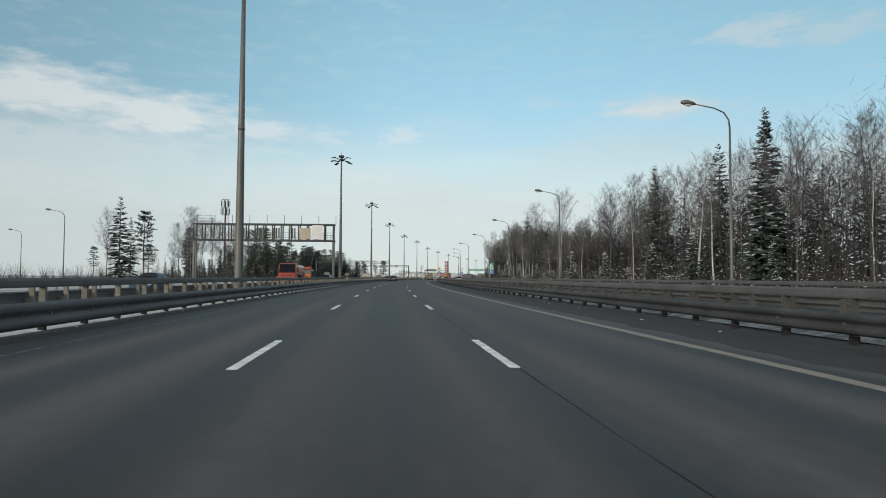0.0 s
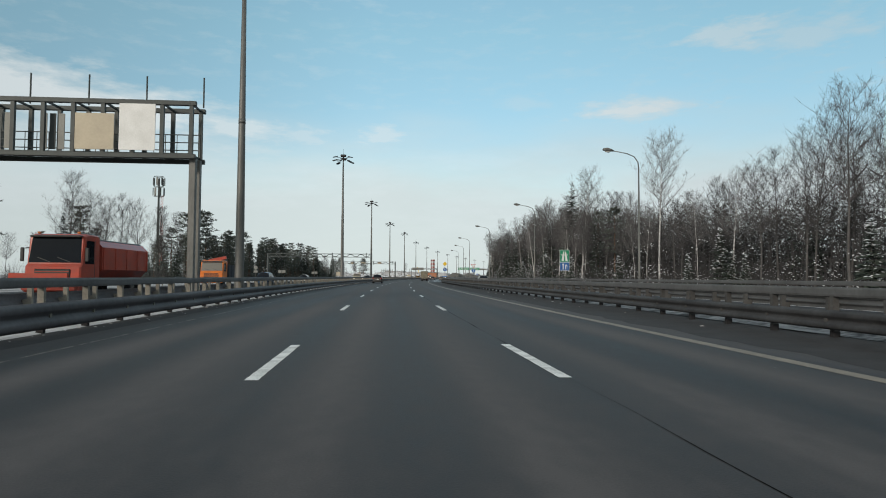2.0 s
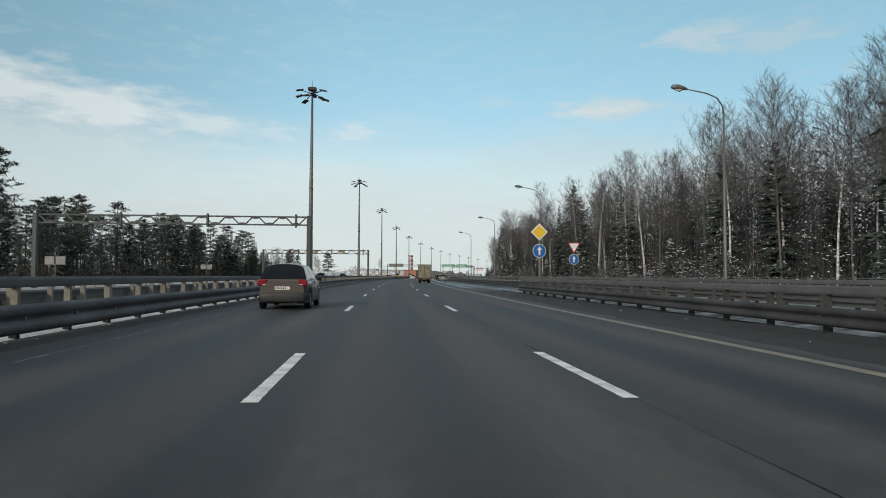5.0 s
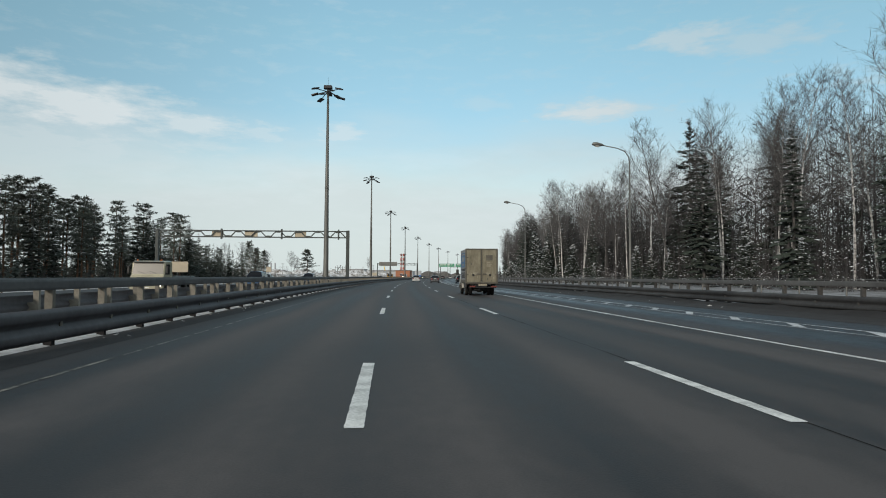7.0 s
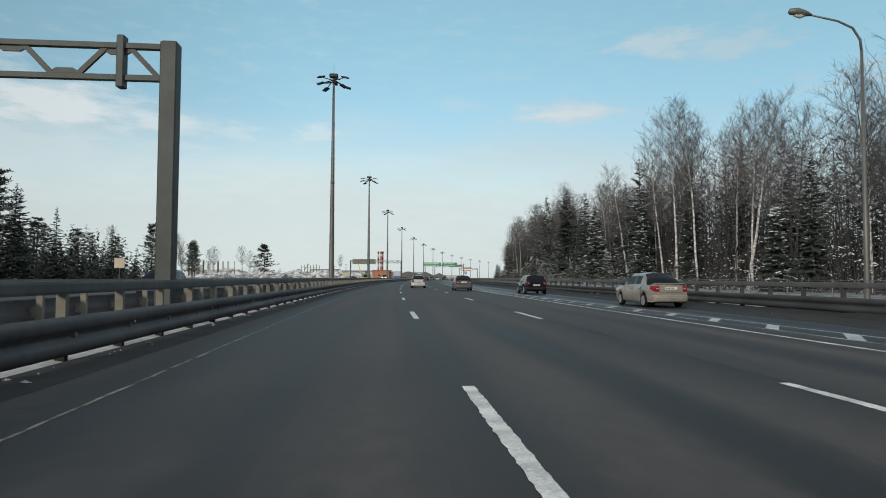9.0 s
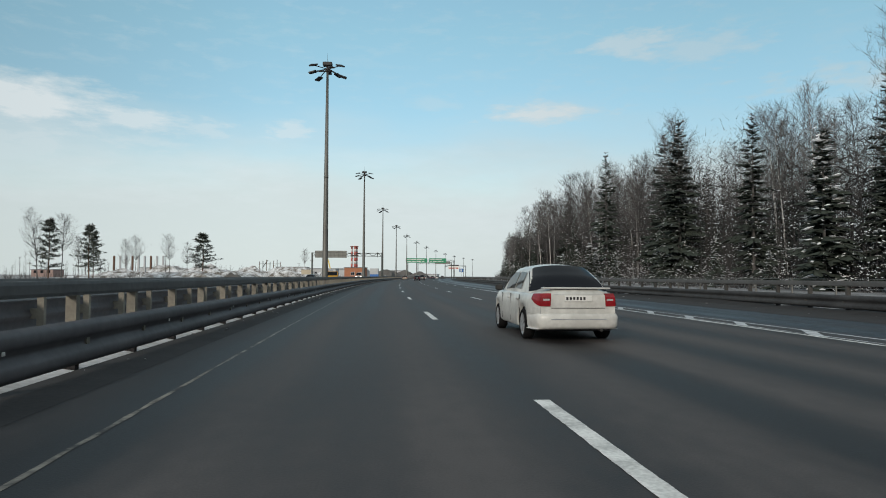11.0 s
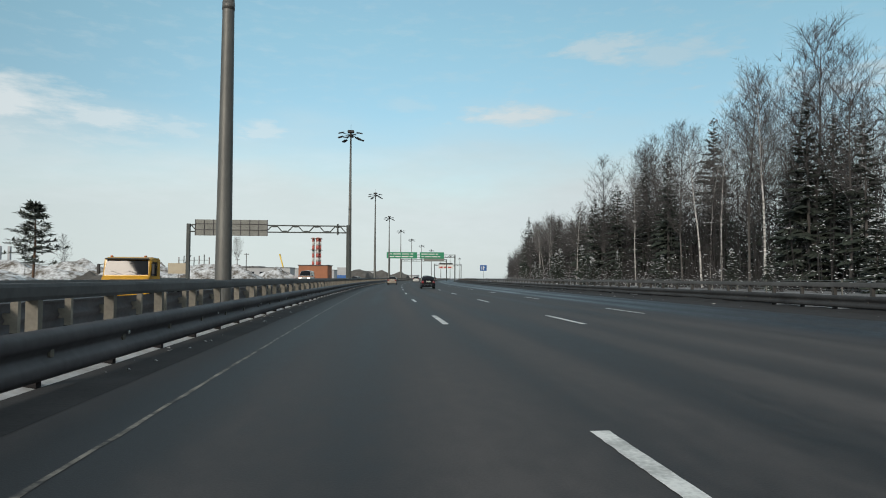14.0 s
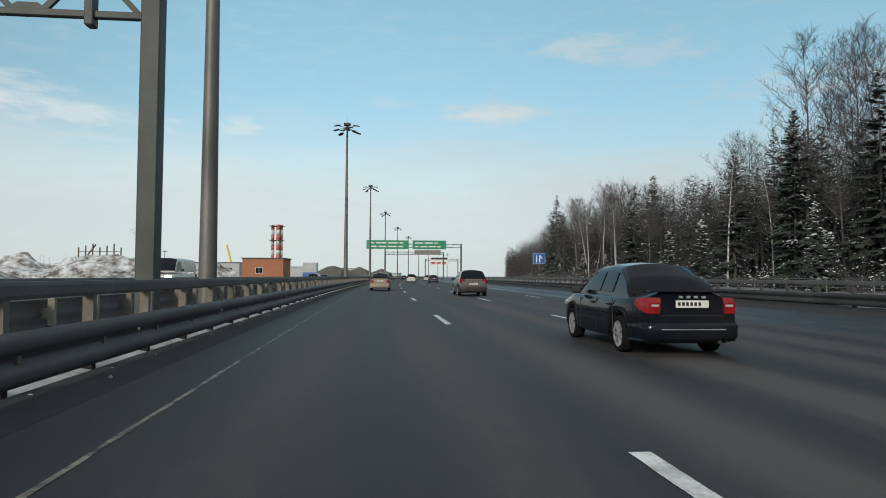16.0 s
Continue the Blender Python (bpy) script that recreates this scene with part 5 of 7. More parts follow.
# lorry glass with the pale sky reflection painted into its base colour
SKY_PALE_GLASS = material("dusty_windscreen", (0.1, 0.095, 0.08), 0.3, 0, (0.1, 0.095, 0.08), scale=2, bump=0)
CAR_GLASS = material("dark_car_glass", (0.008, 0.010, 0.014), 0.03, 0, (0.010, 0.012, 0.016), scale=2, bump=0, spec=0.13)
TYRE = material("tyre_rubber", (0.009, 0.009, 0.010), 0.95, 0, (0.014, 0.0138, 0.014), scale=6, fine=30, bump=0.1, spec=0.1)
STEEL_RIM = material("grimy_steel_rim", (0.19, 0.185, 0.175), 0.6, 0.1, (0.09, 0.08, 0.07), scale=6, fine=25, bump=0.05)
RIM = material("alloy_rim", (0.40, 0.42, 0.45), 0.4, 0.4, (0.28, 0.295, 0.315), scale=5, bump=0.05)
PLASTIC = material("black_plastic", (0.02, 0.02, 0.021), 0.6, 0, (0.035, 0.034, 0.033), scale=3, bump=0.05)
TAIL = material("red_lamp", (0.30, 0.012, 0.02), 0.2, 0, (0.16, 0.008, 0.01), scale=6, bump=0)
TAIL_LIT = glow("lit_red_lamp", (0.6, 0.02, 0.015), 0.35)
HEAD = material("clear_lamp", (0.6, 0.6, 0.6), 0.15, 0.2, scale=4, bump=0)
HEAD_LIT = glow("lit_headlamp", (1.0, 0.9, 0.75), 6.0)
INK = material("dark_ink", (0.02, 0.02, 0.025), 0.6, 0, scale=4, bump=0)


def wheel(root, x, y, r, w, rim=RIM, both=False):
    """A tyre with a rounded tread, and a spoked rim in it."""
    b = Build()
    n, prof = 24, [(-0.5, 0.72), (-0.5, 0.9), (-0.38, 0.99), (0, 1.0), (0.38, 0.99), (0.5, 0.9), (0.5, 0.72)]
    v, f = [], []
    for i in range(n):
        a = 2 * math.pi * i / n
        for px, pr in prof:
            v.append((x + px * w, y + math.cos(a) * pr * r, r + math.sin(a) * pr * r))
    k = len(prof)
    for i in range(n):
        j = (i + 1) % n
        for q in range(k - 1):
            f.append((i * k + q, j * k + q, j * k + q + 1, i * k + q + 1))
        f.append((i * k + k - 1, j * k + k - 1, j * k, i * k))
    b.add(v, f)
    wh = part("wheel", b.mesh("wheel", TYRE, True), root)
    out = 1 if x > 0 else -1
    b = Build()
    cx = x + out * w * 0.36
    ring = [(cx + out * 0.02, y + math.cos(2 * math.pi * i / 20) * r * 0.72, r + math.sin(2 * math.pi * i / 20) * r * 0.72) for i in range(20)]
    ring2 = [(cx, y + math.cos(2 * math.pi * i / 20) * r * 0.6, r + math.sin(2 * math.pi * i / 20) * r * 0.6) for i in range(20)]
    b.add(ring + ring2, [(i, (i + 1) % 20, 20 + (i + 1) % 20, 20 + i) for i in range(20)])
    for i in range(7):
        a = 2 * math.pi * i / 7
        b.bar((cx, y, r), (cx, y + math.cos(a) * r * 0.66, r + math.sin(a) * r * 0.66), r * 0.16, 0.03)
    b.tube([(cx - 0.03 * out, y, r), (cx + 0.03 * out, y, r)], r * 0.17, 10)
    part("rim", b.mesh("rim", rim), wh)
    return wh


def bilinear(q, u, v):
    a, b, c, d = (Vector(p) for p in q)
    return a.lerp(b, u).lerp(d.lerp(c, u), v)


def pane(q, u0, u1, v0, v1, off, mat, name):
    """A thin curved-in pane on the patch q (corners in order), from u0 to u1 and v0 to v1."""
    nrm = (Vector(q[1]) - Vector(q[0])).cross(Vector(q[3]) - Vector(q[0])).normalized()
    us, vs = [u0 + (u1 - u0) * i / 4 for i in range(5)], [v0 + (v1 - v0) * i / 3 for i in range(4)]
    v = [bilinear(q, u, w) + nrm * off for w in vs for u in us] + [bilinear(q, u, w) + nrm * (off - 0.03) for w in vs for u in us]
    f = [(r * 5 + i, r * 5 + i + 1, r * 5 + i + 6, r * 5 + i + 5) for r in range(3) for i in range(4)]
    edge_i = [0, 1, 2, 3, 4, 9, 14, 19, 18, 17, 16, 15, 10, 5]
    for i in range(len(edge_i)):
        a, b = edge_i[i], edge_i[(i + 1) % len(edge_i)]
        f.append((b, a, a + 20, b + 20))
    return mesh(name, v, f, mat)


def car(label, m, paint, kind="sedan", L=4.25, W=1.7, H=1.48, rear_lit=False, oncoming=False, group="", trim=None, category="car"):
    """A car, nose towards +y, its middle at the origin."""
    root = thing("car" if kind != "van" else "van", label, category, m, group)
    r = 0.3 if kind == "sedan" else 0.335
    hw = W / 2
    yf, yr = L * 0.5 - 0.83, -L * 0.5 + (0.9 if kind == "sedan" else 0.8)
    belt = 0.62 * H
    if kind == "sedan":
        prof = [(-0.5, 0.60 * H), (-0.47, 0.66 * H), (-0.44, 0.675 * H), (-0.3, 0.685 * H), (-0.22, belt + 0.04), (0.2, belt + 0.02), (0.26, 0.635 * H), (0.42, 0.56 * H), (0.47, 0.5 * H), (0.5, 0.42 * H)]
        gh = (0.255, 0.075, -0.2, -0.375)
    elif kind == "suv":
        prof = [(-0.5, 0.58 * H), (-0.49, 0.6 * H), (-0.45, 0.61 * H), (-0.2, belt), (0.2, belt), (0.26, 0.61 * H), (0.42, 0.565 * H), (0.47, 0.52 * H), (0.5, 0.42 * H)]
        gh = (0.24, 0.1, -0.38, -0.47)
    else:
        prof = [(-0.5, 0.55 * H), (0.2, 0.55 * H), (0.36, 0.53 * H), (0.45, 0.47 * H), (0.5, 0.36 * H)]
        gh = (0.36, 0.2, -0.485, -0.495)
    prof_f = lerp_table([(a * L, z) for a, z in prof])
    ys = sorted(set([-0.5 * L, -0.495 * L, -0.48 * L, -0.46 * L, 0.46 * L, 0.48 * L, 0.495 * L, 0.5 * L] + [(-0.44 + 0.88 * i / 44) * L for i in range(45)]))
    v, f = [], []
    for y in ys:
        u = abs(y) / (L / 2)
        w = hw * (1 - 0.16 * u ** 7 - 0.03 * u ** 2)
        zb = 0.22 + 0.1 * max(0, u - 0.93) / 0.07
        for yw in (yf, yr):
            q = (r * 1.16) ** 2 - (y - yw) ** 2
            if q > 0:
                zb = max(zb, r + math.sqrt(q) * 0.98)
        top = prof_f(y)
        bz = min(belt - 0.02, top - 0.02)
        half = [(w * 0.93, zb), (w * 0.985, zb + 0.05), (w, max(zb + 0.07, 0.45 * bz + 0.1)), (w * 0.99, max(zb + 0.09, bz - 0.14)), (w * 0.955, bz - 0.03), (w * 0.9, bz), (w * 0.55, top - 0.006), (0, top)]
        ring = [(-x, y, z) for x, z in half] + [(x, y, z) for x, z in reversed(half[:-1])]
        v += ring
    k = 15
    n = len(ys)
    for i in range(n - 1):
        for j in range(k - 1):
            f.append((i * k + j, i * k + j + 1, (i + 1) * k + j + 1, (i + 1) * k + j))
    f.append(tuple(range(k)))
    f.append(tuple((n - 1) * k + j for j in reversed(range(k))))
    me = mesh("body", v, f, paint, True)
    me.polygons[-1].use_smooth = me.polygons[-2].use_smooth = False
    body = part("body", me, root)
    # dark underside and wheel wells
    b = Build().box((-hw * 0.86, -L * 0.46, 0.2), (hw * 0.86, L * 0.46, 0.5), 0.05)
    part("underbody", b.mesh("underbody", PLASTIC), root)
    # cabin: one curved shell; the panes lie on the same surface
    bw, rw = hw * 0.9, hw * (0.66 if kind != "van" else 0.8)
    zb, zt = belt - 0.06, H
    ya, yb, yc, yd = (g * L for g in gh)
    rise = lerp_table([(yd, 0.0), (yd + (yc - yd) * 0.5, 0.62), (yc, 0.945), (yc + (yb - yc) * 0.5, 1.0), (yb, 0.95), (yb + (ya - yb) * 0.5, 0.56), (ya, 0.0)])
    line = [(yd, 0.0), (yd + (yc - yd) * 0.5, 0.6), (yc, 0.95), (yc + (yb - yc) * 0.45, 1.0), (yb, 0.955), (yb + (ya - yb) * 0.5, 0.57), (ya, 0.0)]

    def roofline(y):
        for (p, a), (q, c) in zip(line, line[1:]):
            if y <= q + 1e-6:
                lin = a + (c - a) * (y - p) / (q - p)
                return lin * 0.75 + rise(y) * 0.25
        return 0.0

    def shell(y, u, off=0.0):
        """u runs from the left belt line over the roof to the right one."""
        k = roofline(y)
        top = zb + (zt - zb) * k
        w = bw + (rw - bw) * k ** 1.2
        sh = zb + (top - zb) * 0.88
        s_ = -1 if u < 0.5 else 1
        e = u if u < 0.5 else 1 - u
        if e < 0.3:
            q = e / 0.3
            p = Vector((s_ * (bw + (w - bw) * q ** 1.25), y, zb + (sh - zb) * q))
            return p + Vector((s_ * off, 0, off * 0.25))
        q = (e - 0.3) / 0.2
        p = Vector((s_ * w * (1 - q), y, sh + (top - sh) * math.sin(q * math.pi / 2) ** 0.8))
        return p + Vector((0, 0, off)) + Vector((0, off * (1 if y > 0 else -1) * (1 - k), 0))

    def patch(name, y0, y1, u0, u1, off, mat, n=10, mm=8, slant=0.0):
        v, f = [], []
        for i in range(n + 1):
            for j in range(mm + 1):
                u = u0 + (u1 - u0) * j / mm
                y = y0 + (y1 - y0) * i / n
                v.append(shell(min(max(y + slant * (u - u0), yd), ya), u, off))
        for i in range(n):
            for j in range(mm):
                a_ = i * (mm + 1) + j
                f.append((a_, a_ + 1, a_ + mm + 2, a_ + mm + 1))
        return part(name, mesh(name, v, f, mat, True), root)

    patch("cabin", yd, ya, 0.0, 1.0, 0.0, paint, 30, 28)
    patch("rear_window", yd + (yc - yd) * 0.12, yc - 0.03, 0.27 if kind == "sedan" else 0.29, 0.73 if kind == "sedan" else 0.71, 0.012, CAR_GLASS)
    patch("windscreen", yb + 0.04, ya - 0.05, 0.26, 0.74, 0.012, CAR_GLASS)
    ln_ = yb - yc
    if kind == "van":
        spans = ((yb - 0.5, yb + 0.35),)
    else:
        spans = ((yc + (0.05 if kind == "sedan" else -0.1), yc + ln_ * 0.5), (yc + ln_ * 0.5 + 0.1, yb + 0.34))
        if kind == "suv":
            spans += ((yc - 0.42, yc - 0.17),)
    for y0, y1 in spans:
        patch("side_window", y0, y1, 0.06, 0.25, 0.012, CAR_GLASS, 6, 5)
        patch("side_window", y0, y1, 0.75, 0.94, 0.012, CAR_GLASS, 6, 5)
    # door seams and handles
    for sgn in (-1, 1):
        for yy in (0.16 * L, -0.05 * L, -0.24 * L):
            part("door_seam", Build().box((sgn * hw * 0.985 - 0.008, yy - 0.005, 0.3), (sgn * hw * 0.985 + 0.008, yy + 0.005, belt - 0.06), 0).mesh("door_seam", PLASTIC), root)
        for yy in (-0.005 * L, -0.2 * L):
            part("door_handle", Build().box((sgn * hw - 0.02, yy - 0.09, belt - 0.17), (sgn * hw + 0.022, yy + 0.07, belt - 0.13), 0.012).mesh("door_handle", paint), root)
        part("mirror", Build().box((sgn * (hw + 0.06) - 0.09, 0.17 * L - 0.06, belt - 0.02), (sgn * (hw + 0.06) + 0.09, 0.17 * L + 0.06, belt + 0.13), 0.035).mesh("mirror", trim or PLASTIC), root)
        wheel(root, sgn * (hw - 0.12), yf, r, 0.2)
        wheel(root, sgn * (hw - 0.12), yr, r, 0.2)
    yb_ = -L / 2
    # tail: lamps, plate, bumper
    def tail_w(dy):
        """Half width of the body at dy from its tail."""
        u = 1 - dy / (L / 2)
        return hw * (1 - 0.16 * u ** 7 - 0.03 * u ** 2)

    lamp_z0, lamp_z1 = (0.5 * H, 0.63 * H) if kind == "sedan" else ((0.5 * H, 0.64 * H) if kind == "suv" else (0.38 * H, 0.55 * H))
    for sgn in (-1, 1):
        xa, xb = sorted((sgn * hw * 0.6, sgn * hw * 0.93))
        if kind == "sedan":
            # follows the body round its corner and tapers along the flank
            way_ = [(hw * 0.6, yb_ - 0.014, 0.0), (hw * 0.7, yb_ - 0.014, 0.0), (tail_w(0.0) + 0.004, yb_ - 0.01, 0.03), (tail_w(0.03) + 0.012, yb_ + 0.03, 0.1), (tail_w(0.1) + 0.012, yb_ + 0.1, 0.25), (tail_w(0.2) + 0.01, yb_ + 0.2, 0.6), (tail_w(0.3) + 0.006, yb_ + 0.3, 1.0)]
            v_, f_ = [], []
            for x_, y_, q_ in way_:
                za_, zb__ = 0.45 * H + 0.08 * H * q_, 0.612 * H - 0.012 * q_
                for e_, back_ in ((0.0, 0.05), (0.0, 0.0), (0.35, -0.004), (0.7, 0.0), (1.0, 0.02), (1.0, 0.08)):
                    zz = za_ + (zb__ - za_) * e_
                    v_.append((sgn * (x_ * (1 - 0.03 * e_) - back_ * (1 if q_ > 0 else 0)), y_ + back_ * (1 if q_ < 0.1 else 0.2), zz))
            for i in range(len(way_) - 1):
                for j in range(5):
                    f_.append((i * 6 + j, i * 6 + j + 1, i * 6 + j + 7, i * 6 + j + 6))
            f_ += [tuple(range(6)), tuple(len(v_) - 1 - j for j in range(6))]
            b = Build().add(v_, f_)
        else:
            b = Build().box((xa, yb_ - 0.02, lamp_z0), (xb, yb_ + 0.24, lamp_z1), 0.035)
        tl = part("tail_lamp", b.mesh("tail_lamp", TAIL_LIT if rear_lit else TAIL), root, "red tail lamp")
        part("reverse_lamp", Build().box((min(sgn * hw * 0.62, sgn * hw * 0.76), yb_ - 0.026, lamp_z0 + 0.03), (max(sgn * hw * 0.62, sgn * hw * 0.76), yb_ - 0.016, lamp_z0 + 0.065), 0.004).mesh("reverse_lamp", HEAD), tl)
    pz = 0.51 * H if kind == "sedan" else 0.42 * H
    plate = part("number_plate", Build().box((-0.26, yb_ - 0.022, pz), (0.26, yb_ - 0.004, pz + 0.112), 0.004).mesh("number_plate", WHITE), root, "white number plate")
    for i in range(6):
        part("lettering", Build().box((-0.23 + 0.065 * i, yb_ - 0.026, pz + 0.03), (-0.19 + 0.065 * i, yb_ - 0.02, pz + 0.085), 0).mesh("lettering", INK), plate)
    # bumper wrapped round the tail
    line_ = [(tail_w(e_), yb_ + e_) for e_ in (0.45, 0.3, 0.18, 0.1, 0.04)] + [(tail_w(0.0) * 0.93, yb_ - 0.012), (hw * 0.5, yb_ - 0.03), (0, yb_ - 0.035)]
    line_ = [(-x_, y_) for x_, y_ in line_] + [(x_, y_) for x_, y_ in reversed(line_[:-1])]
    rows_ = [(0.25, -0.05), (0.27, 0.0), (0.31, 0.028), (0.36 * H - 0.05, 0.032), (0.36 * H - 0.01, 0.012), (0.36 * H, -0.02)]
    v_ = [(x_ + (math.copysign(o_, x_) if abs(x_) > hw * 0.6 else 0), y_ - (o_ if y_ < yb_ + 0.15 else 0), z_) for x_, y_ in line_ for z_, o_ in rows_]
    f_ = [(i * 6 + j, i * 6 + j + 1, i * 6 + j + 7, i * 6 + j + 6) for i in range(len(line_) - 1) for j in range(5)]
    part("rear_bumper", mesh("rear_bumper", v_, f_, trim or paint, True), root)
    part("bumper_strip", Build().box((-hw * 0.6, yb_ - 0.068, 0.285 * H), (hw * 0.6, yb_ - 0.04, 0.297 * H), 0.006).mesh("bumper_strip", RIM if kind == "sedan" else PLASTIC), root)
    part("exhaust", Build().tube([(hw * 0.5, yb_ - 0.03, 0.24), (hw * 0.5, yb_ + 0.3, 0.24)], 0.03, 8).mesh("exhaust", PLASTIC), root)
    if kind == "sedan":
        part("boot_lip", Build().box((-hw * 0.74, -0.487 * L, 0.664 * H), (hw * 0.74, -0.445 * L, 0.684 * H), 0.012).mesh("boot_lip", paint), root)
        part("boot_seam", Build().box((-hw * 0.58, yb_ - 0.008, 0.425 * H), (hw * 0.58, yb_ + 0.01, 0.432 * H), 0).mesh("boot_seam", PLASTIC), root)
    # nose
    for sgn in (-1, 1):
        xa, xb = sorted((sgn * hw * 0.5, sgn * hw * 0.86))
        part("headlamp", Build().box((xa, L / 2 - 0.2, 0.42 * H), (xb, L / 2 + 0.015, 0.5 * H), 0.03).mesh("headlamp", HEAD_LIT if oncoming else HEAD), root)
    part("grille", Build().box((-hw * 0.45, L / 2 - 0.05, 0.3 * H), (hw * 0.45, L / 2 + 0.02, 0.42 * H), 0.02).mesh("grille", PLASTIC), root)
    return root


NAVY = car_paint("black_car_paint", (0.005, 0.007, 0.012), (0.03, 0.03, 0.03))
NAVY.node_tree.nodes["Principled BSDF"].inputs["Roughness"].default_value = 0.1
SILVER = car_paint("silver_car_paint", (0.28, 0.26, 0.225))
SILVER.node_tree.nodes["Principled BSDF"].inputs["Coat Weight"].default_value = 0.4
BEIGE = car_paint("beige_car_paint", (0.36, 0.31, 0.25))
BROWN = car_paint("brown_car_paint", (0.095, 0.082, 0.072))
CARWHITE = car_paint("white_car_paint", (0.62, 0.62, 0.6))
GREY = car_paint("grey_car_paint", (0.085, 0.087, 0.092))
CARBLUE = car_paint("blue_car_paint", (0.04, 0.085, 0.16))
DARKBLUE = car_paint("dark_blue_car_paint", (0.02, 0.03, 0.055))
TAUPE = car_paint("taupe_car_paint", (0.15, 0.142, 0.135))
ORANGE = car_paint("orange_truck_paint", (0.62, 0.17, 0.035))
TRUCKRED = car_paint("red_truck_paint", (0.42, 0.075, 0.05))
BOX_DARK = material("dark_tipper_steel", (0.035, 0.04, 0.055), 0.7, 0.2, (0.02, 0.022, 0.03), scale=1.5, bump=0.1)

dark = car("black compact sedan with dirty sides on the asphalt", M(531.9, 2.95, 0), NAVY, "sedan", 4.25, 1.7, 1.49)
for k in range(4):
    part("badge", Build().box((-0.21 + 0.12 * k, -2.145, 0.905), (-0.15 + 0.12 * k, -2.125, 0.94), 0).mesh("badge", RIM), dark)
car("silver sedan on the slushy joining lane", M(322.0, 10.9, 0, 1.5), SILVER, "sedan", 4.35, 1.73, 1.52)
car("brown crossover driving ahead", M(188.0, -2.3, 0), BROWN, "suv", 4.5, 1.84, 1.66, trim=PLASTIC)
car("white sedan driving ahead", M(372.4, 2.1, 0), CARWHITE, "sedan", 4.4, 1.76, 1.5)
car("beige sedan driving ahead", M(576.4, -1.95, 0), BEIGE, "sedan", 4.4, 1.76, 1.5)
car("dark grey crossover with a dirty tail", M(562.8, 4.0, 0), TAUPE, "suv", 4.4, 1.84, 1.66, trim=PLASTIC)
car("white crossover driving ahead", M(649, 1.9, 0), CARWHITE, "suv", 4.5, 1.85, 1.66)
car("dark blue sedan driving ahead", M(640, 5.9, 0), DARKBLUE, "sedan", 4.3, 1.74, 1.48)
car("white sedan far ahead", M(694, 5.7, 0), CARWHITE, "sedan", 4.3, 1.74, 1.48)
car("beige sedan far ahead", M(712, 2.0, 0), BEIGE, "sedan", 4.3, 1.74, 1.48)
car("black sedan far ahead", M(735, -1.9, 0), NAVY, "sedan", 4.3, 1.74, 1.48)
car("grey crossover far ahead", M(742, 5.8, 0), GREY, "suv", 4.4, 1.84, 1.66)
car("white sedan on the side road", M(172, 15.8, 0), CARWHITE, "sedan", 4.4, 1.76, 1.5)
car("black hatchback on the joining lane", M(345, 10.4, 0), NAVY, "suv", 4.1, 1.75, 1.5)
car("grey sedan driving ahead", M(357, 6.0, 0), GREY, "sedan", 4.3, 1.74, 1.48)
# oncoming
on = "oncoming traffic"
car("dark blue crossover in the oncoming lanes", M(157, -16.4, 0, 180), CARBLUE, "suv", 4.6, 1.88, 1.78, oncoming=True, group=on)
car("small white car in the oncoming lanes", M(190, -16.4, 0, 180), CARWHITE, "suv", 4.0, 1.7, 1.55, oncoming=True, group=on)
car("pale blue oncoming car with a white bonnet", M(300, -15.2, 0, 180), CARBLUE, "suv", 4.5, 1.84, 1.75, oncoming=True, group=on)
car("white sedan in the oncoming lanes", M(322, -19.0, 0, 180), CARWHITE, "sedan", 4.4, 1.76, 1.5, oncoming=True, group=on)
car("blue crossover in the oncoming lanes", M(336, -15.2, 0, 180), CARBLUE, "suv", 4.6, 1.85, 1.72, oncoming=True, group=on)
car("mid blue sedan in the oncoming lanes", M(477, -16.2, 0, 180), CARBLUE, "sedan", 4.4, 1.76, 1.5, oncoming=True, group=on)
car("white delivery van in the oncoming lanes", M(566, -16.0, 0, 180), CARWHITE, "van", 5.6, 2.0, 2.4, oncoming=True, group=on, category="van")
car("dark blue sedan in the oncoming lanes", M(50, -15.6, 0, 180), CARBLUE, "sedan", 4.5, 1.78, 1.5, oncoming=True, group=on)
car("white crossover in the oncoming lanes", M(620, -13.0, 0, 180), CARWHITE, "suv", 4.4, 1.8, 1.6, oncoming=True, group=on)
car("dark grey sedan in the oncoming lanes", M(660, -16.5, 0, 180), GREY, "sedan", 4.4, 1.76, 1.5, oncoming=True, group=on)


# ---- box truck ----
BOX_SIDE = material("grubby_box_side", (0.265, 0.275, 0.285), 0.65, 0, (0.17, 0.17, 0.17), scale=0.9, fine=6, bump=0.04, mix=0.6)
BOX_REAR = material("salt_dusted_box_door", (0.27, 0.25, 0.185), 0.85, 0, (0.115, 0.10, 0.07), scale=1.3, fine=9, bump=0.06, mix=0.6, stretch=(1, 1, 0.45))
BOX_SCRUB = material("scrubbed_box_door", (0.34, 0.315, 0.25), 0.8, 0, (0.2, 0.18, 0.13), scale=4, fine=16, bump=0.04)
BOX_FRAME = material("dirty_box_frame", (0.135, 0.125, 0.1), 0.8, 0, (0.07, 0.064, 0.055), scale=2, fine=14, bump=0.08)
DIRTY_RED = material("dirty_red_lamp", (0.2, 0.03, 0.025), 0.5, 0, (0.12, 0.04, 0.03), scale=5, bump=0)
LOGO_BLUE = material("blue_print", (0.02, 0.11, 0.27), 0.55, 0, (0.03, 0.12, 0.24), scale=1.5, fine=10, bump=0)
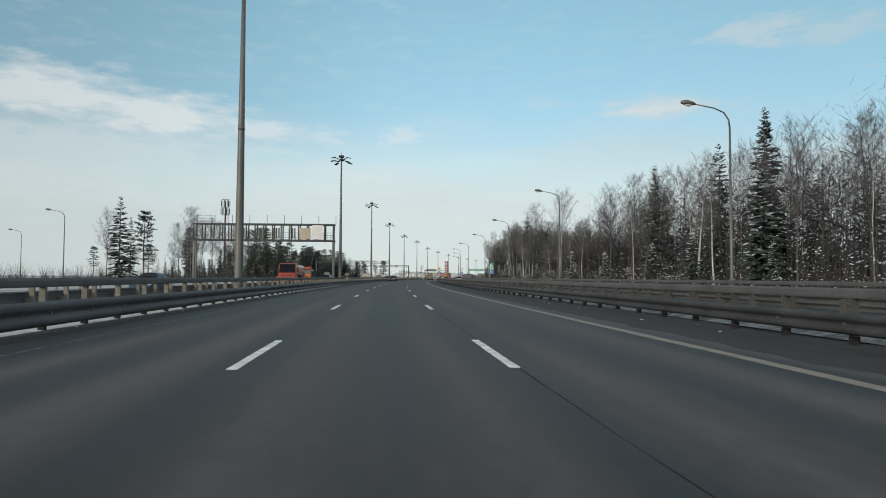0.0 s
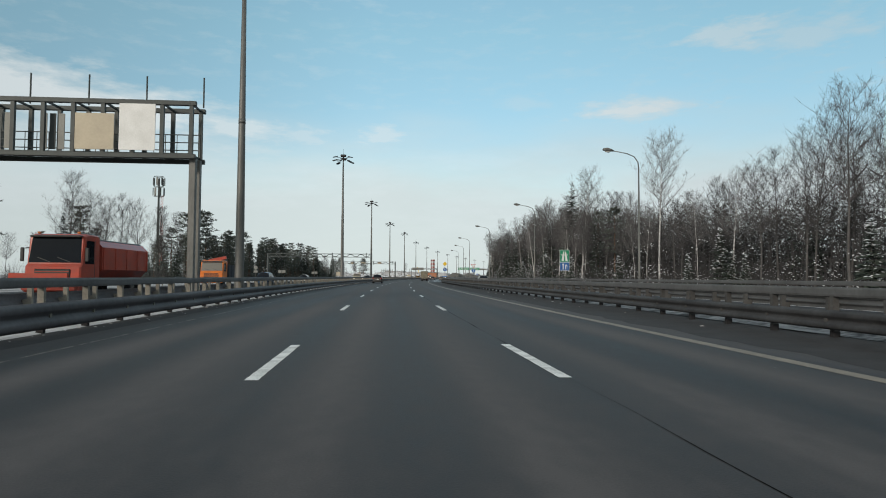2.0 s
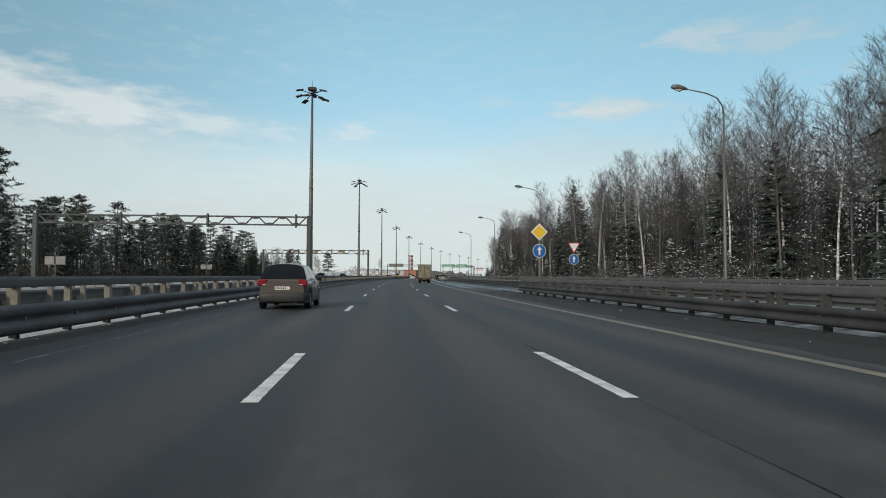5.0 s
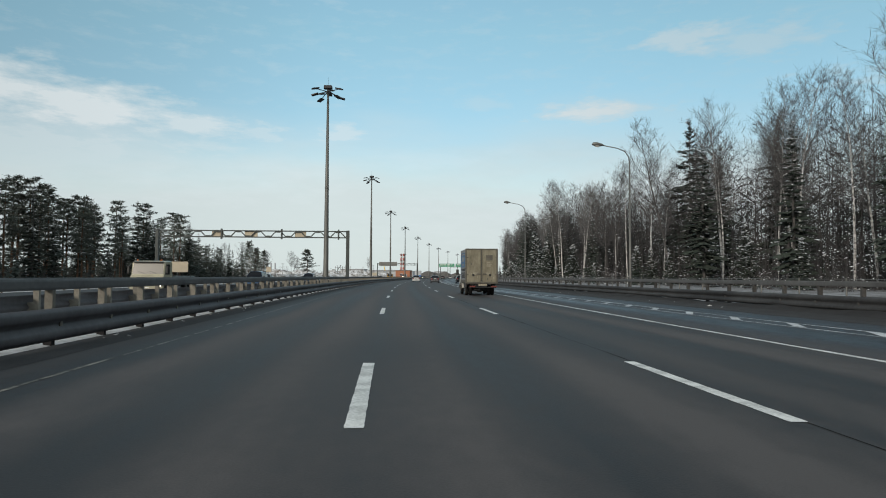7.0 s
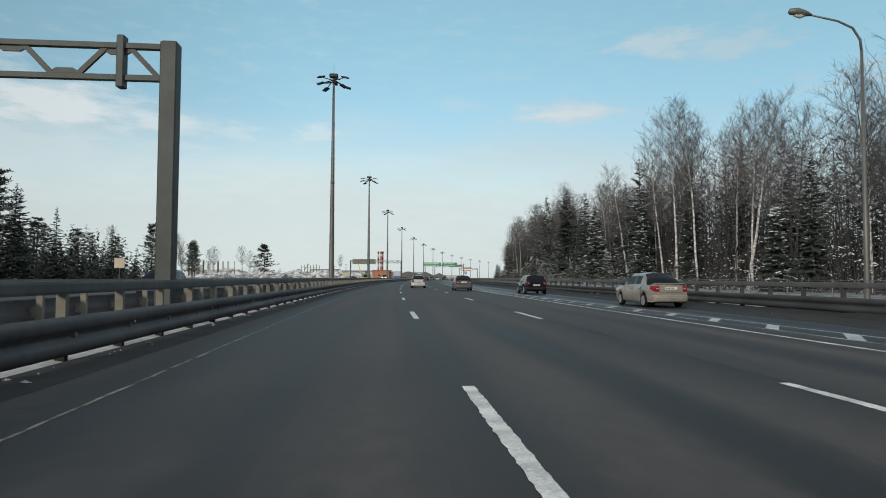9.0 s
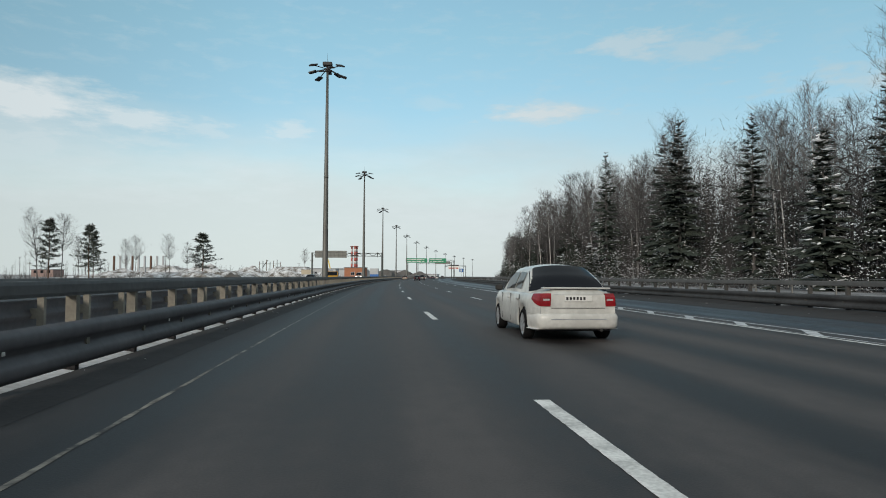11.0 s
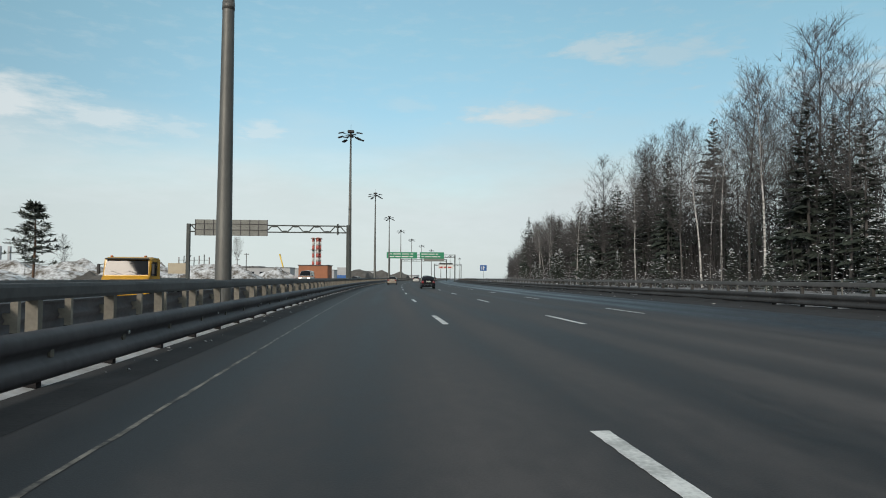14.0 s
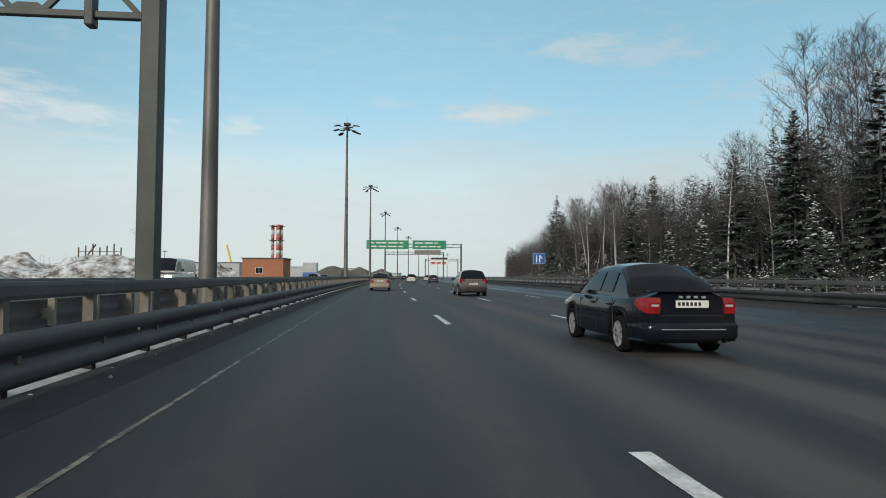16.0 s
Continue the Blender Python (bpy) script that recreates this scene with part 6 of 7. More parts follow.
CAB_WHITE = car_paint("dirty_white_cab", (0.58, 0.57, 0.54), mix=0.5)


def words(text, size, mat, root, m, name="lettering"):
    cu = bpy.data.curves.new(name, "FONT")
    cu.body, cu.size, cu.extrude = text, size, 0.002
    ob = bpy.data.objects.new(name, cu)
    me = bpy.data.meshes.new_from_object(ob)
    bpy.data.objects.remove(ob)
    me.name = name
    me.materials.clear()
    me.materials.append(mat)
    return part(name, me, root, m=m)


def box_truck(m):
    """Origin under the middle of the tail; nose towards +y."""
    root = thing("box_truck", "small white box truck with blue printing and a dusty tail", "truck", m)
    w, z0, z1, ln = 1.02, 0.84, 3.04, 3.75
    part("box", Build().box((-w, 0.03, z0), (w, ln, z1), 0.02).mesh("box", BOX_SIDE), root)
    part("skirt", Build().box((-w - 0.004, 0.03, z0 - 0.02), (w + 0.004, ln, z0 + 0.19), 0.01).mesh("skirt", BOX_FRAME), root)
    for x in (-w, w):
        part("corner_post", Build().box((x - 0.05, -0.03, z0 - 0.05), (x + 0.05, 0.06, z1 + 0.02), 0.012).mesh("corner_post", BOX_FRAME), root)
    for z in (z0 - 0.01, z1 - 0.02):
        part("tail_rail", Build().box((-w, -0.03, z - 0.05), (w, 0.06, z + 0.04), 0.012).mesh("tail_rail", BOX_FRAME), root)
    for x0, x1 in ((-w + 0.055, -0.015), (0.015, w - 0.055)):
        door = part("tail_door", Build().box((x0, -0.025, z0 + 0.045), (x1, 0.03, z1 - 0.075), 0.015).mesh("tail_door", BOX_REAR), root, "dusty tan tail door")
        rail_x = x1 - 0.05 if x1 < 0 else x0 + 0.05
        part("lock_rod", Build().tube([(rail_x, -0.045, z0 + 0.06), (rail_x, -0.045, z1 - 0.09)], 0.016, 6).mesh("lock_rod", BOX_FRAME), door)
        part("lock_handle", Build().box((min(rail_x, rail_x - 0.3 * (1 if x1 < 0 else -1)), -0.06, z0 + 0.52), (max(rail_x, rail_x - 0.3 * (1 if x1 < 0 else -1)), -0.035, z0 + 0.6), 0.01).mesh("lock_handle", BOX_FRAME), door)
        hx = x0 if x1 < 0 else x1
        for z in (z0 + 0.5, z0 + 1.6):
            part("hinge", Build().box((hx - 0.1, -0.045, z), (hx + 0.1, -0.02, z + 0.05), 0.008).mesh("hinge", BOX_FRAME), door)
    # scrubbed and smeared patches in the dust, and a faded notice
    rnd_ = random.Random(3)
    for k in range(14):
        x, z = rnd_.uniform(-0.9, 0.9), z0 + 0.08 + rnd_.random() ** 2 * 1.6
        if abs(x) < 0.12:
            continue
        ww, hh = rnd_.uniform(0.015, 0.05), rnd_.uniform(0.03, 0.12)
        n_ = 11
        v_ = [(x + ww * math.cos(2 * math.pi * i / n_) * rnd_.uniform(0.5, 1), -0.0285, z + hh * math.sin(2 * math.pi * i / n_) * rnd_.uniform(0.5, 1)) for i in range(n_)]
        part("smear", mesh("smear", v_, [tuple(range(n_))], BOX_SCRUB if k % 3 else BOX_FRAME), root)
    part("notice", Build().box((0.28, -0.03, z0 + 1.45), (0.72, -0.026, z0 + 1.8), 0).mesh("notice", BOX_FRAME), root, "faded notice in the dust")
    for k in range(3):
        part("lettering", Build().box((0.32, -0.033, z0 + 1.3 - 0.12 * k), (0.72 - 0.06 * k, -0.029, z0 + 1.36 - 0.12 * k), 0).mesh("lettering", BOX_SCRUB), root)
    for x in (-0.42, 0.42):
        part("lock_box", Build().box((x - 0.14, -0.06, z0 + 0.5), (x + 0.14, -0.02, z0 + 0.66), 0.02).mesh("lock_box", BOX_SCRUB), root)
        part("marker_tape", Build().box((x - 0.2 if x < 0 else x + 0.06, -0.066, z0 + 0.42), (x - 0.06 if x < 0 else x + 0.2, -0.058, z0 + 0.56), 0).mesh("marker_tape", BLACK), root)
    part("number_plate", Build().box((-0.2, -0.05, z0 - 0.2), (0.32, -0.035, z0 - 0.09), 0.004).mesh("number_plate", SIGN_BACK_TAN), root, "dirty number plate")
    for i in range(6):
        part("lettering", Build().box((-0.16 + 0.075 * i, -0.054, z0 - 0.17), (-0.115 + 0.075 * i, -0.048, z0 - 0.12), 0).mesh("lettering", INK), root)
    for x in (-0.78, 0.62):
        part("tail_lamp", Build().box((x, -0.04, z0 - 0.3), (x + 0.38, 0.05, z0 - 0.21), 0.015).mesh("tail_lamp", DIRTY_RED), root, "red tail lamp")
    part("bumper_bar", Build().box((-0.85, 0.0, z0 - 0.34), (0.95, 0.08, z0 - 0.26), 0.01).mesh("bumper_bar", BLACK), root)
    for x in (-0.38, 0.38):
        part("chassis_beam", Build().box((x - 0.05, 0.1, 0.6), (x + 0.05, 5.2, 0.78), 0.01).mesh("chassis_beam", BLACK), root)
    for x in (-w + 0.05, w - 0.15):
        part("mudguard", Build().box((x, 0.65, 0.52), (x + 0.1, 1.9, z0 - 0.02), 0.02).mesh("mudguard", PLASTIC), root)
    part("rear_axle", Build().tube([(-0.75, 1.25, 0.36), (0.75, 1.25, 0.36)], 0.09, 8).tube([(-0.16, 1.25, 0.36), (0.16, 1.25, 0.36)], 0.17, 10).mesh("rear_axle", BLACK, True), root)
    for x in (-0.86, -0.62, 0.62, 0.86):
        wheel(root, x, 1.25, 0.35, 0.2, STEEL_RIM)
    for x in (-0.82, 0.82):
        wheel(root, x, 4.75, 0.35, 0.2, STEEL_RIM)
    # cab: lofted from its floor, waist and roof
    cw = 0.93
    prof = [(3.8, 2.05), (4.45, 2.08), (4.75, 1.98), (5.2, 1.38), (5.45, 1.25), (5.75, 1.1), (5.85, 0.95)]
    v, f = [], []
    for y, zt in prof:
        arch = 0.45
        q = 0.43 ** 2 - (y - 4.75) ** 2
        if q > 0:
            arch = 0.35 + math.sqrt(q)
        waist = min(1.32, zt - 0.05)
        rw = cw * (0.84 if zt > 1.5 else 0.93)
        half = [(cw * 0.97, arch), (cw, max(arch + 0.06, 0.8)), (cw * 0.98, waist), (rw, zt - 0.06), (rw * 0.85, zt), (0, zt + 0.02)]
        v += [(-x, y, z) for x, z in half] + [(x, y, z) for x, z in reversed(half[:-1])]
    k = 11
    for i in range(len(prof) - 1):
        for j in range(k - 1):
            f.append((i * k + j, i * k + j + 1, (i + 1) * k + j + 1, (i + 1) * k + j))
    f += [tuple(range(k)), tuple((len(prof) - 1) * k + j for j in reversed(range(k)))]
    part("cab", mesh("cab", v, f, CAB_WHITE), root, "dirty white cab")
    for sgn in (-1, 1):
        q = ((sgn * cw * 0.985, 3.95, 1.34), (sgn * cw * 0.985, 4.98, 1.34), (sgn * cw * 0.86, 4.66, 1.94), (sgn * cw * 0.86, 3.95, 1.98))
        if sgn < 0:
            q = (q[1], q[0], q[3], q[2])
        part("door_window", pane(q, 0.04, 0.96, 0.05, 0.92, 0.02, CAR_GLASS, "door_window"), root)
        part("door_handle", Build().box((sgn * cw - 0.02, 4.0, 1.18), (sgn * cw + 0.02, 4.16, 1.23), 0.008).mesh("door_handle", PLASTIC), root)
        part("mirror", Build().box((sgn * (cw + 0.2) - 0.1, 5.0, 1.35), (sgn * (cw + 0.2) + 0.1, 5.1, 1.75), 0.03).mesh("mirror", PLASTIC), root)
        part("mirror_arm", Build().bar((sgn * cw * 0.95, 5.0, 1.4), (sgn * (cw + 0.2), 5.05, 1.45), 0.03, 0.03).mesh("mirror_arm", PLASTIC), root)
        part("headlamp", Build().box((min(sgn * 0.55, sgn * 0.8), 5.75, 0.8), (max(sgn * 0.55, sgn * 0.8), 5.88, 1.0), 0.03).mesh("headlamp", HEAD), root)
    part("front_bumper", Build().box((-cw, 5.55, 0.36), (cw, 5.93, 0.68), 0.07).mesh("front_bumper", PLASTIC), root, "grey plastic bumper")
    for sgn in (-1, 1):
        part("door_seam", Build().box((sgn * cw - 0.012, 3.9, 0.75), (sgn * cw + 0.006, 3.92, 1.95), 0).box((sgn * cw - 0.012, 4.3, 0.75), (sgn * cw + 0.006, 4.32, 1.3), 0).mesh("door_seam", PLASTIC), root)
        part("sill", Build().box((sgn * cw * 0.975 - 0.02, 3.82, 0.42), (sgn * cw * 0.975 + 0.03, 4.32, 0.78), 0.015).mesh("sill", BOX_FRAME), root, "rusty mud-caked sill")
        b = Build()
        arc = [(sgn * (cw - 0.01), 4.75 + 0.46 * math.cos(math.pi * k / 10), 0.35 + 0.46 * math.sin(math.pi * k / 10)) for k in range(11)]
        part("wheel_arch", b.tube(arc, 0.035, 6).mesh("wheel_arch", BOX_FRAME, True), root)
        part("indicator", Build().box((sgn * (cw - 0.01) - 0.03, 5.5, 0.92), (sgn * (cw - 0.01) + 0.02, 5.72, 1.06), 0.02).mesh("indicator", PLASTIC), root)
    part("windscreen", pane(((cw * 0.86, 5.17, 1.42), (-cw * 0.86, 5.17, 1.42), (-cw * 0.72, 4.78, 1.96), (cw * 0.72, 4.78, 1.96)), 0.02, 0.98, 0.03, 0.95, 0.03, CAR_GLASS, "windscreen"), root)
    # printing on the box's side, seen from the left lanes
    side = Matrix(((0, 0, -1, -w - 0.006), (-1, 0, 0, ln), (0, 1, 0, z0), (0, 0, 0, 1)))  # u runs from nose to tail

    def card(u0, u1, v0, v1, mat, name, lift=0.0):
        b = Build().box((-w - 0.005 - lift, ln - u1, z0 + v0), (-w - 0.001, ln - u0, z0 + v1), 0)
        return part(name, b.mesh(name, mat), root)

    card(0.72, 2.95, 1.02, 1.98, LOGO_BLUE, "blue_panel")
    words("БЕСПЛАТНАЯ ОЦЕНКА", 0.17, BOX_SIDE, root, side @ Matrix.Translation((1.05, 1.79, 0.006)) @ Matrix.Diagonal((0.95, 1.05, 1, 1)))
    for i in range(7):
        card(1.15 + 0.21 * i, 1.3 + 0.21 * i, 1.38, 1.7, BOX_SIDE, "lettering", 0.004)
    card(1.25, 2.4, 1.1, 1.26, BOX_SIDE, "lettering", 0.004)
    for r in range(6):
        for c in range(4):
            if r == 5 and c in (0, 3):
                continue
            card(0.1 + 0.13 * c, 0.21 + 0.13 * c, 1.02 + 0.14 * r, 1.14 + 0.14 * r, LOGO_BLUE, "logo_square")
    b = Build()
    for (ua, va), (ub, vb) in (((0.12, 0.25), (0.36, 0.95)), ((0.5, 0.25), (0.2, 0.95))):
        b.bar((-w - 0.004, ln - ua, z0 + va), (-w - 0.004, ln - ub, z0 + vb), 0.006, 0.09)
    part("logo_mark", b.mesh("logo_mark", LOGO_BLUE), root)
    words("ОФИСНЫЙ КВАРТИРНЫЙ ДАЧНЫЙ", 0.175, INK, root, side @ Matrix.Translation((0.72, 0.78, 0)) @ Matrix.Diagonal((0.92, 1.1, 1, 1)))
    words("СПБ ПЕРЕЕЗД", 0.44, INK, root, side @ Matrix.Translation((0.72, 0.29, 0)) @ Matrix.Diagonal((0.86, 1.15, 1, 1)))
    tri = mesh("blue_panel", [(-w - 0.005, 0.45, z0 + 1.2), (-w - 0.005, 0.06, z0 + 0.65), (-w - 0.005, 0.06, z0 + 1.95)], [(0, 1, 2)], LOGO_BLUE)
    part("blue_panel", tri, root)
    return root


box_truck(M(269.7, 6.0, 0))


# ---- oncoming heavy lorries ----
TARP = material("grey_load", (0.25, 0.27, 0.27), 0.8, 0, (0.16, 0.18, 0.18), scale=1, bump=0.1)


def lorry(m, label, cabpaint, load, ln=8.0, body_h=1.3, crane=False, hopper=False, glass=None, high=2.95):
    """An oncoming lorry: tail at the origin, nose towards +y."""
    root = thing("lorry", label, "truck", m, on)
    w = 1.25
    # cab: a raked, rounded shell over a floor above the wheels
    side = [(ln - 2.0, 0.95), (ln - 2.0, high - 0.12), (ln - 1.85, high), (ln - 0.75, high + 0.02), (ln - 0.4, high - 0.1), (ln - 0.2, 1.75), (ln - 0.04, 1.6), (ln, 0.95)]
    v, f = [], []
    for x, k in ((-w, 0.06), (-w + 0.07, 0.0), (w - 0.07, 0.0), (w, 0.06)):
        for y, z in side:
            v.append((x, y - (k if y > ln - 1 else -k), z - (k if z > 2 else 0)))
    n_ = len(side)
    for a in range(3):
        for i in range(n_):
            j = (i + 1) % n_
            f.append((a * n_ + i, (a + 1) * n_ + i, (a + 1) * n_ + j, a * n_ + j))
    f += [tuple(range(n_)), tuple(3 * n_ + i for i in reversed(range(n_)))]
    cab = part("cab", mesh("cab", v, f, cabpaint), root)
    top_z, top_y = high - 0.16, ln - 0.4
    part("windscreen", pane(((w * 0.94, ln - 0.215, 1.8), (-w * 0.94, ln - 0.215, 1.8), (-w * 0.88, top_y - 0.01, top_z), (w * 0.88, top_y - 0.01, top_z)), 0, 1, 0, 1, 0.02, glass or CAR_GLASS, "windscreen"), root, "wide windscreen")
    for sgn in (-1, 1):
        xx = sgn * (w + 0.004)
        q = [(xx, ln - 1.35, 1.75), (xx, ln - 0.42, 1.75), (xx, ln - 0.58, high - 0.3), (xx, ln - 1.35, high - 0.3)]
        if sgn < 0:
            q = [q[1], q[0], q[3], q[2]]
        part("side_window", pane(q, 0, 1, 0, 1, 0.01, CAR_GLASS, "side_window"), cab)
        part("door_seam", Build().box((sgn * w - 0.01, ln - 1.45, 1.0), (sgn * w + 0.01, ln - 1.43, high - 0.25), 0).mesh("door_seam", PLASTIC), cab)
        part("door_step", Build().box((min(sgn * 1.0, sgn * 1.27), ln - 1.3, 0.5), (max(sgn * 1.0, sgn * 1.27), ln - 0.6, 0.92), 0.04).mesh("door_step", PLASTIC), root)
        part("mirror", Build().box((sgn * (w + 0.2) - 0.08, ln - 0.25, 1.85), (sgn * (w + 0.2) + 0.08, ln - 0.14, 2.5), 0.03).bar((sgn * w, ln - 0.4, 2.5), (sgn * (w + 0.2), ln - 0.2, 2.45), 0.04, 0.04).mesh("mirror", PLASTIC), root)
        part("headlamp", Build().box((min(sgn * 0.8, sgn * 1.13), ln + 0.02, 0.72), (max(sgn * 0.8, sgn * 1.13), ln + 0.135, 0.92), 0.03).mesh("headlamp", HEAD_LIT), root)
        part("marker_lamp", Build().box((sgn * 0.9 - 0.07, ln - 0.62, high + 0.01), (sgn * 0.9 + 0.07, ln - 0.48, high + 0.12), 0.03).mesh("marker_lamp", ORANGE), root, "orange roof lamp")
    part("grille", Build().box((-0.8, ln - 0.06, 1.02), (0.8, ln + 0.03, 1.5), 0.04).mesh("grille", PLASTIC), root)
    for z in (1.12, 1.24, 1.36):
        part("grille_bar", Build().box((-0.76, ln + 0.02, z), (0.76, ln + 0.05, z + 0.035), 0.008).mesh("grille_bar", cabpaint), root)
    part("bumper", Build().box((-w, ln - 0.3, 0.42), (w, ln + 0.12, 0.95), 0.07).mesh("bumper", cabpaint), root)
    part("number_plate", Build().box((-0.26, ln + 0.115, 0.55), (0.26, ln + 0.13, 0.66), 0).mesh("number_plate", WHITE), root)
    part("sun_visor", Build().box((-w * 0.92, ln - 0.5, high - 0.16), (w * 0.92, ln - 0.18, high - 0.06), 0.03).mesh("sun_visor", PLASTIC), root)
    part("wiper", Build().bar((-0.7, ln - 0.2, 1.82), (-0.1, ln - 0.24, 2.05), 0.02, 0.03).bar((0.2, ln - 0.2, 1.82), (0.8, ln - 0.24, 2.05), 0.02, 0.03).mesh("wiper", PLASTIC), root)
    part("chassis", Build().box((-0.45, 0.2, 0.65), (0.45, ln - 0.4, 0.95), 0.02).mesh("chassis", BLACK), root)
    if hopper:
        # a spreader hopper: upright sides, sloping shoulders and a covered top
        y0, y1 = 0.3, ln - 2.25
        sect = [(-0.8, 1.05), (-w, 1.5), (-w, 2.62), (-0.95, 2.95), (0.95, 2.95), (w, 2.62), (w, 1.5), (0.8, 1.05)]
        v = [(x, y, z) for y in (y0, y1) for x, z in sect]
        f = [(i, (i + 1) % 8, 8 + (i + 1) % 8, 8 + i) for i in range(8)] + [tuple(reversed(range(8))), tuple(range(8, 16))]
        part("hopper", mesh("hopper", v, f, load), root, "red spreader hopper")
        for k in range(5):
            y = y0 + 0.15 + k * (y1 - y0 - 0.3) / 4
            b = Build()
            for sgn in (-1, 1):
                b.bar((sgn * 1.26, y, 1.5), (sgn * 1.26, y, 2.6), 0.05, 0.06)
            part("hopper_rib", b.mesh("hopper_rib", load), root)
        part("top_cover", Build().box((-0.9, y0 + 0.1, 2.95), (0.9, y1 - 0.1, 3.03), 0.03).mesh("top_cover", TARP), root, "grey hopper cover")
        part("cab_bulkhead", Build().box((-1.1, ln - 2.22, 1.0), (1.1, ln - 2.05, 2.9), 0.03).mesh("cab_bulkhead", PLASTIC), root)
        b = Build().box((-1.2, ln + 0.12, 0.5), (1.2, ln + 0.35, 0.8), 0.05)
        for sgn in (-1, 1):
            b.bar((sgn * 0.6, ln + 0.3, 0.7), (sgn * 0.9, ln + 1.15, 1.15), 0.12, 0.12)
        b.bar((-1.25, ln + 1.15, 1.15), (1.25, ln + 1.15, 1.15), 0.14, 0.3)
        part("plough_frame", b.mesh("plough_frame", cabpaint), root, "raised red plough frame")
    else:
        b = Build()
        b.box((-w, 0.1, 1.05), (w, ln - 2.3, 1.15), 0)
        b.box((-w, 0.1, 1.15), (-w + 0.08, ln - 2.3, 1.15 + body_h), 0.01).box((w - 0.08, 0.1, 1.15), (w, ln - 2.3, 1.15 + body_h), 0.01)
        b.box((-w + 0.08, 0.1, 1.15), (w - 0.08, 0.18, 1.15 + body_h), 0.01).box((-w + 0.08, ln - 2.38, 1.15), (w - 0.08, ln - 2.3, 1.3 + body_h), 0.01)
        part("load_bed", b.mesh("load_bed", load), root)
        for k in range(6):
            y = 0.3 + k * (ln - 2.8) / 5
            for sgn in (-1, 1):
                part("bed_rib", Build().box((sgn * w - 0.05, y - 0.05, 1.12), (sgn * w + 0.05, y + 0.05, 1.15 + body_h), 0.01).mesh("bed_rib", load), root)
    if crane:
        b = Build()
        b.box((-0.35, ln - 2.35, 1.0), (0.35, ln - 2.1, 2.9), 0.04)
        b.box((-1.15, ln - 2.5, 2.45), (1.15, ln - 2.12, 2.95), 0.08)
        b.bar((0.9, ln - 2.3, 2.95), (-1.0, ln - 2.35, 3.35), 0.3, 0.34)
        b.bar((-1.0, ln - 2.35, 3.35), (0.6, ln - 2.8, 3.1), 0.22, 0.26)
        b.box((0.55, ln - 3.3, 2.5), (1.15, ln - 2.6, 3.1), 0.06)
        b.bar((1.0, ln - 3.0, 2.8), (0.2, ln - 5.2, 2.6), 0.18, 0.2)
        part("folded_crane", b.mesh("folded_crane", TRUCKRED), root, "folded red loading crane")
    for y in (ln - 1.0, 1.1, 2.3):
        for sgn in (-1, 1):
            wheel(root, sgn * 1.02, y, 0.5, 0.32, STEEL_RIM)
    return root


lorry(M(105.0, -13.8, 0, 180), "red oncoming road-service lorry with a spreader hopper", TRUCKRED, TRUCKRED, 8.6, hopper=True, high=3.15)
lorry(M(149.0, -18.6, 0, 180), "orange oncoming tipper lorry with a folded crane", ORANGE, BOX_DARK, 9.5, 1.35, crane=True, glass=SKY_PALE_GLASS)
CREAM = car_paint("cream_truck_paint", (0.42, 0.4, 0.3))
lorry(M(276.0, -15.2, 0, 180) @ Matrix.Diagonal((0.82, 0.8, 0.72, 1)), "cream flatbed lorry in the oncoming lanes", CREAM, TARP, 8.0, 0.5, glass=SKY_PALE_GLASS)
YEL = car_paint("yellow_truck_paint", (0.62, 0.33, 0.03))
lorry(M(493.0, -13.6, 0, 180) @ Matrix.Diagonal((0.85, 0.8, 0.72, 1)), "yellow flatbed lorry in the oncoming lanes", YEL, TARP, 7.5, 0.45)

# ---- road signs ----
def sign_post(name, label, s, d, height, r=0.04):
    root = thing(name, label, "road sign", M(s, d, 0))
    part("post", Build().tube([(0, 0.05, -0.3), (0, 0.05, height)], r, 8).mesh("post", POLE), root)
    return root


def plate_sign(root, x0, x1, z0, z1, mat, rim=None, name="sign_panel"):
    if rim:
        part("sign_rim", Build().box((x0 - 0.03, -0.012, z0 - 0.03), (x1 + 0.03, 0.012, z1 + 0.03), 0.004).mesh("sign_rim", rim), root)
    return part(name, Build().box((x0, -0.02, z0), (x1, 0.004, z1), 0.003).mesh(name, mat), root)


def disc_sign(root, z, r, mat, name="sign_disc", y=-0.02, sides=24):
    return part(name, Build().tube([(0, y - 0.01, z), (0, y + 0.01, z)], r, sides).mesh(name, mat), root)


g = sign_post("motorway_sign", "green motorway sign over a blue lane sign", 137, 20.9, 4.3)
top = plate_sign(g, -0.52, 0.52, 3.0, 4.3, GREEN, WHITE)
bb = Build()
for sgn in (-1, 1):
    bb.add([(sgn * 0.07, -0.026, 3.1), (sgn * 0.36, -0.026, 3.1), (sgn * 0.14, -0.026, 4.15), (sgn * 0.04, -0.026, 4.15)], [(0, 1, 2, 3)])
bb.box((-0.38, -0.03, 3.72), (0.38, -0.024, 3.82), 0)
part("symbol", bb.mesh("symbol", WHITE), top)
low = plate_sign(g, -0.52, 0.52, 2.05, 2.92, BLUE, WHITE)
bb = Build()
for x in (-0.22, 0.08):
    bb.box((x, -0.03, 2.15), (x + 0.1, -0.024, 2.7), 0)
bb.add([(-0.3, -0.027, 2.66), (-0.04, -0.027, 2.66), (-0.17, -0.027, 2.84)], [(0, 1, 2)])
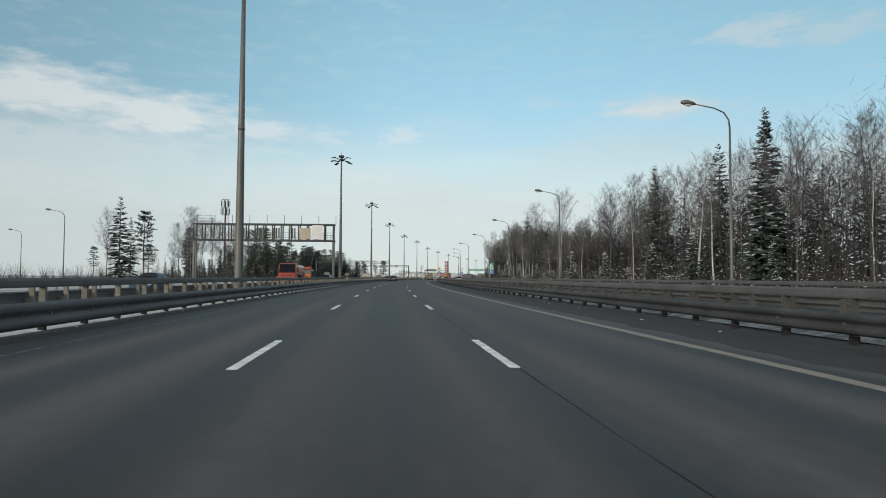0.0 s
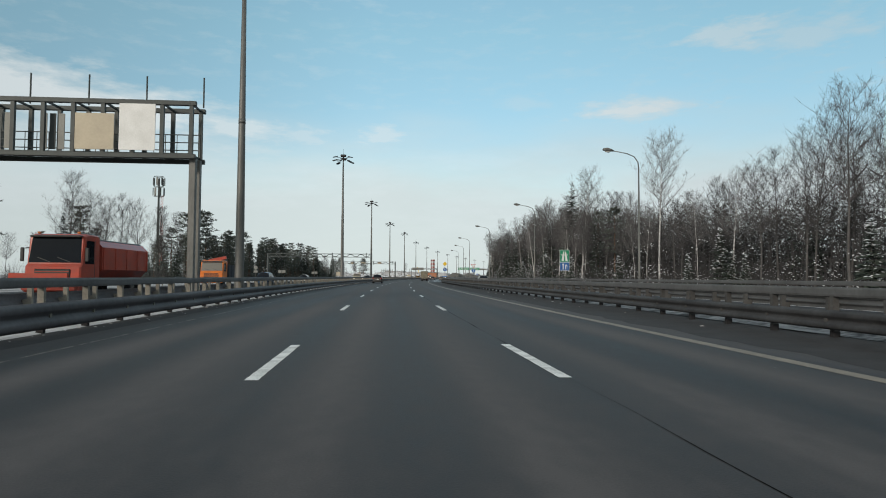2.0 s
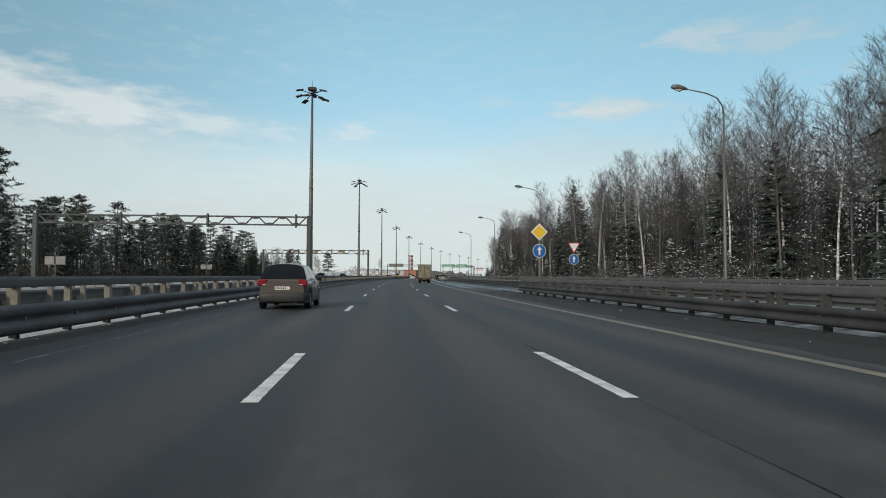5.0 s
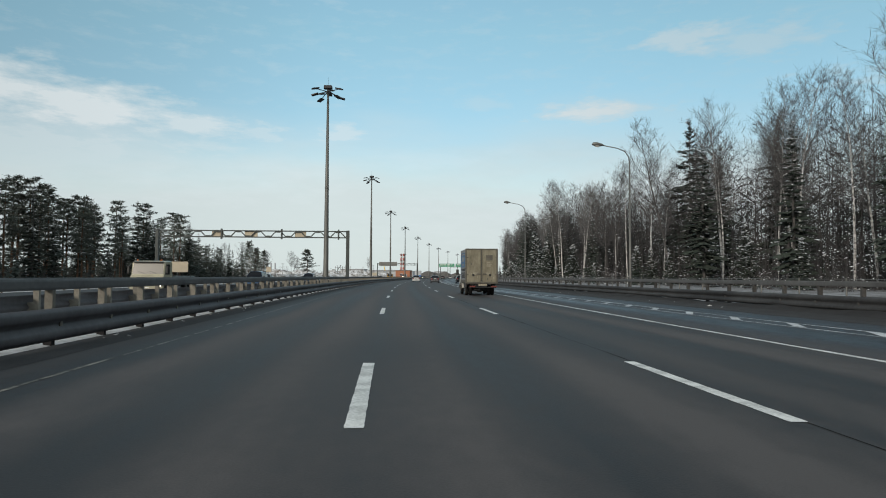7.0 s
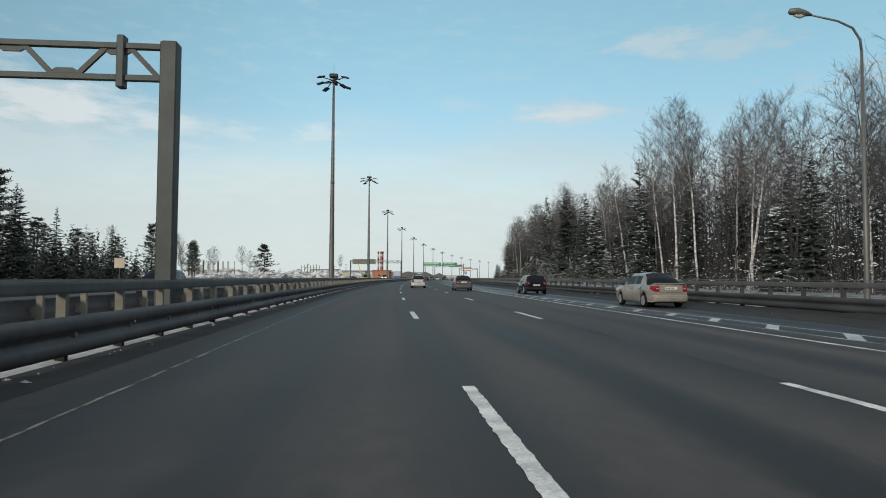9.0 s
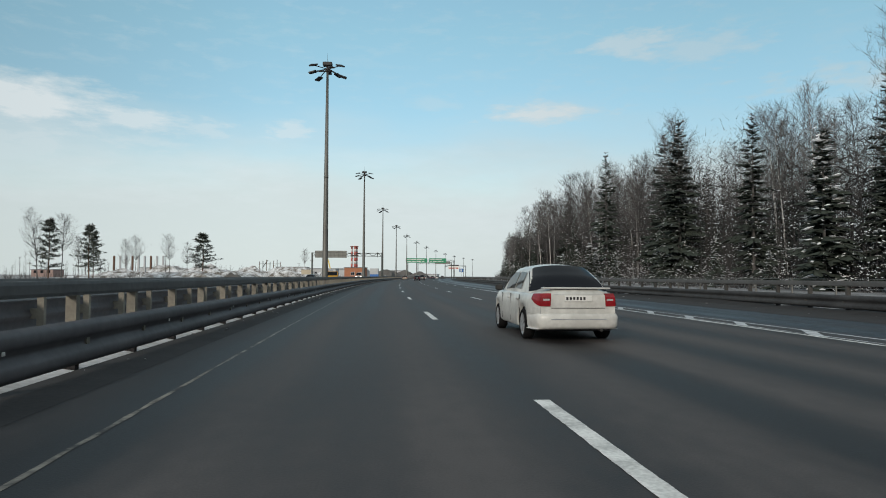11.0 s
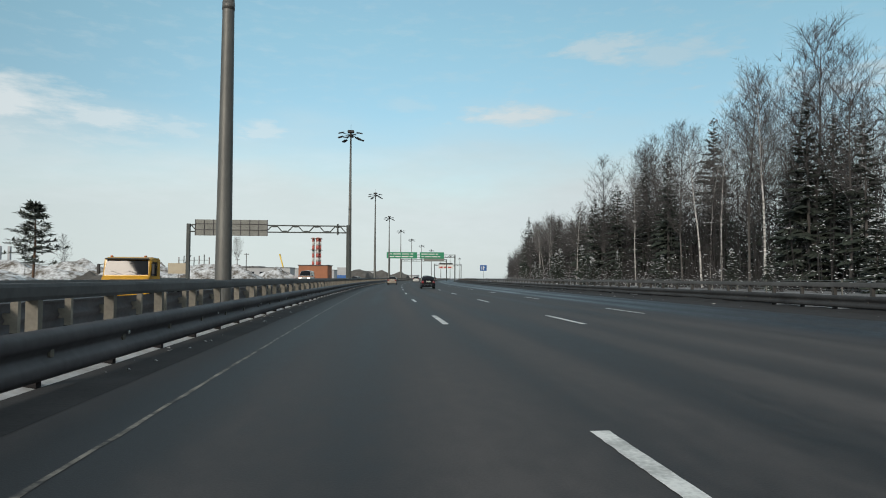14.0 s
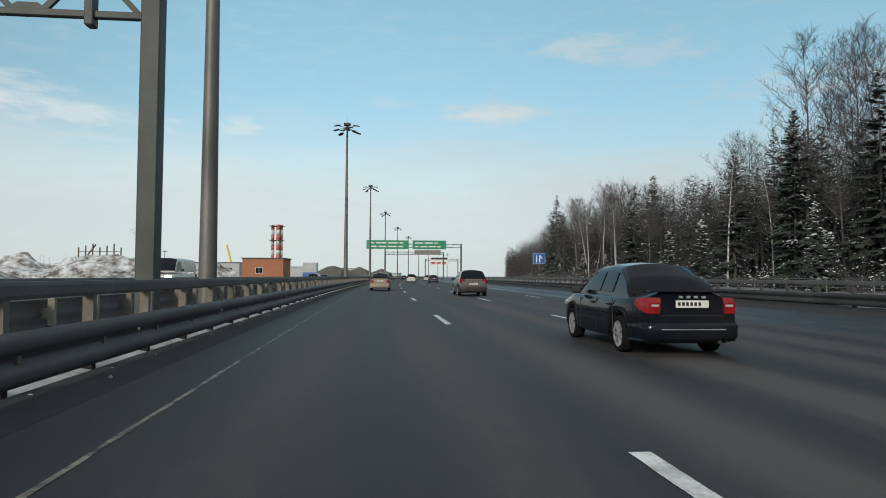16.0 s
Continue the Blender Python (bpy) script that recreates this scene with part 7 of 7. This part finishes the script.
bb.bar((0.13, -0.027, 2.7), (0.3, -0.027, 2.5), 0.006, 0.09).bar((0.3, -0.027, 2.5), (0.3, -0.027, 2.15), 0.006, 0.09)
part("symbol", bb.mesh("symbol", WHITE), low)

y = sign_post("priority_sign", "yellow diamond sign over a round blue arrow sign", 203, 10.9, 4.4)
for k, (r_, mat_, y_) in enumerate(((0.54, WHITE, -0.012), (0.45, YELLOW, -0.03))):
    b = Build().add([(0, y_, 4.02 + r_), (-r_, y_, 4.02), (0, y_, 4.02 - r_), (r_, y_, 4.02), (0, y_ + 0.014, 4.02 + r_), (-r_, y_ + 0.014, 4.02), (0, y_ + 0.014, 4.02 - r_), (r_, y_ + 0.014, 4.02)],
                    [(0, 1, 2, 3), (7, 6, 5, 4), (0, 4, 5, 1), (1, 5, 6, 2), (2, 6, 7, 3), (3, 7, 4, 0)])
    part("sign_rim" if k == 0 else "sign_panel", b.mesh("sign_panel", mat_), y)


def arrow_disc(root, z, r):
    """A round blue sign with a white arrow that points up."""
    rim = disc_sign(root, z, r + 0.03, WHITE, "sign_rim", -0.012)
    disc_sign(root, z, r, BLUE)
    a = Build().box((-0.055, -0.042, z - 0.62 * r), (0.055, -0.034, z + 0.25 * r), 0)
    a.add([(-0.4 * r, -0.038, z + 0.15 * r), (0.4 * r, -0.038, z + 0.15 * r), (0, -0.038, z + 0.72 * r)], [(0, 1, 2)])
    part("symbol", a.mesh("symbol", WHITE), root)
    return rim


arrow_disc(y, 2.82, 0.4)
t = sign_post("give_way_sign", "white and red triangle over a round blue arrow sign", 222, 18.4, 4.3)
part("sign_panel", mesh("sign_panel", [(-0.58, -0.03, 4.35), (0.58, -0.03, 4.35), (0, -0.03, 3.35), (-0.58, 0, 4.35), (0.58, 0, 4.35), (0, 0, 3.35)], [(0, 2, 1), (3, 4, 5), (0, 1, 4, 3), (1, 2, 5, 4), (2, 0, 3, 5)], RED), t)
part("sign_centre", mesh("sign_centre", [(-0.46, -0.036, 4.28), (0.46, -0.036, 4.28), (0, -0.036, 3.49)], [(0, 2, 1)], WHITE), t)
arrow_disc(t, 2.8, 0.44)
e = sign_post("lane_sign", "blue square lane sign with white arrows", 602, 17.6, 4.2)
p2 = plate_sign(e, -0.75, 0.75, 2.9, 4.2, BLUE, WHITE)
part("symbol", Build().box((-0.4, -0.03, 3.05), (-0.25, -0.024, 3.95), 0).box((0.0, -0.03, 3.05), (0.15, -0.024, 3.95), 0).bar((0.1, -0.027, 3.9), (0.4, -0.027, 3.55), 0.006, 0.14).mesh("symbol", WHITE), p2)
# signs of the oncoming road, seen from behind
for s, d, kind in ((196, -27.0, "round"), (220, -27.0, "two"), (262, -26.9, "two"), (309, -26.9, "wide"), (358, -27.0, "square"), (538, -27.5, "wide")):
    q = sign_post("oncoming_sign", "bare metal back of a road sign beyond the oncoming road", s, d, 3.2)
    if kind == "round":
        disc_sign(q, 2.9, 0.4, SIGN_BACK)
        plate_sign(q, -0.4, 0.4, 1.9, 2.35, SIGN_BACK)
    elif kind == "two":
        plate_sign(q, -0.85, -0.08, 2.0, 2.7, SIGN_BACK)
        plate_sign(q, 0.08, 0.85, 2.0, 2.7, SIGN_BACK)
    elif kind == "wide":
        plate_sign(q, -1.3, 1.3, 1.6, 2.9, SIGN_BACK_TAN)
    else:
        plate_sign(q, -0.48, 0.48, 2.0, 2.95, SIGN_BACK_TAN)

# far gantry with a red and white sign, and a pale one
for s, d0, d1, zt in ((800, 3.0, 17.0, 8.6), (745, -9.0, 11, 9.5)):
    fg = thing("sign_gantry", "far grey sign gantry over the road", "gantry", M(s, 0))
    for x in (d0, d1):
        part("leg", Build().box((x - 0.2, -0.2, -0.2), (x + 0.2, 0.2, zt), 0.02).mesh("leg", STEEL_DARK), fg)
    for z in (zt - 0.8, zt):
        part("chord", Build().box((d0, -0.1, z - 0.1), (d1, 0.1, z + 0.1), 0).mesh("chord", STEEL_DARK), fg)
    for k in range(10):
        xa, xb = d0 + (d1 - d0) * k / 10, d0 + (d1 - d0) * (k + 1) / 10
        part("brace", Build().bar((xa, 0, zt - 0.8 * (k % 2)), (xb, 0, zt - 0.8 * ((k + 1) % 2)), 0.1, 0.1).mesh("brace", STEEL_DARK), fg)
    if s == 800:
        bd = part("sign_panel", Build().box((5.0, -0.3, 6.2), (13.0, -0.22, 8.3), 0.02).mesh("sign_panel", WHITE), fg, "white sign with red lettering bars")
        for k in range(3):
            part("lettering", Build().box((5.6 + 2.3 * k, -0.34, 6.6), (7.3 + 2.3 * k, -0.31, 7.3), 0).mesh("lettering", RED), bd)
        part("sign_panel", Build().box((5.5, -0.3, 8.4), (12.5, -0.22, 9.2), 0.02).mesh("sign_panel", BLACK), fg, "dark message board")
    else:
        part("sign_panel", Build().box((1.0, -0.3, 8.6), (10.0, -0.22, 10.2), 0.02).mesh("sign_panel", SIGN_BACK, ), fg, "pale grey sign back")

# ---- telecom tower beyond the pines ----
tw = thing("telecom_tower", "tall slim telecom mast with white antenna panels", "tower", M(297, -90, 0))
part("shaft", Build().tube([(0, 0, -0.3), (0, 0, 12), (0, 0, 36)], [0.7, 0.5, 0.3], 8).mesh("shaft", STEEL_DARK), tw)
for k in range(6):
    z0_, z1_ = 5.0 * k, 5.0 * k + 5.0
    b = Build().bar((0.85, 0, z0_), (0.85, 0, z1_), 0.1, 0.1).bar((1.55, 0, z0_), (1.55, 0, z1_), 0.1, 0.1)
    for q_ in range(4):
        b.bar((0.85, 0, z0_ + 1.25 * q_), (1.55, 0, z0_ + 1.25 * q_ + 1.25), 0.07, 0.07)
    part("ladder", b.mesh("ladder", CHIM_RED if k % 2 else CHIM), tw, "pale and red lattice ladder")
part("ladder_bracket", Build().bar((0, 0, 15), (0.9, 0, 15), 0.1, 0.1).bar((0, 0, 29), (0.9, 0, 29), 0.1, 0.1).bar((0, 0, 3), (0.9, 0, 3), 0.1, 0.1).mesh("ladder_bracket", STEEL_DARK), tw)
for z in (29.5, 33.0, 36.6):
    part("ring", Build().tube([(1.7 * math.cos(a * math.pi / 6), 1.7 * math.sin(a * math.pi / 6), z) for a in range(13)], 0.07, 5).mesh("ring", STEEL_DARK), tw)
    for k in range(3):
        a = 2 * math.pi * k / 3
        part("spoke", Build().bar((0, 0, z), (1.7 * math.cos(a), 1.7 * math.sin(a), z), 0.08, 0.08).mesh("spoke", STEEL_DARK), tw)
for tier, z in enumerate((29.8, 33.4)):
    for k in range(7):
        a = 2 * math.pi * k / 7 + tier * 0.3
        c, s_ = math.cos(a), math.sin(a)
        b = Build().box((-0.14, -0.3, 0), (0.14, 0.3, 2.7), 0.05)
        mm = Matrix.Translation((1.9 * c, 1.9 * s_, z)) @ Matrix.Rotation(a, 4, "Z")
        part("antenna", b.mesh("antenna", SIGN_BACK if k % 2 else STEEL_DARK), tw, m=mm)


# ---- the building site beyond the oncoming road ----
ROOF = material("flat_roof", (0.12, 0.12, 0.125), 0.9, 0, scale=1, bump=0.1)
BRICK = material("orange_brick_wall", (0.36, 0.15, 0.082), 0.85, 0, (0.30, 0.125, 0.068), scale=0.8, fine=10, bump=0.15)
FADED_BRICK = material("faded_pink_render", (0.30, 0.21, 0.19), 0.9, 0, (0.25, 0.18, 0.165), scale=0.5, fine=5, bump=0.05)
SOIL = material("gravel_heap", (0.075, 0.065, 0.058), 0.95, 0, (0.13, 0.125, 0.12), scale=0.5, fine=4, bump=0.7)
HEAP = material("snowy_spoil_heap", (0.62, 0.64, 0.67), 0.9, 0, (0.11, 0.095, 0.08), scale=0.42, fine=1.6, bump=0.8, mix=0.32)
RUST = material("rusty_steel", (0.16, 0.09, 0.06), 0.85, 0.2, (0.09, 0.055, 0.04), scale=2, bump=0.1)
FAR_WALL = material("pale_site_shed", (0.42, 0.43, 0.44), 0.7, 0, (0.33, 0.34, 0.36), scale=0.3, fine=3, bump=0.05)

h = thing("brick_building", "low orange brick service building with a flat roof", "building", M(685, 0))
x0, x1, y0, y1, zt = -40.6, -30.4, 0, 9, 5.4
part("wall", Build().box((x0, y0, -0.3), (x1, y1, zt), 0.02).mesh("wall", BRICK), h)
part("roof", Build().box((x0 - 0.3, y0 - 0.3, zt), (x1 + 0.3, y1 + 0.3, zt + 0.25), 0.03).mesh("roof", ROOF), h)
w1 = part("window", Build().box((-37.4, y0 - 0.04, 1.6), (-35.4, y0 + 0.05, 3.3), 0.02).mesh("window", FAR_WALL), h, "pale window with a grey frame")
part("pane", Build().box((-37.2, y0 - 0.06, 1.8), (-36.45, y0 - 0.03, 3.1), 0).mesh("pane", CAR_GLASS), w1)
part("pane", Build().box((-36.35, y0 - 0.06, 1.8), (-35.6, y0 - 0.03, 3.1), 0).mesh("pane", CAR_GLASS), w1)
part("door", Build().box((x1 - 0.02, 3.0, -0.2), (x1 + 0.05, 4.2, 2.1), 0.01).mesh("door", STEEL_DARK), h)

c = thing("chimney_stack", "cluster of tall chimneys with red and white bands", "chimney", M(765, -51.5))
for k, (x, yy) in enumerate(((-1.6, 0), (0, 1.2), (1.6, 0), (0.8, -1.4))):
    part("flue", Build().tube([(x, yy, -0.3), (x, yy, 6.9)], 0.6, 12).mesh("flue", CHIM if k % 2 else POLE, True), c)
    for b_ in range(7):
        z = 6.9 + b_ * 1.9
        part("band", Build().tube([(x, yy, z), (x, yy, z + 1.9)], 0.62, 12).mesh("band", CHIM_RED if b_ % 2 == 0 else CHIM, True), c)
part("frame", Build().box((-2.4, -2.2, 14.2), (2.4, 2.0, 14.4), 0).box((-2.4, -2.2, 19.6), (2.4, 2.0, 19.8), 0).mesh("frame", RUST), c)


def heap(name, label, s, d, rx, ry, hh, mat, seed, cat="heap", peaks=1, rough=0.35):
    """A lumpy mound."""
    rnd_ = random.Random(seed)
    n = 34
    v, f = [], []
    offs = [(rnd_.uniform(-0.6, 0.6), rnd_.uniform(-0.3, 0.3), rnd_.uniform(0.6, 1.0)) for _ in range(peaks)]
    for j in range(n + 1):
        for i in range(n + 1):
            x, yy = 2 * i / n - 1, 2 * j / n - 1
            z = 0.0
            for ox, oy, oh in offs:
                q = math.hypot((x - ox) * (1.0 if peaks == 1 else 1.7), (yy - oy) * 1.2)
                z = max(z, oh * max(0, 1 - q ** 1.2))
            z *= 1 + rough * noise.noise(Vector((x * 3.1, yy * 3.1, seed)))
            z += rough * 0.3 * max(0, z) * noise.noise(Vector((x * 9, yy * 9, seed + 5.5)))
            edge_k = max(abs(x), abs(yy))
            z = z * hh if edge_k < 0.98 else 0
            v.append((x * rx, yy * ry, z - 0.15))
    for j in range(n):
        for i in range(n):
            a = j * (n + 1) + i
            f.append((a, a + 1, a + n + 2, a + n + 1))
    ob = new(name, mesh(name, v, f, mat, False))
    ob.matrix_basis = M(s, d, 0)
    return tagged(ob, label, cat)


heap("snow_heap", "long snow-covered heap of rubble and soil", 655, -68, 26, 12, 6.2, HEAP, 3, peaks=5, rough=0.8)
heap("snow_heap", "snowy heap of broken rubble", 690, -58, 16, 10, 4.6, HEAP, 4, peaks=4, rough=0.8)
heap("snow_heap", "low snowy rubble bank", 640, -100, 34, 14, 5.2, HEAP, 6, peaks=6, rough=0.8)
heap("snow_heap", "low snowy soil bank", 560, -84, 28, 10, 3.2, HEAP, 8, peaks=5, rough=0.8)
heap("soil_heap", "brown mound of bare soil", 597, -66, 5, 5, 3.4, SOIL, 9)
for k, (s, d, hh) in enumerate(((900, -66, 8.5), (915, -52, 8.0), (930, -42, 9.0), (945, -60, 7.5))):
    heap("gravel_heap", "conical heap of dark gravel", s, d, 15, 15, hh, SOIL, 20 + k, rough=0.15)

frm = thing("concrete_frame", "row of rusty steel columns standing on the snowy heap", "frame", M(700, -86))
for k in range(7):
    part("column", Build().box((-3.0 + 1.9 * k - 0.14, -0.14, 0), (-3.0 + 1.9 * k + 0.14, 0.14, 8.6 + (k % 3) * 0.5), 0.03).mesh("column", STEEL_DARK if k % 2 else RUST), frm)
part("rail", Build().box((-3.1, -0.1, 7.4), (8.5, 0.1, 7.55), 0).mesh("rail", STEEL_DARK), frm)
part("boom", Build().bar((-1.5, 0.4, 5.5), (1.4, 0.4, 9.4), 0.25, 0.3).mesh("boom", STEEL_DARK), frm)
frm2 = thing("concrete_frame", "row of pale concrete columns on the building site", "frame", M(640, -122))
for k in range(9):
    part("column", Build().box((-11 + 2.7 * k - 0.35, -0.35, -0.2), (-11 + 2.7 * k + 0.35, 0.35, 9.5), 0.03).mesh("column", RUST if k % 3 == 0 else FAR_WALL), frm2)

shed = thing("site_shed", "pale flat-roofed site shed", "building", M(735, -66))
part("wall", Build().box((-14, 0, -0.2), (10, 8, 5.2), 0.02).mesh("wall", FAR_WALL), shed)
part("roof", Build().box((-14.2, -0.2, 5.2), (10.2, 8.2, 5.5), 0.02).mesh("roof", ROOF), shed)
for k in range(5):
    part("window", Build().box((-12 + 4.4 * k, -0.05, 2.2), (-10 + 4.4 * k, 0.02, 3.6), 0).mesh("window", CAR_GLASS), shed)
shed2 = thing("site_cabin", "blue and white site cabin", "building", M(760, -38))
part("wall", Build().box((-2.5, 0, -0.2), (2.5, 3, 6.0), 0.02).mesh("wall", FAR_WALL), shed2)
part("lower_wall", Build().box((-2.55, -0.05, -0.2), (2.55, 3.05, 2.4), 0.02).mesh("lower_wall", BLUE), shed2)
shed3 = thing("brick_building", "low red-brown building far beyond the field", "building", M(720, -222))
part("wall", Build().box((-7, 0, -0.2), (6, 10, 3.9), 0.02).mesh("wall", FADED_BRICK), shed3)
part("roof", Build().box((-7.3, -0.3, 3.9), (6.3, 10.3, 4.2), 0.02).mesh("roof", ROOF), shed3)
for k in range(3):
    part("window", Build().box((-5.5 + 4.0 * k, -0.05, 2.0), (-3.7 + 4.0 * k, 0.02, 3.6), 0).mesh("window", CAR_GLASS), shed3)

cr = thing("mobile_crane", "yellow mobile crane with a raised boom", "crane", M(742, -60))
part("boom", Build().bar((0, 0, 2), (-2.6, 0, 11.5), 0.5, 0.6).mesh("boom", YELLOW), cr)
part("carrier", Build().box((-1.4, -3, 0.6), (1.4, 4, 2.2), 0.1).mesh("carrier", YELLOW), cr)
for yy in (-2, 0.4, 2.6):
    for sgn in (-1, 1):
        wheel(cr, sgn * 1.1, yy, 0.6, 0.35)
for k, (s, d) in enumerate(((655, -50), (715, -72), (600, -92))):
    up = thing("power_pole", "wooden power pole with a crossarm", "pole", M(s, d))
    part("pole", Build().tube([(0, 0, -0.3), (0, 0, 8.5)], [0.16, 0.1], 8).mesh("pole", BARK_GREY), up)
    part("crossarm", Build().box((-0.8, -0.06, 8.1), (0.8, 0.06, 8.25), 0.01).mesh("crossarm", BARK_GREY), up)
    for x in (-0.7, 0, 0.7):
        part("insulator", Build().tube([(x, 0, 8.25), (x, 0, 8.5)], 0.05, 6).mesh("insulator", WHITE), up)

# a far line of roofs and woods on the horizon
far = thing("far_buildings", "low pale buildings and sheds on the horizon", "building")
rnd = random.Random(5)
for k in range(16):
    s, d = 900 + rnd.uniform(0, 420), -rnd.uniform(90, 340)
    ww, hh = rnd.uniform(8, 26), rnd.uniform(4, 9)
    b_ = part("block", Build().box((-ww, 0, -0.2), (ww, 12, hh), 0.05).mesh("block", FAR_WALL), far, m=M(s, d))
    part("roof", Build().box((-ww - 0.3, -0.3, hh), (ww + 0.3, 12.3, hh + 0.4), 0).mesh("roof", ROOF), b_)
# posts and wires of a low game fence at the wood's edge
fence = thing("wire_fence", "low wire fence on thin posts at the wood's edge", "fence")
pm = Build().tube([(0, 0, -0.5), (0, 0, 1.25)], 0.035, 6).mesh("post", POLE)
for k in range(200):
    s = 150 + 3.0 * k
    part("post", pm, fence, m=M(s, outer(s) + 3.2, 0))
for z in (0.4, 0.8, 1.2):
    part("wire", strip("wire", 150, 750, [(-0.01, z - 0.01), (0.01, z - 0.01), (0.0, z + 0.01), (-0.01, z - 0.01)], POLE, 6, shift=lambda s: outer(s) + 3.2), fence)
# lumps of snow and grit along the barriers
rnd = random.Random(12)
lumps = Twigs()
for k in range(1500):
    s = rnd.uniform(-5, 560)
    if rnd.random() < 0.6:
        lumps.blob(P(s, -5.35 + abs(rnd.gauss(0, 0.25)), 0.02), rnd.uniform(0.015, 0.05), 0.6, rnd)
    elif s < 210:
        if rnd.random() < 0.3:
            lumps.blob(P(s, 9.9 - abs(rnd.gauss(0, 0.3)), 0.03), rnd.uniform(0.02, 0.06), 0.6, rnd)
    else:
        lumps.blob(P(s, outer(s) - 0.5 - abs(rnd.gauss(0, 0.4)), 0.02), rnd.uniform(0.03, 0.1), 0.6, rnd)
tagged(new("snow_lumps", lumps.mesh("snow_lumps", SNOW_DIRTY)), "small lumps of dirty snow along the barriers", "snow", "", "stuff")
